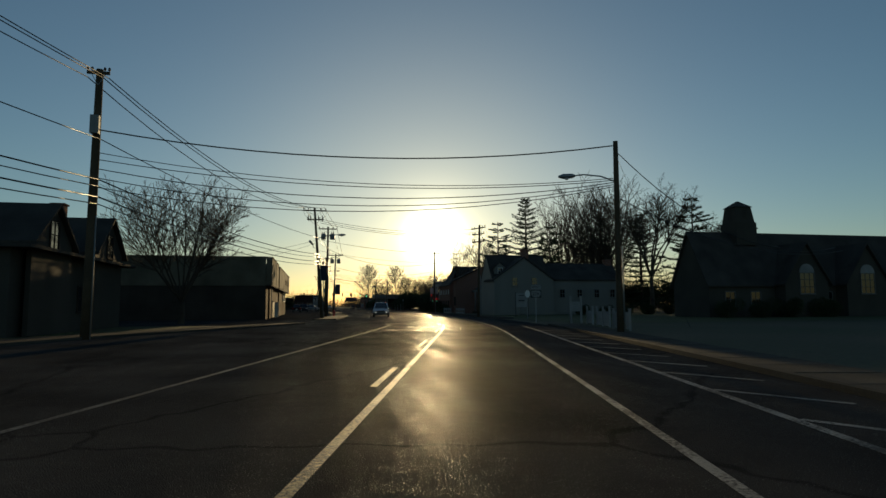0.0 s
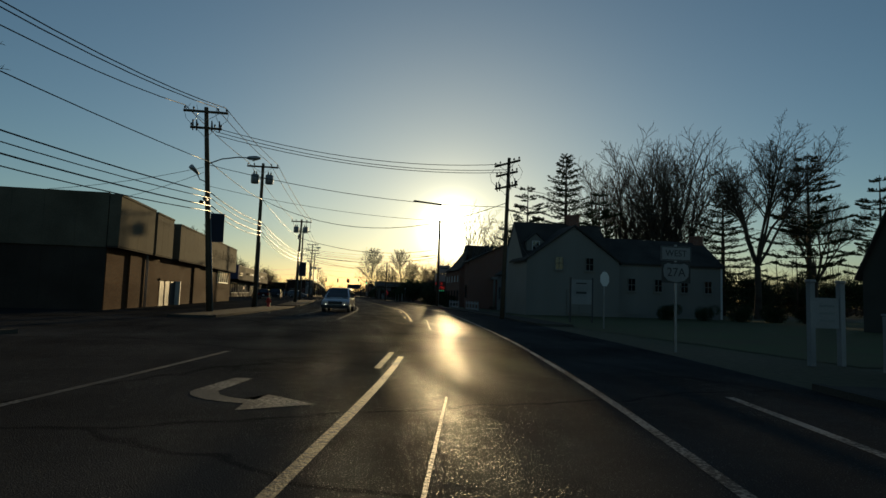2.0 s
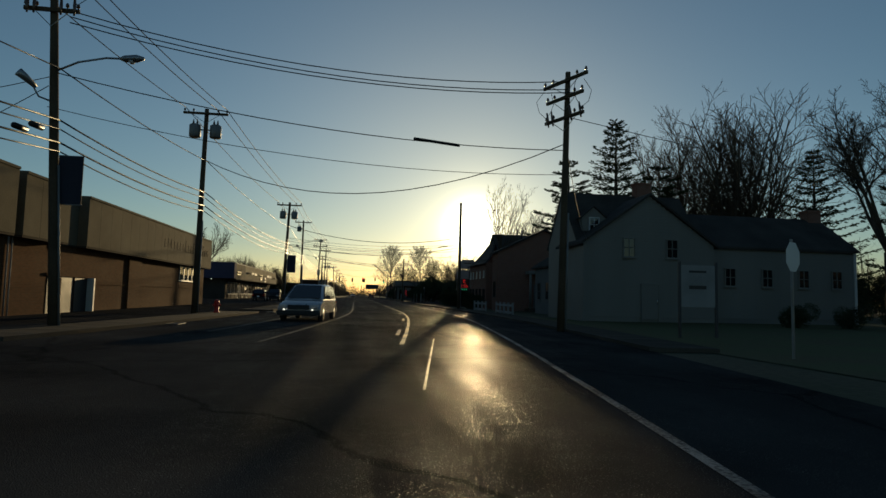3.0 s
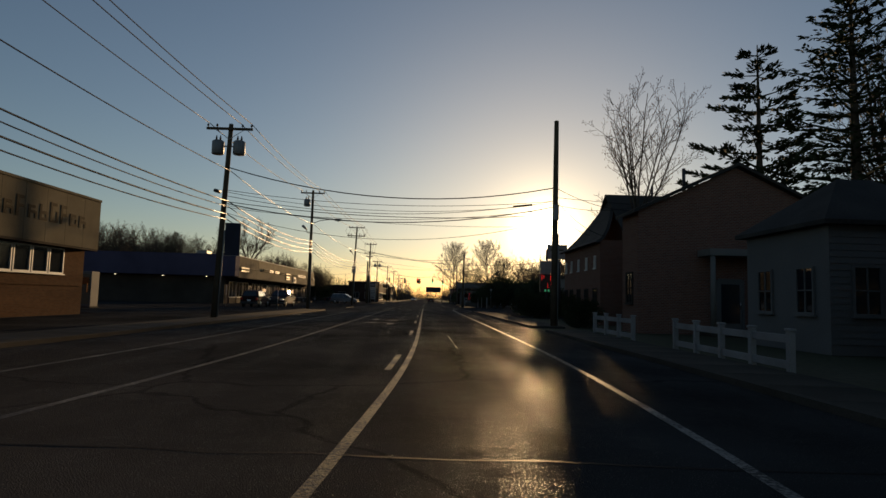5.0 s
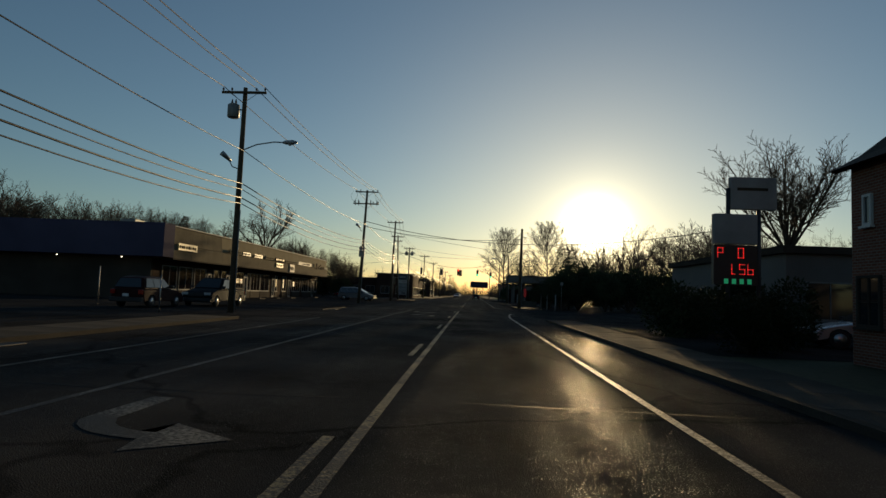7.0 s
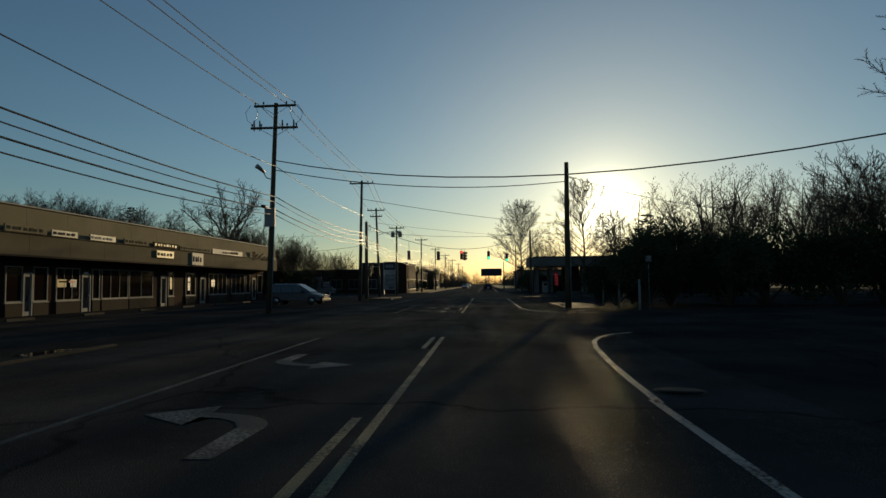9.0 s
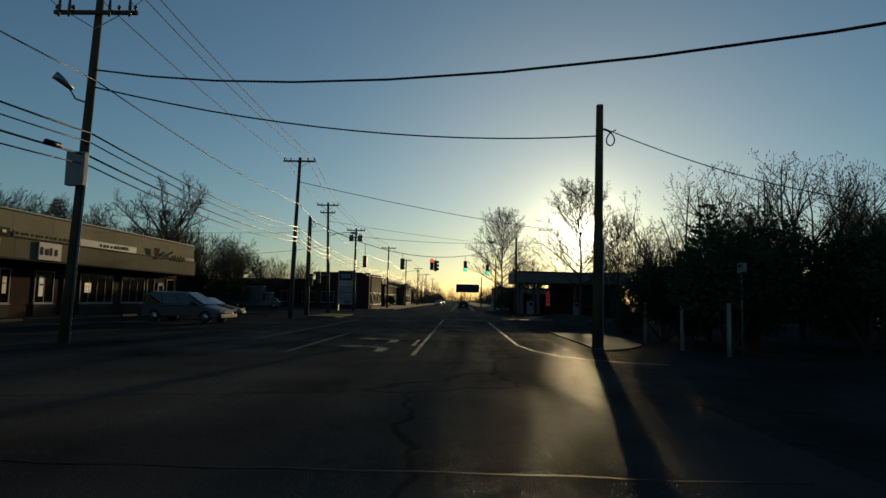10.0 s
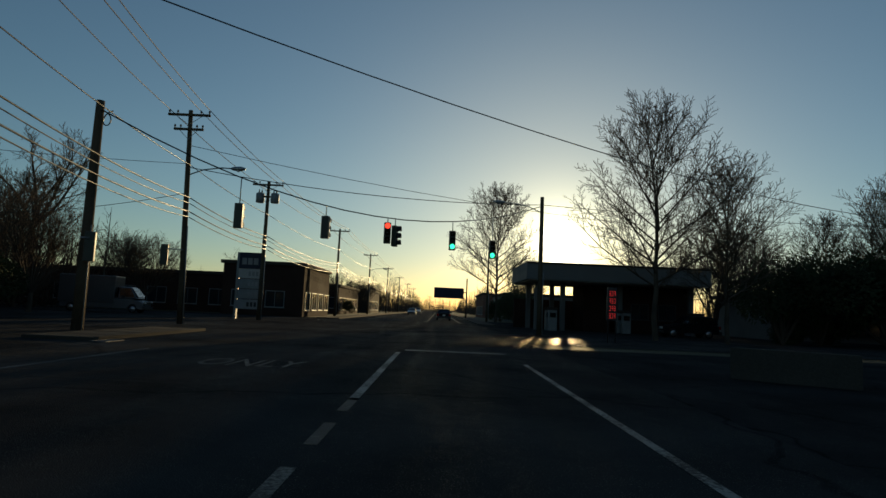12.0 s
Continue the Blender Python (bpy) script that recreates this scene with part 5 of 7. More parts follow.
cable((x, y, 7.9), (-30, 5, 6.3), 0.7, 0.014)
cable((3.1, -2.5, 7.5), (8.5, 8.75, 4.9), 0.5, 0.014)
cable((3.1, -2.5, 8.7), (60, 8, 9), 1.6, 0.016)
x, y = top_of(4, 7)
for k, (za, zb, sg, r) in enumerate(((7.9, 7.3, 1.05, 0.028), (6.7, 6.6, 0.5, 0.014), (6.6, 6.5, 0.7, 0.012), (6.4, 6.6, 0.8, 0.014), (6.1, 5.9, 0.45, 0.018), (6.0, 6.3, 0.9, 0.024), (5.8, 6.2, 0.6, 0.012), (5.5, 5.6, 1.2, 0.012), (5.9, 5.3, 0.4, 0.01))):
    cable((x + 0.1, y + 0.02 * k, za), (5.1, 34.6 + 0.02 * k, zb), sg, r)
cable((3.0, 34.6, 6.25), (4.0, 34.6, 6.38), 0, 0.055, "cable", "black splice case on a cable")
for zb, tx, ty, tz in ((7.3, 10, 35, 6.3), (6.6, 9, 38, 5.2), (6.4, 13, 43, 8.0), (6.2, 9, 41, 5.6), (6.8, 24, 39, 7.6), (5.9, 9.2, 44, 4.9)):
    cable((5.3, 34.6, zb), (tx, ty, tz), 0.35, 0.013, "drop_wire", "black service cable from a pole to a roof")
x, y = top_of(6, 8)
cable((x, y, 8.9), (24, 79, 8.4), 2.5, 0.03)
cable((x, y, 8.33), (4.5, 100.0, 7.75), 0.66, 0.026)
cable((4.6, 100.0, 8.1), (16, 103.5, 6.2), 0.35, 0.02)
x, y = top_of(7, 8.8)
cable((x, y, 10.2), (30.6, 150, 9.2), 1.15, 0.024)
cable((5.85, 146.6, 8.4), (37, 149, 8.5), 0.3, 0.018)
cable((-14.4, 140.1, 8.4), (5.85, 146.6, 8.4), 0.5, 0.022)
cable((-14.4, 140.1, 9.6), (40, 160, 9.5), 1.6, 0.016)
cable((-14.4, 140.1, 7.0), (-40, 150, 7.0), 0.8, 0.018)
cable((-14.4, 140.1, 8.6), (-40, 118, 7.0), 0.8, 0.014)

# signal span
SA, SB = Vector((-13.95, 130.9, 8.45)), Vector((5.8, 146.6, 8.3))
SPAN_SAG = 2.4


def on_span(k):
    return SA.lerp(SB, k) - Vector((0, 0, 4 * SPAN_SAG * k * (1 - k)))


cable(SA, SB, SPAN_SAG, 0.03, "cable", "black span wire carrying traffic signals")


def signal(k, lit, turn=0, drop=0.7, name="traffic_signal"):
    p = on_span(k)
    lab = {"red": "dark three-lens traffic signal showing red", "green": "dark three-lens traffic signal showing green", "": "dark three-lens traffic signal facing away"}[lit]
    s = thing(name, lab, "traffic signal", tuple(p), turn, "signals on the span wire")
    tube("hanger", [(0, 0, 0), (0, 0, -drop)], 0.025, M["steel"], s)
    box("housing", (-0.18, -0.12, -drop - 1.1), (0.18, 0.14, -drop), M["signal_yellow"], s, "", 0.03)
    for i, col in enumerate(("red", "", "green")):
        z = -drop - 0.18 - i * 0.36
        on = lit == col and lit
        tube("lens", [(0, -0.122, z), (0, -0.135, z)], 0.14, M[col + "_on"] if on else M["lens_off"], s, (col + " lit lens") if on else "", 16)
        v, f = [], []
        for a in np.linspace(-0.6, math.pi + 0.6, 12):
            for yy in (-0.121, -0.32):
                for r in (0.155, 0.165):
                    v.append((r * math.cos(a), yy, z + r * math.sin(a)))
        for q in range(11):
            b = 4 * q
            f += [(b, b + 4, b + 6, b + 2), (b + 1, b + 3, b + 7, b + 5), (b + 2, b + 6, b + 7, b + 3)]
        from_lists("visor", v, f, M["plastic"], s)
    return s


signal(0.222, "", 180, 1.15)
signal(0.39, "", 165, 0.5)
signal(0.532, "red", 8, 0.24)
signal(0.551, "", 75, 0.36)
signal(0.707, "green", 5, 0.54)
signal(0.831, "green", 5, 1.38)

# ---- trees ----


def bare_tree(seed, height, style, buds=0, twig=0.014):
    """A leafless tree: trunk and limbs, the fine crown, and buds, as lists. style: leader, vase or clump."""
    rnd = random.Random(seed)
    tv, tf, cv, cf, bv, bf = [], [], [], [], [], []
    last = 5 if style == "vase" else 4
    few = {"slim": (8, 6, 4), "open": (8, 6, 4), "oak": (10, 9, 8)}.get(style)

    def turned(d, tilt, ang):
        side = Matrix.Rotation(ang, 3, d) @ d.orthogonal().normalized()
        return (d * math.cos(tilt) + side * math.sin(tilt)).normalized()

    def grow(p, d, length, r, level, lift):
        if level >= last:
            b, u = len(cv), d.orthogonal().normalized()
            w, q = d.cross(u), twig
            c = p + (d + Vector((rnd.gauss(0, 0.1), rnd.gauss(0, 0.1), rnd.gauss(0, 0.1)))) * length
            cv.extend([tuple(p + u * q), tuple(p - u * q * 0.5 + w * q * 0.87), tuple(p - u * q * 0.5 - w * q * 0.87), tuple(c)])
            cf.extend([(b, b + 1, b + 3), (b + 1, b + 2, b + 3), (b + 2, b, b + 3)])
            if buds and rnd.random() < 0.55:
                s, b = buds, len(bv)
                bv.extend([tuple(c + Vector(o) * s) for o in ((1, 0, 0), (-0.5, 0.9, 0), (-0.5, -0.9, 0), (0, 0, 1.8), (0, 0, -1.8))])
                bf.extend([(b, b + 1, b + 3), (b + 1, b + 2, b + 3), (b + 2, b, b + 3), (b + 1, b, b + 4), (b + 2, b + 1, b + 4), (b, b + 2, b + 4)])
            return
        n = {0: 8, 1: 6, 2: 4}.get(level, 2)
        pts, rad = [p], [r]
        for i in range(n):
            w = (0.05 + 0.045 * level) * {"dome": 0.55, "leader": 0.55, "slim": 0.5, "oak": 1.3, "fan": 0.5}.get(style, 1.0)
            d = (d + Vector((rnd.gauss(0, w), rnd.gauss(0, w), rnd.gauss(0, w) + lift))).normalized()
            pts.append(pts[-1] + d * length / n)
            rad.append(max(twig * 0.85, r * (1 - 0.72 * (i + 1) / n)))
        if level <= 1 or (style in ("vase", "dome") and level == 2):
            add_tube(tv, tf, pts, rad, 7 if level == 0 else 5, False)
        else:
            add_tube(cv, cf, pts, rad, 3, False)
        kids = {1: {"vase": 13, "dome": 14, "leader": 10}.get(style, 12), 2: 8, 3: {"leader": 5, "vase": 7}.get(style, 5), 4: 3}[level]
        if few:
            kids = few[level - 1]
        lo = {"vase": 0.42, "dome": 0.3}.get(style, 0.18) if level == 1 else 0.18
        for k in range(kids):
            t = lo + (0.97 - lo) * (k + rnd.random()) / kids
            i = min(n - 1, int(t * n))
            q = pts[i].lerp(pts[i + 1], t * n - i)
            dd = (pts[i + 1] - pts[i]).normalized()
            nd = turned(dd, rnd.uniform(0.5, 0.95), 2.4 * k + rnd.uniform(-0.6, 0.6))
            nd = (nd + Vector((0, 0, 0.22))).normalized()
            grow(q, nd, length * rnd.uniform(0.34, 0.52) * (1.1 - 0.55 * t), max(twig * 1.2, rad[i] * 0.6), level + 1, lift * 0.6)

    if style == "leader":
        pts = [Vector((rnd.gauss(0, 0.08) * (i > 0), rnd.gauss(0, 0.08) * (i > 0), height * i / 9 - 0.05)) for i in range(10)]
        r0 = height * 0.014
        add_tube(tv, tf, pts, [r0 * (1 - 0.93 * (i / 9) ** 0.9) + 0.006 for i in range(10)], 8, False)
        m = 38
        for k in range(m):
            t = 0.22 + 0.75 * (k + rnd.random() * 0.6) / m
            i = min(8, int(t * 9))
            q = pts[i].lerp(pts[i + 1], t * 9 - i)
            ln = height * 0.42 * (math.sin(math.pi * min(1, 0.26 + 0.70 * t)) ** 0.8 + 0.10) * rnd.uniform(0.88, 1.06)
            grow(q, turned(Vector((0, 0, 1)), 1.32 - 0.85 * t, 2.4 * k), ln, r0 * (1 - 0.9 * t) * 0.36 + 0.02, 1, 0.035)
    else:
        stems = {"fan": 15, "vase": 9, "dome": 14, "slim": 8, "open": 6, "oak": 8}.get(style, 8)
        foot = {"fan": 0.38, "oak": 0.45, "open": 0.1, "slim": 0.42, "vase": 0.33, "dome": 0.16}.get(style, 0.03)
        r0 = height * (0.011 if style == "slim" else 0.02)
        base = Vector((0, 0, height * foot))
        if style in ("vase", "dome", "slim", "open", "oak", "fan"):
            add_tube(tv, tf, [(0, 0, -0.05), (0.05, 0, height * foot * 0.5), tuple(base)], [r0 * 1.2, r0, r0 * 0.9], 8, False)
        for k in range(stems):
            a = 2 * math.pi * k / stems + rnd.uniform(-0.4, 0.4)
            tl = rnd.uniform(*{"fan": (0.05, 0.85), "oak": (0.2, 1.3), "open": (0.08, 0.72), "slim": (0.08, 0.48), "vase": (0.24, 0.78), "dome": (0.1, 0.8)}.get(style, (0.08, 0.27)))
            d = Vector((math.sin(tl) * math.cos(a), math.sin(tl) * math.sin(a), math.cos(tl)))
            grow(base - Vector((0, 0, 0.05)), d, height * {"fan": 0.62, "oak": 0.56, "open": 0.85, "slim": 0.56, "vase": 0.74, "dome": 0.8}.get(style, 0.95) * rnd.uniform(0.85, 1.05), r0 * {"fan": 0.4, "dome": 0.36, "slim": 0.4}.get(style, 0.5), 1, {"vase": 0.02, "oak": 0.0, "fan": 0.012}.get(style, 0.03))
    return (tv, tf), (cv, cf), (bv, bf)


def plant(kind, lists, label, at, turn=0.0, scale=1.0, group="bare trees"):
    t = thing("bare_tree", label, "tree", (*at, 0), turn, group)
    t.scale = (scale,) * 3
    from_lists("trunk", *lists[0], M["bark"], t, "", True)
    from_lists("crown", *lists[1], M["twig"], t, "leafless crown of fine twigs")
    if lists[2][0]:
        tagged(from_lists("bud", *lists[2], M["bud"], t, "small brown spring buds"), kind="stuff")
    return t


def more(ob, at, turn, scale):
    c = copy_thing(ob, pose(*at, 0, 0, 0, turn))
    c.scale = (scale,) * 3
    return c


def top(lists):
    return max(p[2] for p in lists[1][0])


rough_ = {"round": bare_tree(3, 12, "dome", 0, 0.017), "vase": bare_tree(8, 14, "clump"), "elm": bare_tree(21, 16, "vase", 0, 0.010), "upright": bare_tree(31, 14, "leader", 0, 0.0125), "budding": bare_tree(44, 11, "open", 0.04, 0.009), "slim": bare_tree(52, 14, "slim", 0.028, 0.009), "oak": bare_tree(63, 24, "oak", 0, 0.026), "fan": bare_tree(71, 20, "fan", 0, 0.024), "spread": bare_tree(83, 10, "dome", 0.028, 0.012)}
HT = {k: top(q) for k, q in rough_.items()}
# each kind: the first one planted, then copies; rows are x, y, height, turn
ROWS = {
    "round": ((-25.5, -18.3, 11.9, 10), (-63, 100, 12.5, 20), (-68, 140, 12, 50), (-64, 60, 12, 200), (-64, 118, 10.5, 110), (30.5, 112, 12.5, 230), (-60, 150, 11, 310), (-44, 190, 11, 90), (-36, 152, 11, 140), (-42, 160, 12, 250), (-33, 143, 8, 10), (-41, 140, 8.5, 75), (-52, 146, 9, 160), (-17.5, 192, 6, 30), (-16.5, 228, 7, 120), (-19, 262, 8, 70), (-21, 196, 7, 250), (-30, 168, 8, 200), (-79, 162, 15, 310), (-98, 160, 18, 60)),
    "vase": ((38.5, 38, 28, 0), (-38, 150, 6.5, 30), (-34, 158, 6, 100), (-44, 147, 7, 190), (-47, 156, 7, 280), (-40, 164, 7, 340), (-53, 150, 7.5, 60), (34.5, 45, 26, 80), (43, 42, 28.5, 130), (40, 46, 28, 210), (-78, 175, 14, 60), (50, 140, 14, 10), (44, 150, 13, 220), (58, 162, 14, 150), (36, 178, 14, 200), (33, 152, 13, 20), (47, 128, 14, 75), (60, 136, 15, 40), (39, 134, 13, 310), (-66, 88, 13, 0), (-70, 98, 14, 50), (-66, 108, 12, 100), (-72, 118, 13, 150), (-64, 128, 11, 200), (-75, 92, 14, 250), (-70, 134, 12, 300), (-80, 110, 14, 20), (-62, 141, 11, 70), (-66, 150, 12, 120), (14, 215, 14, 30), (20, 240, 14, 90), (30, 200, 15, 140), (-95, 130, 13, 20), (-105, 175, 15, 130), (-40, 226, 12, 40), (40, 230, 14, 15), (-50, 262, 13, 66), (33, 190, 13, 100), (31, 172, 15, 250), (-64, 127, 12.5, 15), (-66, 137, 14.7, 95), (-65, 145.5, 14.5, 215), (-68, 158, 17.5, 305), (-68, 168, 18, 40), (27, 168, 13, 170), (-18, 210, 8, 10), (-20, 245, 9, 70), (-17, 280, 9, 160), (-22, 300, 10, 200), (14, 232, 8, 90), (12, 262, 9, 150), (13, 290, 9, 220)),
    "elm": ((35.8, 15.4, 21.4, 0), (60, 34, 20, 120)),
    "fan": ((36.5, 105.8, 22.2, 60),),
    "spread": ((-27.6, 148.0, 9.2, 10), (-34, 152, 7.5, 130), (-76, 128, 16.5, 50), (-84, 156, 20, 170), (-92, 146, 19, 290), (-71, 162, 18, 220), (-99, 128, 19, 20), (-66, 175, 18.5, 80), (-108, 150, 20, 330), (-78, 170, 20.5, 110), (-90, 172, 21, 260)),
    "oak": ((-57, 190, 25.7, 40), (-72, 118, 18, 130), (-88, 150, 16.5, 250)),
    "upright": ((13.1, 146.0, 15.9, 0), (17.0, 144.7, 11.8, 60), (38, 158, 14.5, 10), (44, 163, 14, 80), (50, 156, 15, 170), (35, 163, 12, 260), (57, 160, 15, 300), (7.2, 190, 19.5, 200)),
    "slim": ((9.5, 34.4, 14.2, 20),),
    "budding": ((11.3, 110.8, 9.0, 0), (20.1, 119.4, 12.3, 50), (23.7, 119.6, 12.5, 100), (16.6, 108.6, 9.8, 200), (27, 112, 11, 210), (32, 106, 12, 310), (29, 122, 12.5, 140)),
}
LABELS = {"round": "bare round-crowned tree with fine dark twigs", "vase": "bare tree with many upright dark limbs", "elm": "tall bare tree with spreading vase-shaped limbs",
          "upright": "tall bare tree with an oval twiggy crown", "budding": "bare budding tree with several slim trunks", "spread": "bare budding tree with a low round crown", "fan": "tall bare tree with a fan of straight limbs", "oak": "broad bare tree with crooked spreading limbs", "slim": "slim bare tree forking high beside a brick house"}
for key, rows in ROWS.items():
    x, y, h, a = rows[0]
    first = plant(key, rough_[key], LABELS[key], (x, y), a, h / HT[key])
    for x, y, h, a in rows[1:]:
        more(first, (x, y), a, h / HT[key])


def conifer(seed, height, width, gappy):
    """A spruce or pine: straight trunk, whorls of limbs, and sprays of needles along each limb."""
    rnd = random.Random(seed)
    tv, tf, nv, nf = [], [], [], []
    add_tube(tv, tf, [(0, 0, -0.05), (0.05, 0, height * 0.5), (0, 0, height)], [height * 0.018, height * 0.012, 0.03], 7)
    z = height * (0.1 if not gappy else 0.22)
    while z < height * 0.985:
        k = z / height
        reach = (width * (1 - k) ** 1.0 if not gappy else width * (1 - k) ** 0.5 * rnd.uniform(0.6, 1.1)) + 0.22
        turn0 = rnd.uniform(0, 6.28)
        arms = 6 if not gappy else 5
        for j in range(arms):
            a = turn0 + 2 * math.pi * j / arms + rnd.uniform(-0.3, 0.3)
            ln = reach * rnd.uniform(0.55, 1.1)
            zj = z + rnd.uniform(-0.12, 0.12)
            dip = (0.16 - 0.5 * k) if not gappy else rnd.uniform(-0.18, 0.02)
            base = Vector((0, 0, zj))
            mid = Vector((0.55 * ln * math.cos(a), 0.55 * ln * math.sin(a), zj - ln * dip * 0.8))
            tip = Vector((ln * math.cos(a), ln * math.sin(a), zj - ln * dip + ln * (0.14 if not gappy else 0.1)))
            add_tube(nv, nf, [base, mid, tip], [0.03 + 0.012 * ln, 0.02 + 0.006 * ln, 0.008], 4, False)
            side = Vector((-math.sin(a), math.cos(a), 0))
            m = int(8 + ln * (22 if not gappy else 40))
            for i in range(m):
                t = rnd.uniform(0.12 if not gappy else 0.4, 1.03)
                c = base.lerp(mid, t / 0.55) if t < 0.55 else mid.lerp(tip, (t - 0.55) / 0.45)
                fan = 0.42 * ln * (1.05 - t) * (t + 0.25) + 0.12
                c = c + side * rnd.uniform(-fan, fan) + Vector((0, 0, rnd.gauss(0, 0.05)))
                out = (tip - base).normalized()
                sp = (out * rnd.uniform(0.3, 1.0) + side * rnd.uniform(-0.9, 0.9) + Vector((0, 0, rnd.uniform(-0.45, 0.1) if not gappy else rnd.uniform(-0.05, 0.6)))).normalized()
                s = rnd.uniform(0.2, 0.5)
                w = sp.cross(Vector((rnd.gauss(0, 1), rnd.gauss(0, 1), rnd.gauss(0, 1)))).normalized() * s * 0.17
                b = len(nv)
                nv.extend([tuple(c), tuple(c + sp * s * 0.5 + w), tuple(c + sp * s), tuple(c + sp * s * 0.5 - w)])
                nf.append((b, b + 1, b + 2, b + 3))
        z += height * (rnd.uniform(0.042, 0.058) * (1.15 - 0.5 * k) if not gappy else rnd.uniform(0.05, 0.085))
    return (tv, tf), (nv, nf)


CON = {"spruce": (conifer(5, 18, 9.6, False), 18, "tall dark spruce with drooping boughs"), "pine": (conifer(9, 18, 6.4, True), 18, "tall dark pine with layered open boughs")}
CROWS = {"spruce": ((23.2, 37, 21.6, 0), (44.5, 33, 18.5, 120), (-70, 170, 10, 0), (-84, 190, 11, 50), (-81, 193, 20, 70)),
         "pine": ((48, 22, 20, 0), (10.9, 105.9, 6.4, 10), (36, 152, 8, 90), (41, 148, 7, 190), (18, 37.8, 17, 40), (54, 18, 17, 200), (26.5, 33.5, 16, 300))}
for key, rows in CROWS.items():
    (tr, nd), hh, lab = CON[key]
    x, y, h, a = rows[0]
    t = thing("conifer", lab, "tree", (x, y, 0), a, "conifers behind the houses")
    t.scale = (h / hh,) * 3
    from_lists("trunk", *tr, M["bark"], t, "", True)
    from_lists("crown", *nd, M["needle"], t, "crown of dark needle sprays")
    for x, y, h, a in rows[1:]:
        more(t, (x, y), a, h / hh)


def bush(seed, r, h, count):
    rnd = random.Random(seed)
    tv, tf, nv, nf = [], [], [], []
    lobes = [(Vector((rnd.uniform(-0.55, 0.55) * r, rnd.uniform(-0.55, 0.55) * r, h * rnd.uniform(0.3, 0.72))), r * rnd.uniform(0.4, 0.62)) for _ in range(7)]
    for c, q in lobes:
        add_tube(tv, tf, [(0, 0, 0), c * 0.5, c], [0.06, 0.04, 0.015], 5, False)
    for i in range(count):
        c, q = rnd.choice(lobes)
        d = Vector((rnd.gauss(0, 1), rnd.gauss(0, 1), rnd.gauss(0, 1))).normalized()
        p = c + d * q * rnd.uniform(0.55, 1.08)
        p.z = max(0.05, min(p.z, h))
        s = rnd.uniform(0.06, 0.13)
        a = (d + Vector((rnd.gauss(0, 0.6), rnd.gauss(0, 0.6), rnd.gauss(0, 0.6)))).normalized()
        w = a.orthogonal().normalized() * s * 0.4
        b = len(nv)
        nv.extend([tuple(p - w), tuple(p + w), tuple(p + a * s * 1.25)])
        nf.append((b, b + 1, b + 2))
    return (tv, tf), (nv, nf)


BUSH = [bush(2, 1.8, 3.2, 8000), bush(7, 1.6, 2.2, 6000)]
BROWS = {0: ((9.2, 100, 1.45), (11.6, 103.5, 1.95), (14, 100, 1.6), (17, 102, 1.7), (20.5, 100, 1.6), (24, 102, 1.8), (10, 107, 1.3), (28, 101, 1.8), (8.2, 104, 1.1), (32, 104, 1.8), (36, 47, 1.7), (40, 45, 2.0), (44.5, 47, 1.9), (49, 45, 2.1), (53, 48, 1.9), (57.5, 46, 2.2), (62, 48, 2.0), (67, 46, 2.1), (72, 49, 2.2), (78, 47, 2.2), (31, 46, 1.6), (85, 50, 2.3), (-18, 188, 0.8), (-15.5, 204, 0.8), (-17, 236, 1.0), (7.8, 173, 1.3), (9, 182, 1.4), (8.5, 196, 1.1), (-24, 138, 1.2), (-28, 141, 1.5), (-33, 143, 1.4), (-38, 145, 1.6), (-45, 146, 1.6), (-29, 139.6, 1.2), (-32.5, 138.4, 1.4), (-36, 139.4, 1.5), (-40, 138.6, 1.7), (-44, 140, 1.8), (-48, 139, 1.9), (22.5, 148.5, 2.0), (26, 150, 2.4), (29.5, 148, 2.3), (37, 149, 2.0), (44, 148, 2.1), (34, 151, 2.3), (40, 153, 2.2), (50, 150, 2.3), (47, 155, 2.4)),
         1: ((24, -17, 0.9), (27.5, -17.5, 0.9), (31, -17, 0.9), (35, -17.2, 0.9), (6.8, 36, 0.8), (7.3, 51.0, 0.85), (9.2, 53.0, 0.75), (8, 58, 1.0), (19, 4.5, 0.62), (22, 4.2, 0.62), (25, 4.0, 0.66), (28, 4.0, 0.66), (31, 3.8, 0.7), (9.5, 62, 1.1), (12, 60, 1.3), (24, 150, 0.8), (28, 152, 0.9), (9, 112, 0.7), (-30, -35, 0.7), (-36, -35.2, 0.7))}
for key, rows in BROWS.items():
    x, y, s = rows[0]
    t = thing("evergreen_bush", "dense dark evergreen bush", "bush", (x, y, -0.02), 0, "bushes beside the road")
    t.scale = (s,) * 3
    from_lists("stem", *BUSH[key][0], M["bark"], t)
    from_lists("foliage", *BUSH[key][1], M["leaf"], t, "small dark leaves")
    for i, (x, y, s) in enumerate(rows[1:]):
        c = more(t, (x, y), 47 * i, s)
        c.location.z = -0.02

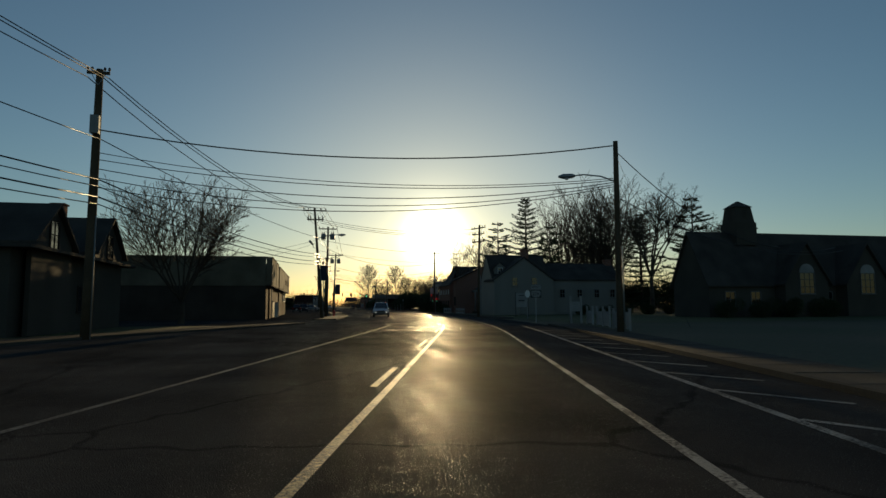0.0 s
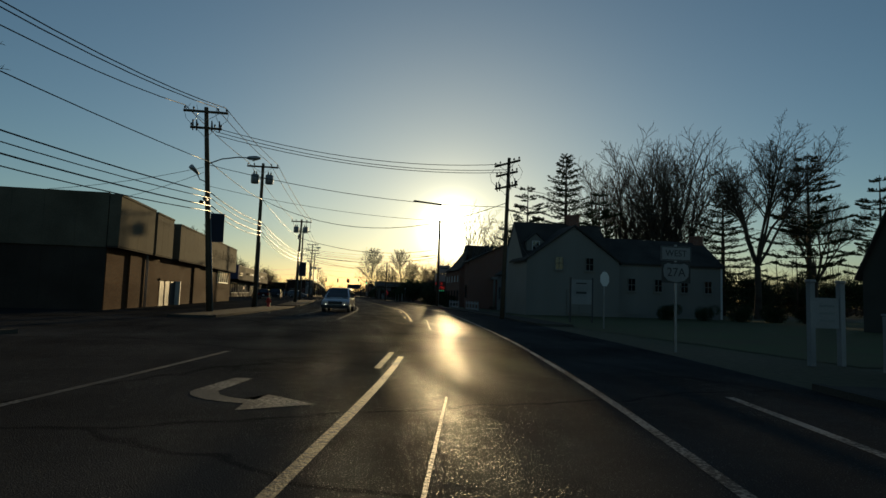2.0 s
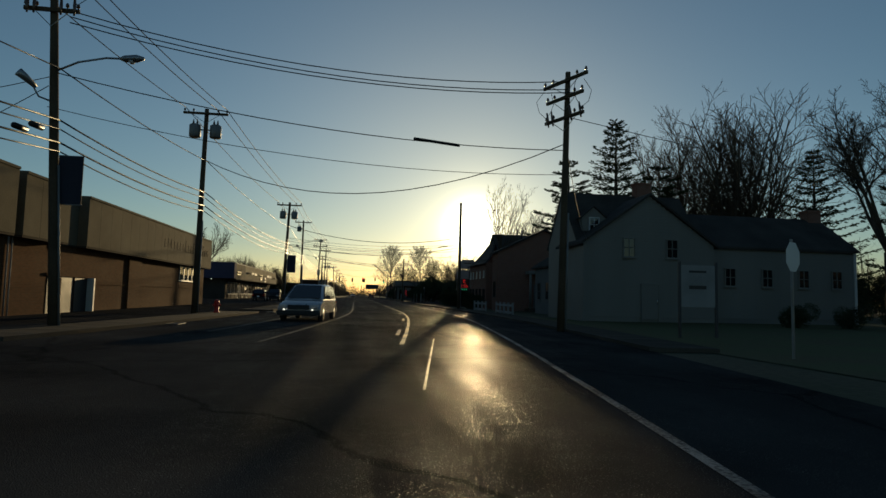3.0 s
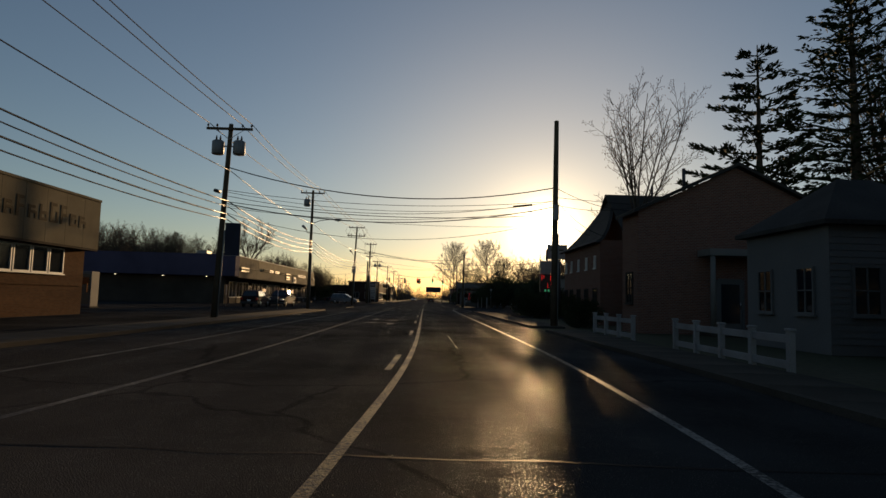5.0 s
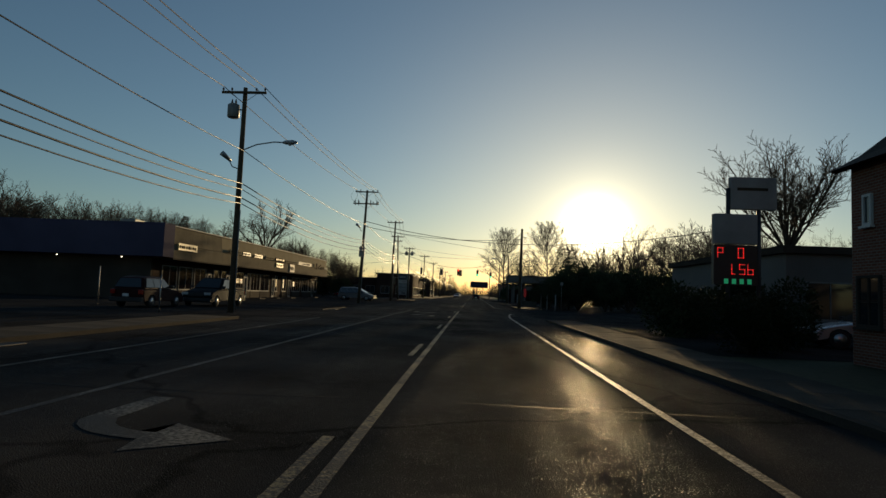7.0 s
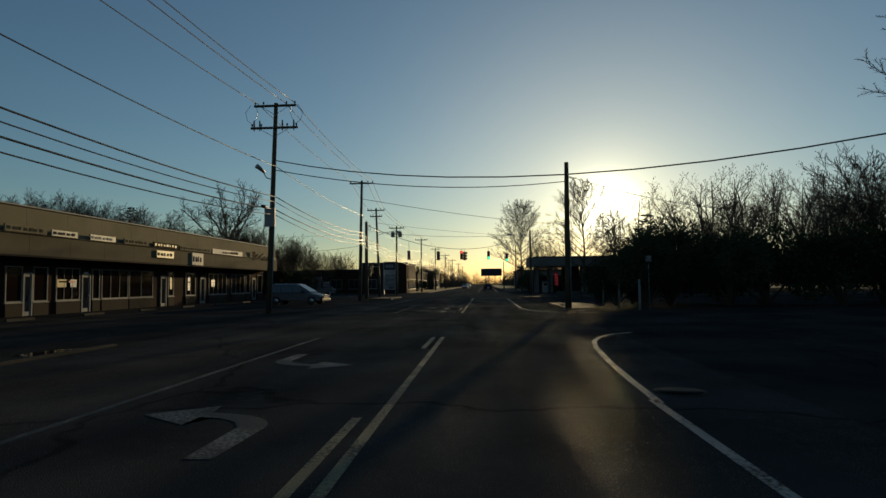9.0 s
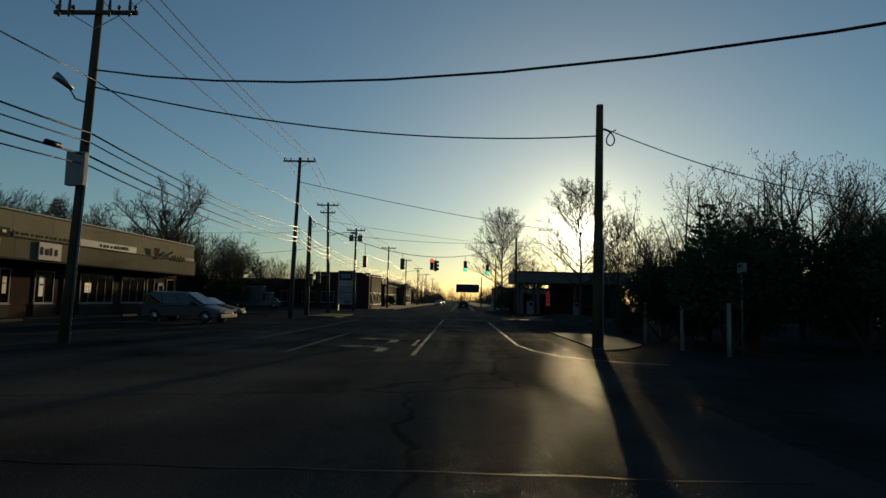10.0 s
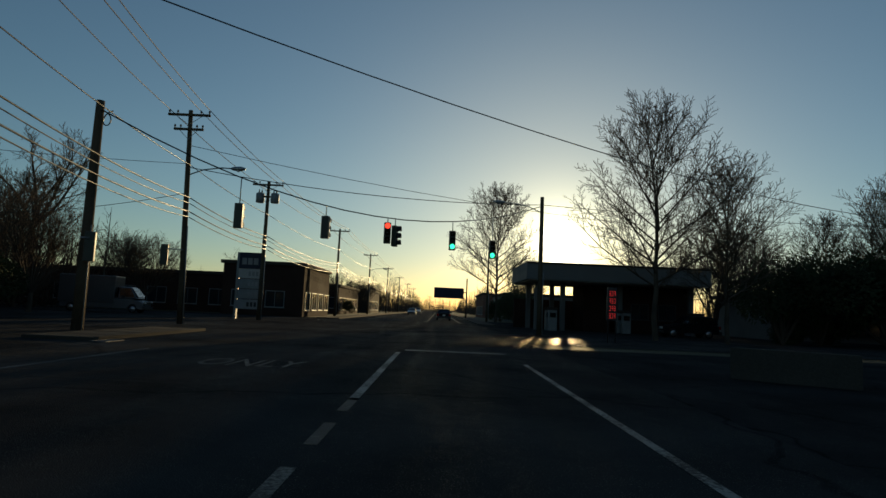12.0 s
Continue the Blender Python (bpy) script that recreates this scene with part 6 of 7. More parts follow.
# far woods along the horizon, with nearer belts behind the houses and shops
random.seed(77)
# the last two belts are out of view, added to block the low sky
BELTS = ((-26, 26, 545, 590), (32, 130, 50, 74), (64, 120, 130, 200), (-110, -36, 146, 172), (-120, -68, 40, 80), (-64, -34, 147, 172), (-160, 160, -210, -120), (-160, -70, -120, 30))
v, f = [], []
for i in range(2250):
    if i >= 1500:
        b = BELTS[i % len(BELTS)]
        x, y = random.uniform(b[0], b[1]), random.uniform(b[2], b[3])
    elif i % 3 == 0:
        x, y = random.choice((-1, 1)) * random.uniform(62, 150), random.uniform(40, 330)
    else:
        x, y = random.choice((-1, 1)) * (14 + 150 * random.random() ** 1.5), random.uniform(270, 560)
    if i < 1500 and 10 < x < 62 and y < 200:
        continue
    h = random.uniform(6.5, 12.5)
    add_tube(v, f, [(x, y, -0.1), (x + random.uniform(-0.3, 0.3), y, h * 0.5), (x + random.uniform(-0.6, 0.6), y, h)], [0.16, 0.1, 0.02], 3, False)
    for k in range(34):
        t = random.uniform(0.15, 0.92)
        a, ln = random.uniform(0, 6.28), h * 0.36 * (1.15 - t) * random.uniform(0.6, 1.2)
        p = Vector((x, y, h * t))
        q = p + Vector((ln * math.cos(a), ln * math.sin(a), ln * random.uniform(0.3, 1.0)))
        v_ = len(v)
        w = 0.035
        v += [(p.x - w, p.y, p.z), (p.x + w, p.y, p.z), tuple(q)]
        f.append((v_, v_ + 1, v_ + 2))
        for j in range(3):
            c = p.lerp(q, random.uniform(0.4, 1.0))
            e = c + Vector((random.uniform(-0.5, 0.5), random.uniform(-0.5, 0.5), random.uniform(0.0, 0.7))) * ln * 0.55
            v_ = len(v)
            v += [(c.x - 0.02, c.y, c.z), (c.x + 0.02, c.y, c.z), tuple(e)]
            f.append((v_, v_ + 1, v_ + 2))
woods = from_lists("far_woods", v, f, M["twig"])
tagged(woods, "distant bare woods along the horizon, with unseen belts behind", "trees", kind="stuff")
v, f = [], []
for i in range(4100):
    if i >= 2600:
        b = BELTS[i % len(BELTS)]
        x, y = random.uniform(b[0], b[1]), random.uniform(b[2], b[3])
    elif i % 3:
        x, y = random.choice((-1, 1)) * (12 + 170 * random.random() ** 1.5), random.uniform(262, 540)
    else:
        x, y = random.choice((-1, 1)) * random.uniform(64, 150), random.uniform(40, 330)
    h, r = random.uniform(1.2, 3.4) * (1.5 if i >= 2600 else 1), random.uniform(1.0, 2.6)
    for k in range(60):
        c = Vector((x + random.gauss(0, r * 0.6), y + random.gauss(0, r * 0.6), h * random.random()))
        d = Vector((random.gauss(0, 1), random.gauss(0, 1), random.gauss(0.5, 1))).normalized() * random.uniform(0.35, 0.8)
        v_ = len(v)
        v += [tuple(c), tuple(c + d + Vector((0.1, 0, 0))), tuple(c + d * 0.4 + Vector((-0.12, 0.1, 0)))]
        f.append((v_, v_ + 1, v_ + 2))
tagged(from_lists("far_thicket", v, f, M["twig"]), "distant low thicket below the woods, with unseen belts behind", "bushes", kind="stuff")

# ---- vehicles ----


def slab(name, outline, half, inset, material, parent, label="", soft=0.05):
    """A rounded body drawn out across the car from a side outline in (y, z); its flanks lean in by inset at the top."""
    zs = [z for _, z in outline]
    ys = [y for y, _ in outline]
    z0, z1, y0, y1 = min(zs), max(zs), min(ys), max(ys)
    bm = bmesh.new()
    rows = []
    for u in (-1, -0.975, -0.92, -0.75, -0.4, 0.4, 0.75, 0.92, 0.975, 1):
        row = []
        for y, z in outline:
            k = (z - z0) / (z1 - z0)
            e = (y - (y0 + y1) / 2) / ((y1 - y0) / 2)
            nose = 0.16 * abs(u) ** 3 * max(0.0, abs(e) - 0.72) / 0.28 * (1 if e > 0 else -1)
            crown = (0.5 * soft * abs(u) ** 3 + soft * abs(u) ** 14) * max(0.0, k - 0.55) / 0.45
            row.append(bm.verts.new((u * half * (1 - inset * k * k / half - 0.035 * max(0.0, 0.35 - k)), y - nose, z - crown)))
        rows.append(row)
    n = len(outline)
    for a, b in zip(rows, rows[1:]):
        for i in range(n):
            bm.faces.new((a[i], a[(i + 1) % n], b[(i + 1) % n], b[i]))
    bm.faces.new(rows[0])
    bm.faces.new(list(reversed(rows[-1])))
    bmesh.ops.recalc_face_normals(bm, faces=bm.faces)
    ob = part(name, bm, material, parent, label, True)
    ob.data.set_sharp_from_angle(angle=radians(38))
    return ob


def pane_side(parent, pts, half, inset, zr, x_sign):
    """A side window from points in (y, z), laid on the leaning flank of the cabin."""
    z0, z1 = zr
    bm = bmesh.new()
    out = []
    for off in (0.012, -0.02):
        out.append([bm.verts.new((x_sign * (half * (1 - inset * ((z - z0) / (z1 - z0)) ** 2 / half) + off), y, z)) for y, z in pts])
    a, b = out
    n = len(pts)
    bm.faces.new(a), bm.faces.new(list(reversed(b)))
    for i in range(n):
        bm.faces.new((a[i], b[i], b[(i + 1) % n], a[(i + 1) % n]))
    bmesh.ops.recalc_face_normals(bm, faces=bm.faces)
    part("side_window", bm, M["dark_glass"], parent)


def vehicle(kind, paint_key, label, at, turn, lit=False):
    """A parked car. Local +y is its front."""
    L, Wd, H, belt = {"sedan": (4.7, 1.82, 1.45, 0.92), "suv": (4.6, 1.86, 1.72, 1.05), "minivan": (4.95, 1.95, 1.76, 1.0), "pickup": (5.6, 1.98, 1.85, 1.12), "truck": (6.4, 2.2, 2.6, 1.2)}[kind]
    c = thing({"pickup": "pickup_truck", "truck": "box_truck"}.get(kind, "car"), label, {"pickup": "pickup", "truck": "truck"}.get(kind, "car"), (*at, -0.01), turn, "vehicles")
    f, r = L / 2, -L / 2
    half = Wd / 2
    low = 0.28
    hood = belt - 0.04 if kind != "minivan" else belt - 0.02
    arch = 0.40
    wf, wr = f - 0.9, r + 0.95

    def arc(y):
        return [(y + arch * math.cos(a), 0.33 + arch * math.sin(a)) for a in np.linspace(0.1, math.pi - 0.1, 7)]
    outline = [(f - 0.05, low)] + arc(wf) + arc(wr) + [(r + 0.06, low + 0.05), (r, 0.6), (r + 0.03, belt - 0.05), (r + 0.12, belt)]
    outline += [(0.3, belt), (f - 1.25, belt), (f - 0.9, hood - 0.03), (f - 0.2, hood - 0.2), (f, hood - 0.4), (f, 0.45)]
    slab("body", outline, half, 0.05, M[paint_key], c)
    if kind == "pickup":
        cab = [(r + 1.95, belt - 0.02), (r + 2.1, H - 0.06), (r + 2.4, H), (f - 2.35, H), (f - 1.45, belt - 0.02)]
    elif kind == "truck":
        cab = [(f - 2.2, belt - 0.02), (f - 2.2, H - 0.5), (f - 1.2, H - 0.5), (f - 0.5, belt - 0.02)]
    elif kind == "sedan":
        cab = [(r + 0.5, belt - 0.02), (r + 1.15, H - 0.04), (r + 1.7, H), (f - 2.3, H - 0.02), (f - 1.3, belt - 0.02)]
    elif kind == "minivan":
        cab = [(r + 0.08, belt - 0.02), (r + 0.32, H - 0.1), (r + 0.6, H), (f - 2.3, H - 0.02), (f - 0.95, belt - 0.03)]
    else:
        cab = [(r + 0.1, belt - 0.02), (r + 0.4, H - 0.08), (r + 0.8, H), (f - 2.3, H), (f - 1.35, belt - 0.02)]
    inset = 0.2
    slab("cabin", cab, half - 0.06, inset, M[paint_key], c, "", 0.08)
    zr = (belt - 0.02, max(z for _, z in cab))
    (ya, za), (yb, zb) = cab[-2], cab[-1]
    y_back, y_front = cab[1][0] + 0.2, ya
    zt, zl = zr[1] - 0.12, belt + 0.06
    k = (zt - zb) / (za - zb)
    n = 3 if kind in ("suv", "minivan") else 2
    if kind == "truck":
        n = 1
    lo_f, hi_f = yb + (ya - yb) * 0.15 - 0.12, yb + (ya - yb) * k - 0.08
    lo_b, hi_b = cab[0][0] + 0.25, cab[1][0] + 0.15
    for s in (-1, 1):
        for i in range(n):
            a0, a1 = i / n, (i + 1) / n
            pts = [(lo_b + (lo_f - lo_b) * a0 + 0.03, zl), (lo_b + (lo_f - lo_b) * a1 - 0.03, zl), (hi_b + (hi_f - hi_b) * a1 - 0.03, zt), (hi_b + (hi_f - hi_b) * a0 + 0.03, zt)]
            pane_side(c, pts, half - 0.06, inset, zr, s)
    # windscreen and rear window, laid just proud of the cabin
    for nm, (p0, p1) in (("windscreen", (cab[-1], cab[-2])), ("rear_window", (cab[0], cab[1]))):
        a, b = Vector((0, *p0)), Vector((0, *p1))
        nrm = Vector((0, (b - a).z, -(b - a).y)).normalized() * (1 if nm == "windscreen" else -1)
        if nrm.z < 0:
            nrm = -nrm
        a2, b2 = a.lerp(b, 0.12), a.lerp(b, 0.9)
        w0, w1 = half - 0.2, half - 0.06 - inset - 0.1
        v = []
        for o in (0.004, 0.02):
            d = nrm * o
            v += [(-w0, *(a2 + d).yz), (w0, *(a2 + d).yz), (w1, *(b2 + d).yz), (-w1, *(b2 + d).yz)]
        from_lists(nm, v, [(3, 2, 1, 0), (4, 5, 6, 7), (0, 1, 5, 4), (1, 2, 6, 5), (2, 3, 7, 6), (3, 0, 4, 7)], M["dark_glass"], c)
    if kind == "pickup":
        for s in (-1, 1):
            box("bed_rail", (s * (half - 0.1) - 0.05, r + 0.1, belt), (s * (half - 0.1) + 0.05, r + 1.9, belt + 0.14), M[paint_key], c)
    if kind == "truck":
        box("cargo_box", (-half - 0.03, r, 0.75), (half + 0.03, f - 2.3, 2.9), M[paint_key], c, "", 0.04)
    for s in (-1, 1):
        for y in (wf, wr):
            x = s * (half - 0.11)
            w = tube("wheel", [(x - 0.1, y, 0.335), (x - 0.08, y, 0.335), (x + 0.08, y, 0.335), (x + 0.1, y, 0.335)], [0.30, 0.335, 0.335, 0.30], M["tyre"], c, "", 20)
            tube("rim", [(x + s * 0.1, y, 0.335), (x + s * 0.112, y, 0.335)], 0.21, M["rim"], w, "", 14)
        box("headlight", (s * (half - 0.28) - 0.19, f - 0.13, hood - 0.36), (s * (half - 0.28) + 0.19, f + 0.012, hood - 0.2), M["lamp_lens"], c, "", 0.03)
        if lit:
            tube("fog_lamp", [(s * (half - 0.34), f + 0.03, 0.55), (s * (half - 0.34), f + 0.068, 0.55)], 0.04, M["lamp_on"], c, "lit round fog lamp", 12)
        box("tail_light", (s * (half - 0.16) - 0.12, r - 0.012, belt - 0.32), (s * (half - 0.16) + 0.12, r + 0.1, belt - 0.08), M["tail_lens"], c, "", 0.02)
        box("wing_mirror", (s * (half + 0.07) - 0.1, f - 1.75, belt + 0.02), (s * (half + 0.07) + 0.1, f - 1.6, belt + 0.2), M["plastic"], c, "", 0.03)
    box("grille", (-half + 0.5, f - 0.05, hood - 0.42), (half - 0.5, f + 0.015, hood - 0.22), M["plastic"], c, "", 0.01)
    box("front_bumper", (-half + 0.03, f - 0.2, 0.3), (half - 0.03, f + 0.06, 0.52), M["plastic"], c, "", 0.04)
    box("rear_bumper", (-half + 0.03, r - 0.07, 0.32), (half - 0.03, r + 0.2, 0.56), M["plastic"], c, "", 0.04)
    box("number_plate", (-0.16, r - 0.082, 0.6), (0.16, r - 0.012, 0.76), M["sign_white"], c)
    return c


vehicle("minivan", "car_silver", "silver minivan in the oncoming lane with lit lamps", (-7.4, 4.6), 173, True)
vehicle("sedan", "car_black", "dark car on the road ahead", (0.1, 186), 0)
vehicle("suv", "car_red", "dark red sport utility car parked by the shops", (-19.2, 66.6), 0)
vehicle("pickup", "car_black", "dark pickup with pale front parked by the shops", (-17.9, 72.4), 180)
vehicle("minivan", "car_blue", "dull silver minivan parked by the shop row", (-16.2, 112.6), -96)
vehicle("sedan", "car_black", "black sedan parked behind a minivan", (-18.6, 121.0), -92)
vehicle("truck", "car_blue", "dull grey box truck parked by the crossing", (-27.5, 157), -80)
vehicle("sedan", "car_silver", "silver car parked beside a forecourt", (13.6, 55.2), 80)
vehicle("suv", "car_black", "dark car parked at the petrol station", (19.0, 155.5), 90)
vehicle("sedan", "car_silver", "silver car far along the road", (-6.4, 240), 180)
vehicle("suv", "car_white", "white car far along the road", (-6.9, 290), 180)

# ---- fences ----


def picket_fence(a, b, h, label, pitch=0.13, scallop=0.0):
    a, b = Vector((*a, 0)), Vector((*b, 0))
    ln = (b - a).length
    turn = math.degrees(math.atan2((b - a).y, (b - a).x))
    fc = thing("picket_fence", label, "fence", (a.x, a.y, 0), turn, "fences beside the pavement")
    for x in steps(0, ln, 2.4):
        bm = bmesh.new()
        add_box(bm, (x, 0, h * 0.56), (0.11, 0.11, h * 1.12), None, 0.012)
        add_box(bm, (x, 0, h * 1.15), (0.15, 0.15, 0.05), None, 0.015)
        part("post", bm, M["fence"], fc)
    for z in (0.25, 0.78):
        box("rail", (0, 0.03, h * z), (ln, 0.065, h * z + 0.08), M["fence"], fc)
    me = None
    for x in steps(0.12, ln - 0.12, pitch):
        k = ((x % 2.4) / 2.4 - 0.5) * 2
        hh = h * (1 - scallop * (1 - k * k))
        v = [(-0.045, -0.012, 0.06), (0.045, -0.012, 0.06), (0.045, -0.012, hh - 0.06), (0, -0.012, hh), (-0.045, -0.012, hh - 0.06)]
        v += [(q, 0.012, z) for q, _, z in v]
        f = [(0, 1, 2, 3, 4), (9, 8, 7, 6, 5)] + [(i, i + 5, (i + 1) % 5 + 5, (i + 1) % 5) for i in range(5)]
        if me is None or scallop:
            ob = from_lists("picket", v, f, M["fence"], fc)
            me = ob.data
        else:
            ob = new("picket", me)
            ob.parent = fc
        ob.location = (x, 0, 0)
    return fc


def rail_fence(a, b, h, label, bay=1.45):
    a, b = Vector((*a, 0)), Vector((*b, 0))
    ln = (b - a).length
    turn = math.degrees(math.atan2((b - a).y, (b - a).x))
    fc = thing("rail_fence", label, "fence", (a.x, a.y, 0), turn, "fences beside the pavement")
    for x in steps(0, ln, bay):
        bm = bmesh.new()
        add_box(bm, (x, 0, h * 0.5 - 0.02), (0.13, 0.13, h + 0.1), None, 0.012)
        add_box(bm, (x, 0, h + 0.06), (0.17, 0.17, 0.06), None, 0.02)
        part("post", bm, M["fence"], fc)
    for z0, hh in ((h - 0.2, 0.16), (0.14, 0.16)):
        box("rail", (0, -0.025, z0), (ln, 0.025, z0 + hh), M["fence"], fc, "", 0.008)
    return fc


picket_fence((3.5, -29.1), (2.9, -31.2), 1.05, "white scalloped picket fence beside the pavement", 0.1, 0.22)
picket_fence((2.6, -32.4), (1.55, -36.1), 1.05, "white scalloped picket fence beside the pavement", 0.1, 0.22)
picket_fence((1.1, -37.4), (0.3, -40.6), 0.95, "white picket fence beside the pavement", 0.15, 0.0)
rail_fence((5.75, 15.4), (6.0, 21.4), 0.85, "low white post-and-rail fence beside the pavement")
rail_fence((5.85, 24.6), (5.7, 28.8), 0.85, "low white post-and-rail fence beside the pavement")
for x, y in ((7.6, 100.2), (8.2, 97.8), (7.3, 103.5)):
    t = tube("fence_post", [(x, y, -0.02), (x, y, 1.7)], 0.07, M["fence"], None, "", 10)
    tagged(t, "plain pale post among dark bushes", "post", "posts among the bushes")

for x, y, h in ((-15.5, 60.9, 1.75), (-22.3, 66.7, 2.2)):
    t = tube("sign_post", [(x, y, -0.02), (x, y, h)], 0.03, M["steel"], None, "", 8)
    tagged(t, "thin bare steel post beside a car park", "post", "posts beside the car park")

# ---- signs and street furniture ----
sp_ = thing("small_sign", "small pale sign plate on a thin post", "sign", (8.9, 98.4, 0), 0)
tube("post", [(0, 0, -0.02), (0, 0, 3.05)], 0.03, M["steel"], sp_, "", 8)
box("plate", (-0.16, -0.045, 2.7), (0.16, -0.032, 3.05), M["fence"], sp_)

rs = thing("route_sign", "black and white route sign on a steel post", "road sign", (1.38, -24.7, 0), 0)
box("post", (-0.03, 0.0, -0.02), (0.03, 0.04, 2.95), M["steel"], rs)
box("plate", (-0.44, -0.012, 1.88), (0.44, -0.004, 2.46), M["sign_black"], rs, "black square route plate")
box("plate", (-0.46, -0.012, 2.5), (0.46, -0.004, 2.9), M["fence"], rs, "white direction plate")
half = [(0.0, 0.25), (0.14, 0.235), (0.25, 0.26), (0.36, 0.21), (0.39, 0.08), (0.37, -0.1), (0.25, -0.22), (0.0, -0.27)]
prism("shield", [(x, 2.17 + z) for x, z in half] + [(-x, 2.17 + z) for x, z in half[-2:0:-1]], -0.0165, -0.0125, M["fence"], rs, "white shield")
words("route_number", "27A", 0.34, pose(0, -0.019, 2.17, 90, 0, 0), M["sign_black"], rs, 0.002)
words("direction_word", "WEST", 0.25, pose(0, -0.016, 2.7, 90, 0, 0), M["sign_black"], rs, 0.002)
for x0, x1, z0, z1 in ((-0.45, 0.45, 2.51, 2.53), (-0.45, 0.45, 2.87, 2.89), (-0.45, -0.43, 2.53, 2.87), (0.43, 0.45, 2.53, 2.87)):
    box("border", (x0, -0.0165, z0), (x1, -0.0125, z1), M["sign_black"], rs)

ws = thing("wooden_sign_stand", "white wooden sign stand beside a fence", "sign", (3.25, -27.8, 0), 0)
for s in (-0.4, 0.4):
    bm = bmesh.new()
    add_box(bm, (s, 0, 0.94), (0.13, 0.13, 1.9), None, 0.012)
    add_box(bm, (s, 0, 1.93), (0.17, 0.17, 0.07), None, 0.02)
    part("post", bm, M["fence"], ws)
box("board", (-0.33, -0.03, 0.85), (0.33, 0.03, 1.55), M["fence"], ws, "", 0.01)
for k in range(3):
    box("text_bar", (-0.2, -0.036, 1.0 + k * 0.17), (0.2, -0.031, 1.05 + k * 0.17), M["grey_box"], ws)

es = thing("yard_sign", "white board sign on two dark posts", "sign", (7.2, -5.1, 0), 0)
for s in (-0.72, 0.72):
    box("post", (s - 0.045, -0.04, -0.02), (s + 0.045, 0.04, 2.75), M["dark_metal"], es)
box("board", (-0.67, -0.03, 1.1), (0.67, 0.03, 2.62), M["fence"], es, "", 0.01)
for z, hh in ((1.75, 0.13), (2.35, 0.08)):
    box("text_bar", (-0.36, -0.036, z), (0.32, -0.031, z + hh), M["sign_black"], es)

ss = thing("stop_sign", "octagonal road sign seen from behind", "road sign", (5.2, -12.4, 0), 28)
box("post", (-0.03, 0.0, -0.02), (0.03, 0.05, 2.85), M["steel"], ss)
v = [(0.38 * math.cos(math.pi / 8 + i * math.pi / 4), -0.004, 2.42 + 0.38 * math.sin(math.pi / 8 + i * math.pi / 4)) for i in range(8)]
v += [(x, y - 0.006, z) for x, y, z in v]
from_lists("plate", v, [tuple(range(8)), tuple(reversed(range(8, 16)))] + [(i, i + 8, (i + 1) % 8 + 8, (i + 1) % 8) for i in range(8)], M["sign_white"], ss)

bs = thing("board_sign", "tall post with two pale boards and red numerals", "sign", (10.05, 57.5, 0.45), 0)
for s in (-0.6, 0.6):
    tube("post", [(s, 0, -0.47), (s, 0, 5.6)], 0.09, M["dark_metal"], bs)
box("board", (-0.55, -0.14, 4.75), (1.25, 0.14, 6.05), M["fence"], bs, "", 0.03)
box("board", (-1.2, -0.14, 3.35), (0.5, 0.14, 4.55), M["fence"], bs, "", 0.03)
box("led_panel", (-1.2, -0.12, 1.72), (0.5, 0.12, 3.3), M["sign_black"], bs, "black panel with red numerals")
box("text_bar", (-0.3, -0.146, 5.5), (0.9, -0.141, 5.62), M["letter"], bs)


def seven(x, z, on, w=0.2, h=0.38, t=0.032):
    """One numeral of lit bars; on names the bars a to g."""
    spans = {"a": (0, h, w, h), "g": (0, h / 2, w, h / 2), "d": (0, 0, w, 0), "f": (0, h / 2, 0, h), "b": (w, h / 2, w, h), "e": (0, 0, 0, h / 2), "c": (w, 0, w, h / 2)}
    for k in on:
        x0, z0, x1, z1 = spans[k]
        bm = bmesh.new()
        add_box(bm, (x + (x0 + x1) / 2, -0.128, z + (z0 + z1) / 2), (abs(x1 - x0) + t, 0.012, abs(z1 - z0) + t))
        part("numeral_bar", bm, M["led_red"], bs)


seven(-1.05, 2.8, "abefg")
seven(-0.25, 2.8, "abcdef")
seven(-0.5, 2.15, "def", 0.12)
seven(-0.2, 2.15, "acdfg")
seven(0.12, 2.15, "cdefg")
for k in range(4):
    bm = bmesh.new()
    add_box(bm, (-0.72 + k * 0.3, -0.128, 1.86), (0.16, 0.012, 0.2))
    part("green_digit", bm, M["led_green"], bs, "small green lit digits")

ps = thing("station_pylon_sign", "tall dark petrol station sign with pale panels", "sign", (-15.05, 153.8, 0), 0)
ps.scale = (0.84,) * 3
box("side_post", (-1.2, -0.2, -0.02), (-1.0, 0.2, 6.0), M["grey_box"], ps)
box("side_post", (1.0, -0.2, -0.02), (1.2, 0.2, 6.0), M["grey_box"], ps)
box("panel", (-0.995, -0.18, 4.55), (0.995, 0.18, 6.0), M["banner"], ps, "dark panel with pale bars")
for j in range(3):
    box("text_bar", (-0.75 + j * 0.52, -0.19, 4.9), (-0.33 + j * 0.52, -0.182, 5.5), M["fence"], ps)
for k in range(4):
    m = ("fence", "grey_box", "grey_box", "canopy")[k]
    box("panel", (-0.995, -0.17, 0.9 + k * 0.92), (0.995, 0.17, 1.76 + k * 0.92), M[m], ps, "grey price panel")
    for j in range(3):
        box("digit_bar", (-0.1 + j * 0.33, -0.18, 1.12 + k * 0.92), (0.12 + j * 0.33, -0.172, 1.52 + k * 0.92), M["sign_black" if k == 0 else "fence"], ps)

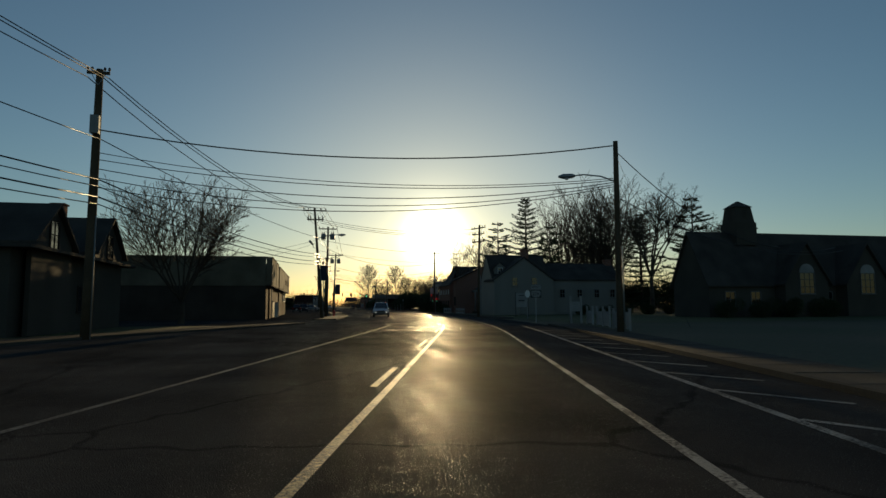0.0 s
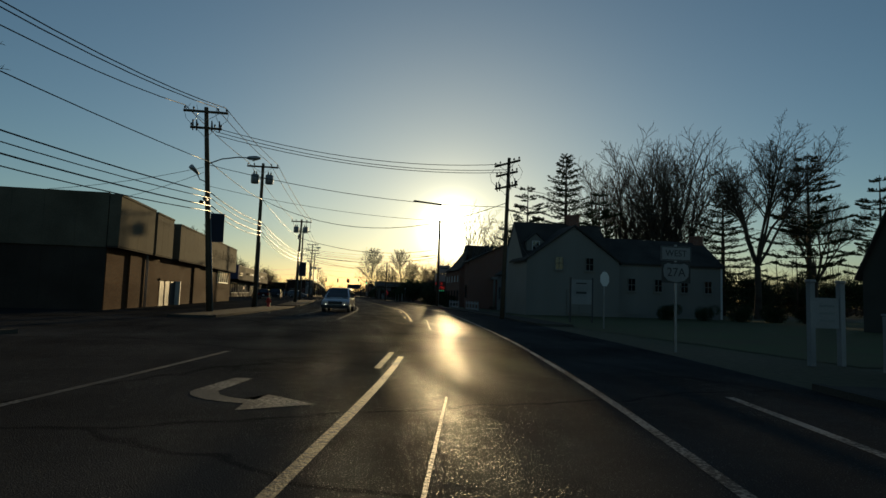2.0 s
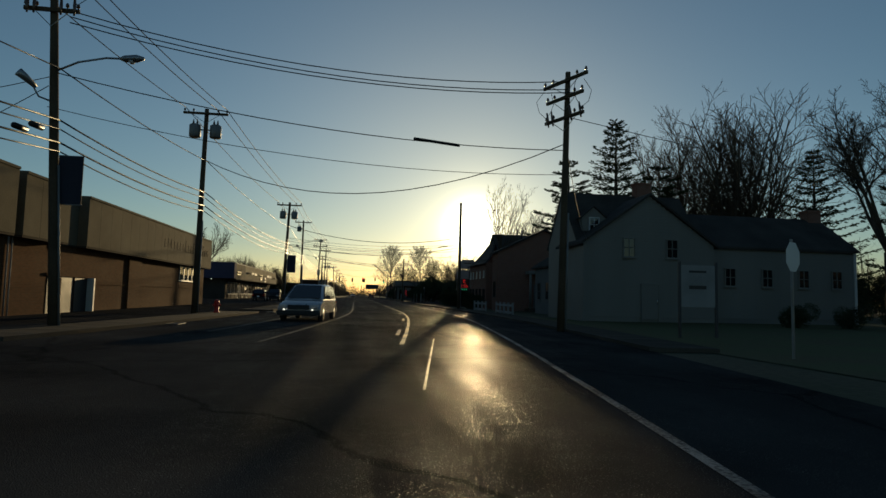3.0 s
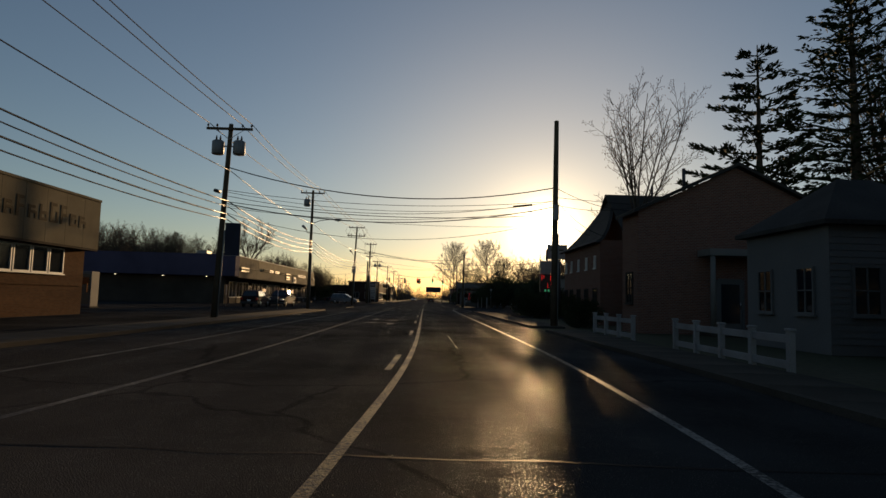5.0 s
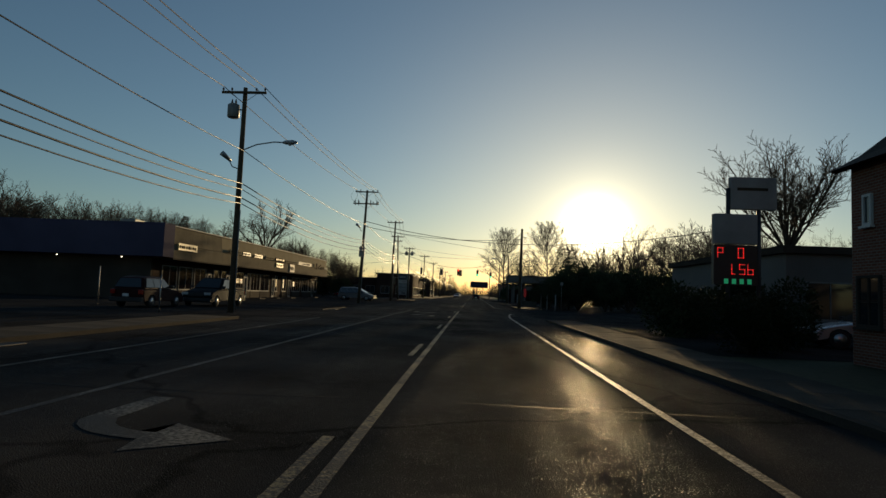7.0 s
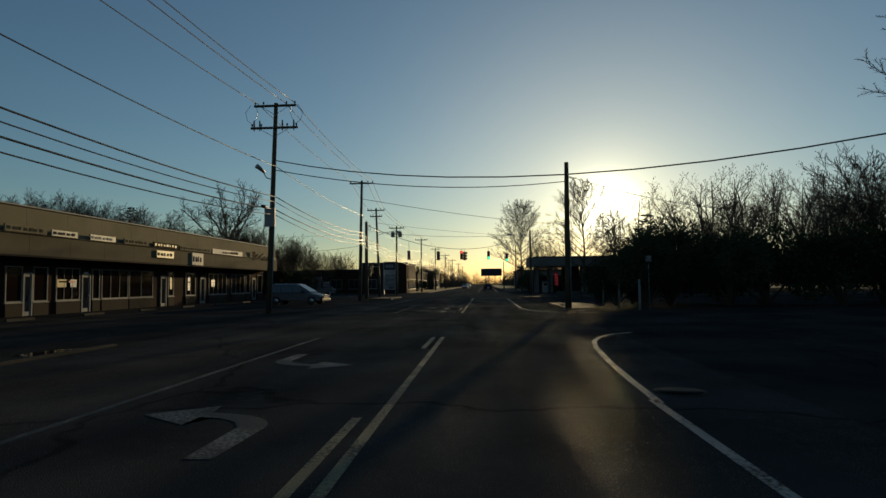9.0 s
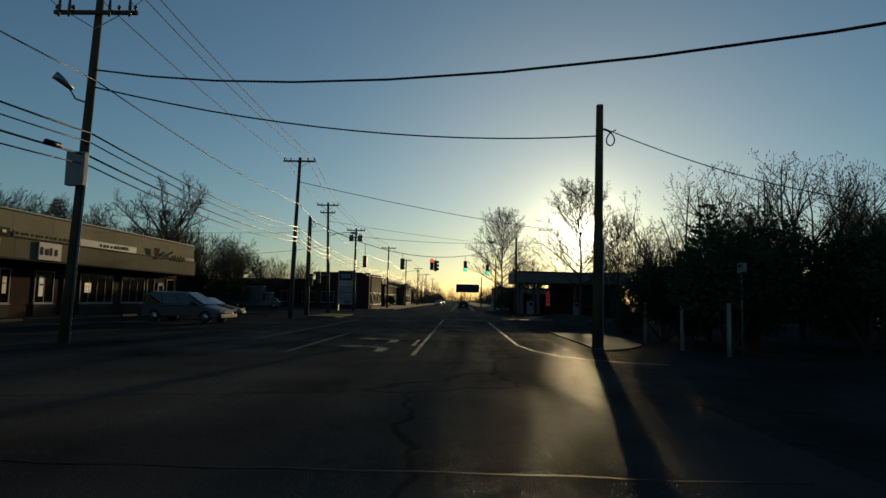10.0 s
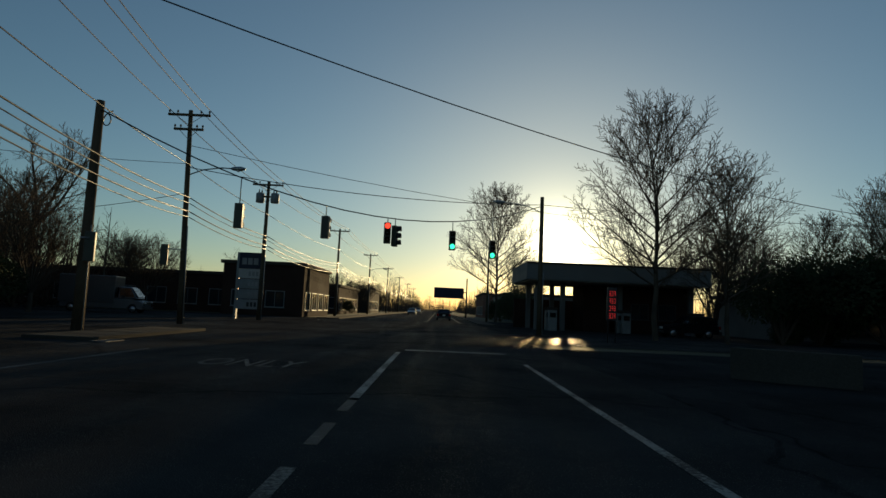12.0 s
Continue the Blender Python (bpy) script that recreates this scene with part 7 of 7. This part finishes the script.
og = thing("overhead_sign", "large dark direction sign on a mast arm", "road sign", (4.2, 213, 0), 0)
tube("mast", [(0, 0, -0.02), (0, 0, 7.0)], [0.16, 0.11], M["dark_metal"], og, "", 12)
tube("mast_arm", [(0, 0, 4.5), (-3, 0, 4.5), (-5.6, 0, 4.5)], [0.1, 0.08, 0.05], M["dark_metal"], og, "", 10)
box("plate", (-5.7, -0.18, 3.4), (-0.5, -0.12, 5.25), M["banner"], og)
box("border", (-5.6, -0.186, 5.1), (-0.6, -0.181, 5.16), M["grey_box"], og)

hy = thing("fire_hydrant", "small red fire hydrant beside the pavement", "hydrant", (-12.9, 9.8, 0.08), 20)
tube("barrel", [(0, 0, 0), (0, 0, 0.05), (0, 0, 0.06), (0, 0, 0.5), (0, 0, 0.55), (0, 0, 0.68), (0, 0, 0.74)], [0.17, 0.17, 0.12, 0.12, 0.15, 0.12, 0.03], M["red_paint"], hy, "", 14)
for d in ((1, 0), (-1, 0), (0, -1)):
    tube("outlet", [(d[0] * 0.1, d[1] * 0.1, 0.42), (d[0] * 0.21, d[1] * 0.21, 0.42)], [0.06, 0.07], M["red_paint"], hy, "", 10)

bx = thing("ice_box", "pale upright cabinet beside a brick shop", "cabinet", (-27.0, 49.2, 0), 0)
bx.scale = (1.2, 1.2, 1.28)
box("body", (-0.6, -0.45, 0.05), (0.6, 0.45, 2.1), M["siding_grey"], bx, "", 0.04)
box("window", (0.1, -0.5, 1.35), (0.5, -0.482, 1.75), M["dark_glass"], bx)
box("door", (-0.54, -0.48, 0.2), (0.54, -0.452, 1.95), M["tan_band"], bx, "", 0.01)
box("handle", (0.4, -0.53, 0.9), (0.45, -0.482, 1.4), M["chrome"], bx)
box("foot", (-0.65, -0.5, -0.02), (0.65, 0.5, 0.045), M["concrete"], bx)

for y0 in (-2, 14.5, 45, 74, 126):
    x = along(y0, left_kerb(y0) + 0.25)
    g = thing("drain_grate", "iron storm drain grate at the kerb", "drain grate", (x[0], x[1], 0.004), 0, "drains along the kerb")
    bm = bmesh.new()
    for a, b in ((-0.22, 0.22),):
        add_box(bm, (a, 0, 0.01), (0.04, 1.0, 0.02)), add_box(bm, (b, 0, 0.01), (0.04, 1.0, 0.02))
        add_box(bm, (0, -0.48, 0.01), (0.4, 0.04, 0.02)), add_box(bm, (0, 0.48, 0.01), (0.4, 0.04, 0.02))
    part("rim", bm, M["dark_metal"], g)
    for k in range(9):
        box("bar", (-0.2, -0.41 + k * 0.1, 0.0), (0.2, -0.37 + k * 0.1, 0.016), M["dark_metal"], g)

mh = thing("manhole_cover", "round iron manhole cover in asphalt", "manhole cover", (2.25, 72.2, 0.004), 0)
tube("rim", [(0, 0, 0), (0, 0, 0.008)], 0.36, M["concrete"], mh, "worn pale rim", 24)
tube("lid", [(0, 0, 0.008), (0, 0, 0.014)], 0.32, M["tar"], mh, "", 24)
random.seed(31)
for x, y, rx, ry in ((-9.9, 80.4, 0.45, 1.5), (-11.2, 77.6, 0.5, 1.0)):
    rim = [(x + rx * math.cos(a) * random.uniform(0.7, 1.2), y + ry * math.sin(a) * random.uniform(0.75, 1.15), -0.007) for a in np.linspace(0, 2 * math.pi, 17)[:-1]]
    tagged(from_lists("puddle", rim, [tuple(range(16))], M["water"]), "shallow dark puddle on worn asphalt", "puddle", kind="structure")

# side-mounted signals on the crossing's far pole
for x, y, z in ((-15.2, 139.8, 3.6), (-13.65, 130.5, 3.1)):
    s = thing("traffic_signal", "dark three-lens traffic signal on a pole", "traffic signal", (x, y, z), 200, "signals on the span wire")
    box("housing", (-0.18, -0.12, -0.55), (0.18, 0.14, 0.55), M["signal_yellow"], s, "", 0.03)
    for i in range(3):
        tube("lens", [(0, -0.122, 0.36 - i * 0.36), (0, -0.135, 0.36 - i * 0.36)], 0.14, M["lens_off"], s, "", 16)
    tube("bracket", [(0, 0.1, 0.3), (-0.9 if x < -15 else 0.3, 0.3, 0.3)], 0.03, M["steel"], s)

# low walls and clutter by the road
lw = box("low_wall", (-1.3, -0.15, -0.02), (1.3, 0.15, 0.73), M["concrete"], None, "", 0.02)
lw.matrix_basis = pose(7.6, 122.2, 0, 0, 0, -35)
tagged(lw, "low pale concrete wall beside the pavement", "wall")
random.seed(23)
for i in range(7):
    w = thing("wheel_stop", "worn concrete parking stop on asphalt", "wheel stop", (-23.6, 86 + i * 5.6, -0.01), 90, "parking stops")
    prism("block", [(-0.09, 0), (0.09, 0), (0.06, 0.13), (-0.06, 0.13)], -0.9, 0.9, M["concrete"], w)
    w.matrix_basis = pose(-23.6, 86 + i * 5.6, -0.012)

# ---- pieces of the pavements ----
slab_mesh = {}
for ob, side, y0, y1, w in PAVEMENTS:
    if y0 > 150:
        continue
    k = left_kerb if side < 0 else right_kerb
    for y in steps(y0 + 0.75, y1 - 0.75, 1.5):
        off = k(y) + side * (0.16 + w / 2)
        c = along(y, off)
        s = (ref(y + 1) - ref(y - 1)) / 2
        key = round(w, 2)
        if key not in slab_mesh:
            bm = bmesh.new()
            add_box(bm, (0, 0, 0.0), (w - 0.06, 1.47, 0.05))
            top_face = [e for e in bm.edges if all(q.co.z > 0 for q in e.verts)]
            bmesh.ops.bevel(bm, geom=top_face, offset=0.012, segments=1, affect="EDGES")
            me = bpy.data.meshes.new("paving_slab")
            bm.to_mesh(me)
            bm.free()
            me.materials.append(M["concrete"])
            slab_mesh[key] = me
        q = new("paving_slab", slab_mesh[key])
        q.parent = ob
        slope = (k(y + 1) - k(y - 1)) / 2
        q.matrix_basis = pose(c[0], c[1], 0.067 + random.uniform(-0.004, 0.004), 0, 0, -math.degrees(math.atan(s + slope)))
